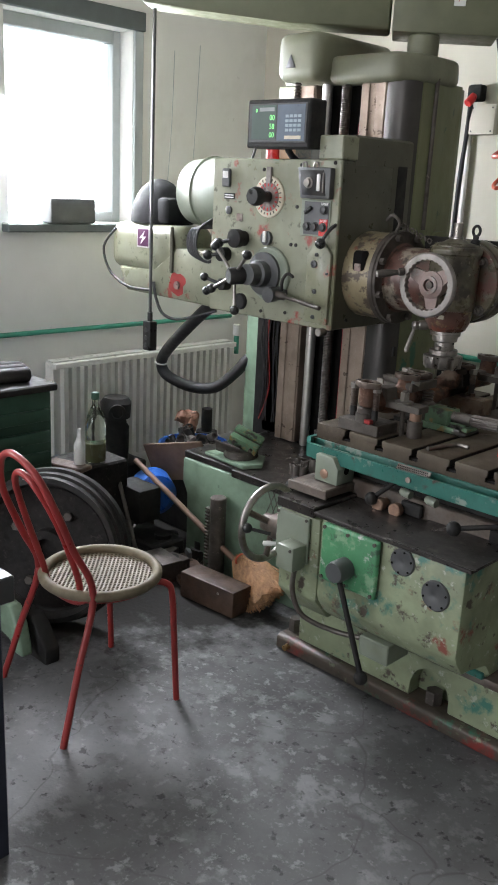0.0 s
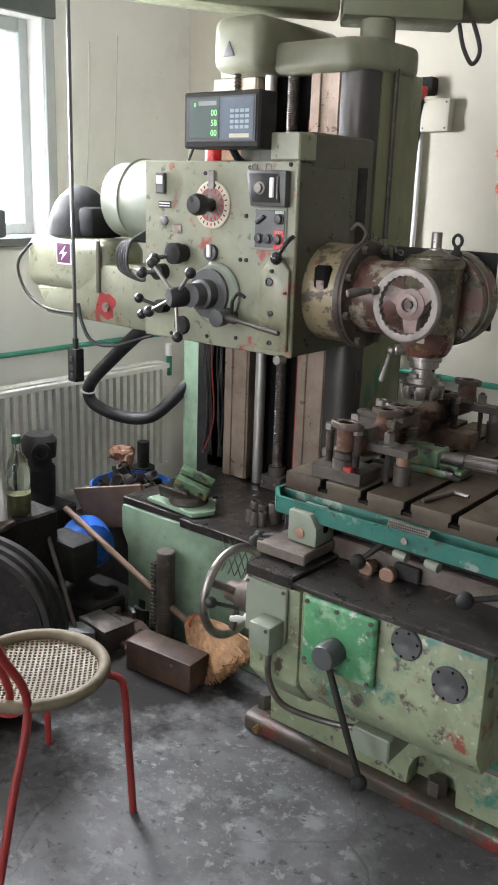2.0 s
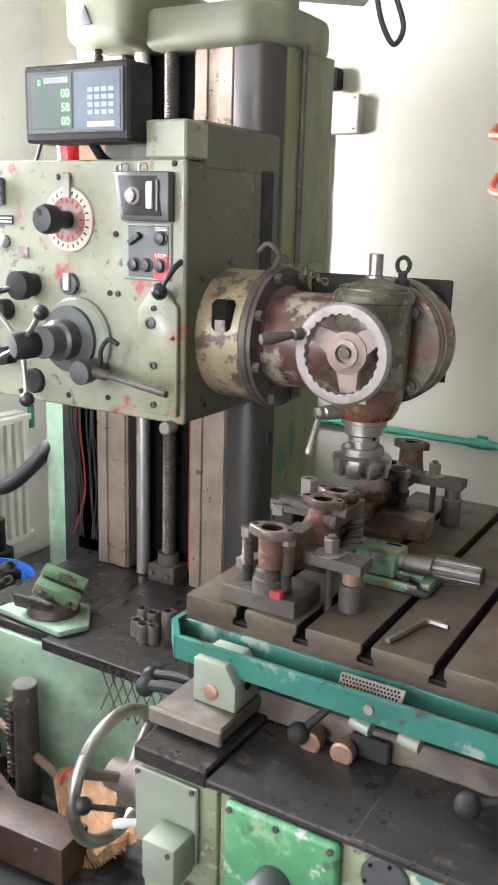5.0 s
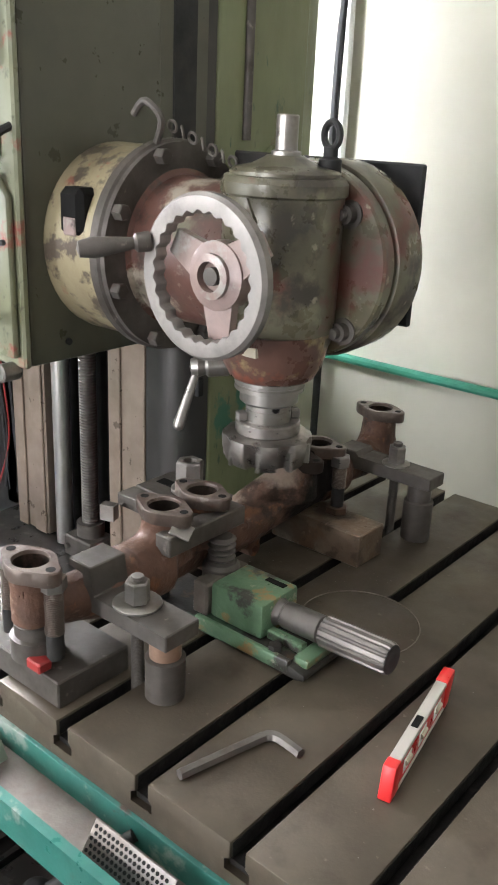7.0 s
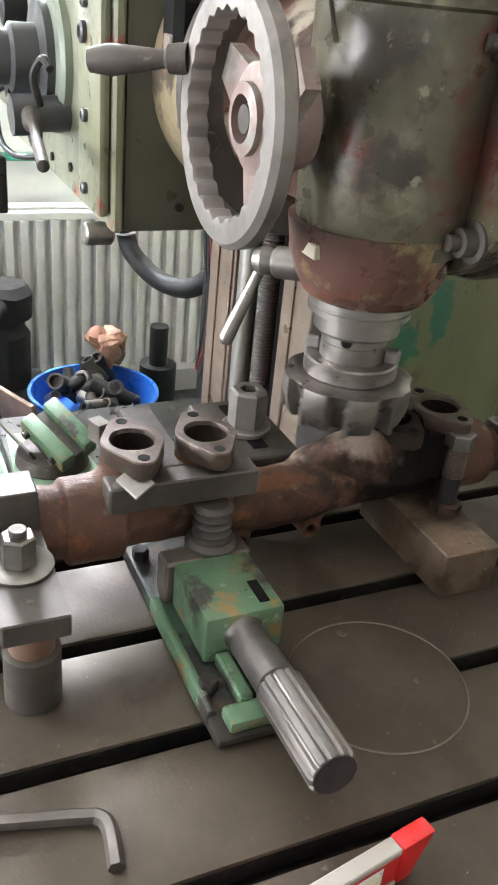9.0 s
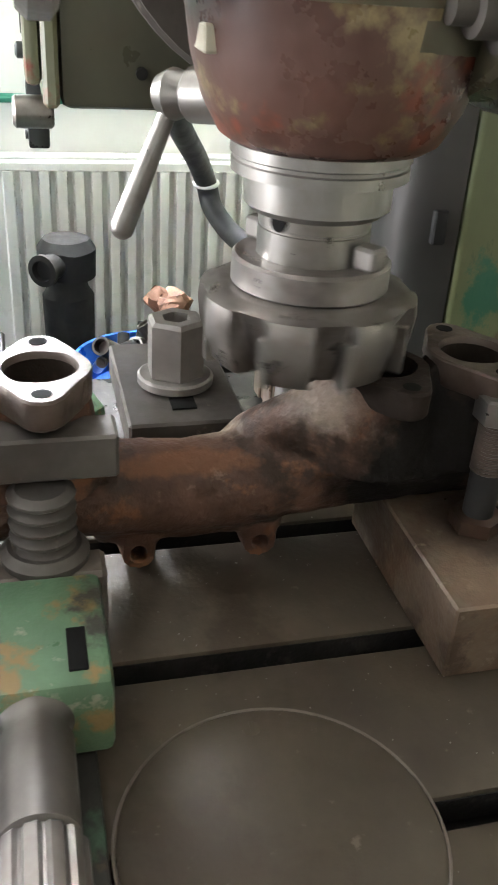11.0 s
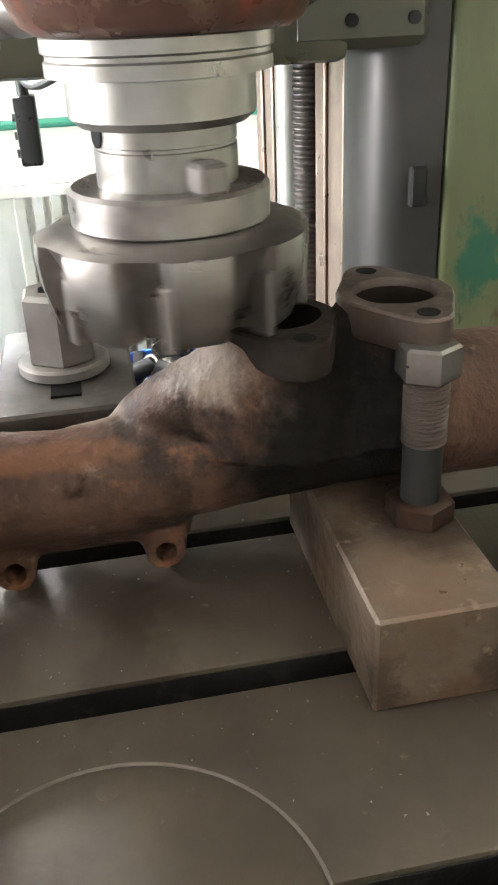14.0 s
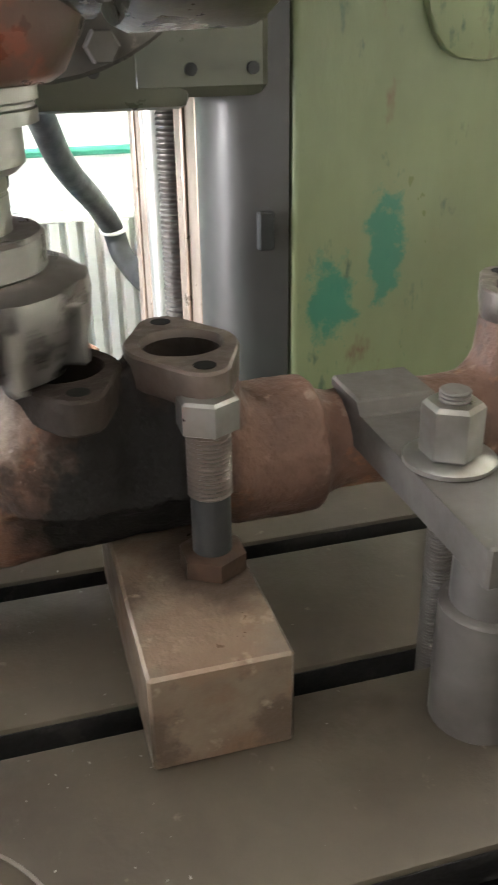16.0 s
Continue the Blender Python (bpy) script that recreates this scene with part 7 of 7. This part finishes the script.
part("body", lathe(B(), (-2.97, 2.13, 0.46), (-2.97, 2.13, 1), [(0.04, 0), (0.045, 0.01), (0.045, 0.10), (0.042, 0.11), (0.045, 0.12), (0.045, 0.17), (0.03, 0.22), (0.014, 0.25), (0.014, 0.275)], 28), M_BOTTLE, bt)
part("oil", lathe(B(), (-2.97, 2.13, 0.464), (-2.97, 2.13, 1), [(0.041, 0), (0.0425, 0.07), (0.0425, 0.08), (0, 0.08)], 28), mat("oil", (0.14, 0.135, 0.07), 0.2, bump=0), bt)
part("cap", cyl(B(), (-2.97, 2.13, 0.735), (-2.97, 2.13, 0.765), 0.017, n=18, bev=0.002), M_DGREEN, bt)
vl = thing("pipe_valve", (-3.45, 2.60, 0.26), "dark dusty pipe valve standing by the radiator", "valve")
for name_, h0_, prof_ in (("body", 0.26, [(0.068, 0), (0.07, 0.17), (0.055, 0.19), (0.05, 0.2245)]), ("bonnet", 0.485, [(0.074, 0), (0.078, 0.075), (0.06, 0.10), (0, 0.105)])):
    g = lathe(B(), (-3.45, 2.60, h0_), (-3.45, 2.60, 1), prof_, 28)
    for v in g.verts:
        v.co += 0.005 * noise.noise_vector(v.co * 20.0)
    part(name_, g, M_BLACKMETAL, vl)
part("side_port", lathe(B(), (-3.40, 2.57, 0.53), (-3.33, 2.52, 0.53), [(0.034, 0), (0.034, 0.05), (0.042, 0.052), (0.042, 0.066), (0.028, 0.068), (0.026, 0.05), (0, 0.05)], 20), M_BLACKMETAL, vl)
solo("valve_crate", box(B(), -3.56, -3.34, 2.48, 2.72, 0.0, 0.258, 0.01), M_BLACKMETAL, "dark crate under the pipe valve", "crate", at=(-3.45, 2.6, 0))
g = lathe(B(), (-2.93, 2.02, 0.46), (-2.93, 2.02, 1), [(0.022, 0), (0.024, 0.01), (0.024, 0.10), (0.012, 0.13), (0.008, 0.17), (0, 0.175)], 18)
g2 = solo("spray_bottle", g, M_WHITE, "small white bottle with a red nozzle", "bottle", at=(-2.93, 2.02, 0.46))
solo("bench_board", box(B(), -3.05, -2.86, 1.96, 2.04, 0.46, 0.48, 0.004, m=Matrix.Translation((-2.9, 1.98, 0)) @ pose(0, 0, 0, 0, 0, 18) @ Matrix.Translation((2.9, -1.98, 0))), M_WOOD, "dark board under tools beside the bottle", "board", at=(-2.9, 1.98, 0.46))
g = cyl(B(), (-3.2, 3.0, 0.0), (-3.2, 3.0, 0.40), 0.055, n=20)
cyl(g, (-3.2, 3.0, 0.40), (-3.2, 3.0, 0.52), 0.028, n=16)
solo("post_fitting", g, M_BLACKMETAL, "dark steel post fitting by the radiator", "fitting", at=(-3.2, 3.0, 0))
solo("ring_washer", torus(B(), (-2.64, 2.14, 0.01), (0, 0, 1), 0.052, 0.012, 32, 10), M_ALU, "pale metal ring lying on the floor", "ring", at=(-2.64, 2.14, 0))
solo("thin_rod", cyl(B(), (-2.64, 2.14, 0.004), (-2.96, 2.23, 0.42), 0.009), M_DARKSTEEL, "thin dark rod leaning in the clutter", "rod", at=(-2.64, 2.14, 0))

# ---- chair ----
ch = thing("chair", (-2.08, 1.50, 0), "red tubular steel chair with a cream perforated round seat", "chair")
SC = Vector((-2.065, 1.50, 0.445))
R = 0.19
g = torus(B(), SC, (0, 0, 1), R - 0.012, 0.0165, 56, 12)
seat_rim = part("seat_rim", g, M_CANE, ch, "worn cream plastic rim")
# perforated seat: a lattice of slats in three directions, dished towards the middle
g = B()


def dish(x, y):
    return SC.z - 0.002 - 0.018 * (1 - (x * x + y * y) / R ** 2)


CELL, made = 0.0128, {}


def seat_vert(u, w_, dz):
    x_, y_ = (u + w_) * 0.7071, (w_ - u) * 0.7071
    key = (round(u, 5), round(w_, 5), dz)
    if key not in made:
        made[key] = g.verts.new((SC.x + x_, SC.y + y_, dish(x_, y_) + dz))
    return made[key]


RING8 = [(-1, -1), (0, -1), (1, -1), (1, 0), (1, 1), (0, 1), (-1, 1), (-1, 0)]
for iu in range(-15, 16):
    for iw in range(-15, 16):
        u, w_ = iu * CELL, iw * CELL
        if math.hypot(u, w_) > R - 0.012:
            continue
        h_ = CELL / 2
        outer = [seat_vert(u + p * h_, w_ + q * h_, 0.0) for p, q in RING8]
        hole = [(0.56 * p * h_, 0.56 * q * h_) if p and q else (0.66 * p * h_, 0.66 * q * h_) for p, q in RING8]
        inner = [seat_vert(u + p, w_ + q, 0.0) for p, q in hole]
        low = [seat_vert(u + p, w_ + q, -0.004) for p, q in hole]
        for k in range(8):
            n_ = (k + 1) % 8
            g.faces.new((outer[k], outer[n_], inner[n_], inner[k]))
            g.faces.new((inner[k], inner[n_], low[n_], low[k]))
part("seat", g, M_CANE, ch, "cream perforated cane-pattern seat")
g = torus(B(), SC - Vector((0, 0, 0.022)), (0, 0, 1), R - 0.03, 0.009, 40, 10)
part("seat_ring", g, M_RED, ch)
legs = ((-1.909, 1.25), (-1.885, 1.673), (-2.297, 1.715), (-2.37, 1.32))
for lx, ly in legs[1:3]:
    u = (Vector((lx, ly, 0)) - Vector((SC.x, SC.y, 0))).normalized()
    a = SC + u * (R - 0.03) + Vector((0, 0, -0.022))
    b = SC + u * (R + 0.02) + Vector((0, 0, -0.03))
    c = SC + u * (R + 0.038) + Vector((0, 0, -0.07))
    part("leg", tube(B(), [a, b, c, (c.x * 0.5 + lx * 0.5, c.y * 0.5 + ly * 0.5, 0.2), (lx, ly, 0.0)], 0.0105, 12), M_RED, ch)
# back: two hoops that run down into the rear legs
f1, f2 = Vector((-1.909, 1.25, 0)), Vector((-2.37, 1.32, 0))
j1, j2 = Vector((-1.93, 1.375, 0.455)), Vector((-2.20, 1.36, 0.455))
t1, t2, tt = Vector((-1.945, 1.26, 0.74)), Vector((-2.20, 1.245, 0.74)), Vector((-2.08, 1.21, 0.885))
part("back_hoop", tube(B(), [f1, f1.lerp(j1, 0.5), j1, j1.lerp(t1, 0.55), t1, Vector((-1.99, 1.225, 0.845)), tt, Vector((-2.16, 1.22, 0.845)), t2, j2.lerp(t2, 0.5), j2, j2.lerp(f2, 0.5), f2], 0.011, 12), M_RED, ch, "red tube hoop running into the rear legs")
part("inner_hoop", tube(B(), [SC + Vector((0.07, -0.155, -0.02)), Vector((-1.985, 1.365, 0.47)), Vector((-1.985, 1.30, 0.66)), Vector((-2.02, 1.25, 0.785)), Vector((-2.08, 1.235, 0.825)), Vector((-2.13, 1.245, 0.785)), Vector((-2.155, 1.29, 0.66)), Vector((-2.15, 1.35, 0.47)), SC + Vector((-0.07, -0.155, -0.02))], 0.0102, 12), M_RED, ch)
part("brace", tube(B(), [j1, SC + Vector((0.08, -0.15, -0.025)), SC + Vector((-0.08, -0.15, -0.025)), j2], 0.0105, 10), M_RED, ch)

# ---- workbench at the edge ----
wk = thing("workbench", (-2.0, 0.9, 0), "dark blue steel workbench with a worn grey top", "workbench")
part("bench_top", box(B(), -2.9, -1.612, 0.30, 0.935, 0.70, 0.765, 0.004), M_GREY, wk)
for lx, ly in ((-1.683, 0.86), (-2.83, 0.86), (-1.683, 0.36), (-2.83, 0.36)):
    part("leg", box(B(), lx - 0.05, lx + 0.05, ly - 0.05, ly + 0.05, 0.0, 0.699, 0.004), M_LEGBLUE, wk)

# ---- walls: boxes, cables, hose ----
jb = thing("wall_box", (-2.2, YW, 1.86), "cream electrical junction box on the wall", "box")
part("body", box(B(), -2.377, -2.242, YW - 0.05, YW - 0.001, 1.925, 2.06, 0.006, 2), M_WALLN, jb)
for sx in (-2.362, -2.257):
    for sz in (1.94, 2.045):
        part("screw", cyl(B(), (sx, YW - 0.049, sz), (sx, YW - 0.053, sz), 0.004, n=8), M_GREY, jb)
so = thing("wall_socket", (-2.33, YW, 2.03), "red and black three-phase socket on a sooty wall patch", "socket")
part("body", box(B(), -2.40, -2.325, YW - 0.06, YW - 0.001, 2.075, 2.15, 0.012, 2), M_BLACKMETAL, so)
part("plug", cyl(B(), (-2.362, YW - 0.05, 2.10), (-2.372, YW - 0.09, 2.06), 0.02, n=16, bev=0.004), M_REDP, so)
g = tube(B(), [(-2.375, YW - 0.055, 2.06), (-2.395, YW - 0.03, 1.9), (-2.41, YW - 0.025, 1.7), (-2.41, YW - 0.025, 1.3), (-2.40, YW - 0.03, 0.7), (-2.40, YW - 0.04, 0.02)], 0.012, 10)
solo("wall_cable", g, M_RUBBER, "black cable running down the wall", "cable", at=(-2.34, YW, 0), kind="structure")
g = tube(B(), [(-2.385, YW - 0.02, 2.0), (-2.38, YW - 0.02, 1.6), (-2.375, YW - 0.02, 1.2), (-2.30, YW - 0.02, 1.05)], 0.012, 10)
solo("wall_conduit", g, M_WHITE, "white plastic conduit on the wall", "conduit", at=(-2.3, YW, 1), kind="structure")
HCX, HCY = -1.21, 2.25
pts_ = []
for i in range(96):
    a = i * 0.44
    r_ = 0.075 - 0.02 * i / 96
    pts_.append((HCX + r_ * math.cos(a) + 0.012 * math.sin(i * 0.13), HCY + r_ * math.sin(a) + 0.02 * math.sin(i * 0.2), 2.22 - 0.0056 * i + 0.03 * math.sin(a + 1.0)))
g = tube(B(), pts_, 0.0058, 8, 2)
merge(g, tube(B(), [(HCX + 0.06, HCY, 3.09), (HCX + 0.07, HCY, 2.7), pts_[0]], 0.0058, 8, 3))
solo("air_hose", g, M_ORANGE, "orange coiled air hose hanging from the ceiling", "hose", at=(HCX, HCY, 2.3))
g = B()
tube(g, [(XW + 0.02, 3.22, 2.3), (XW + 0.03, 3.20, 1.9), (XW + 0.03, 3.16, 1.4)], 0.002, 6)
tube(g, [(XW + 0.02, 3.40, 2.35), (XW + 0.03, 3.37, 1.9), (XW + 0.03, 3.33, 1.35)], 0.002, 6)
solo("wall_wire", g, M_JAMB, "thin wires hanging down the wall", "wire", at=(XW, 3.3, 1.3), kind="structure")
# hanging control
pn = thing("pendant_control", (-3.115, 2.54, 0.88), "black pendant control hanging on its cable from the arm", "control")
part("housing", box(B(), -3.142, -3.088, 2.518, 2.562, 0.885, 1.02, 0.006, 2), M_BLACK, pn)
part("cable", tube(B(), [(-3.115, 2.54, 1.02), (-3.116, 2.54, 1.4), (-3.115, 2.54, 2.335)], 0.0075, 8, 2), M_GREY, pn)
part("gland", cyl(B(), (-3.115, 2.54, 1.02), (-3.115, 2.54, 1.06), 0.012, n=14), M_BLACK, pn)
for k in range(3):
    part("button", cyl(B(), (-3.115, 2.519, 0.91 + 0.035 * k), (-3.115, 2.512, 0.91 + 0.035 * k), 0.01, n=14), M_GREY, pn)


def motions():
    """The cutter turns two rounds a second, clockwise from above."""
    base_pose = Vector(CO) - ORIGIN[mill.name]
    rows = []
    for i in range(0, 481, 2):
        t = i / 30.0
        rows.append((t, pose(*base_pose, 0, 0, 27.0 - 725.5 * (t - 12.5))))
    walk(cutter, rows)


motions()
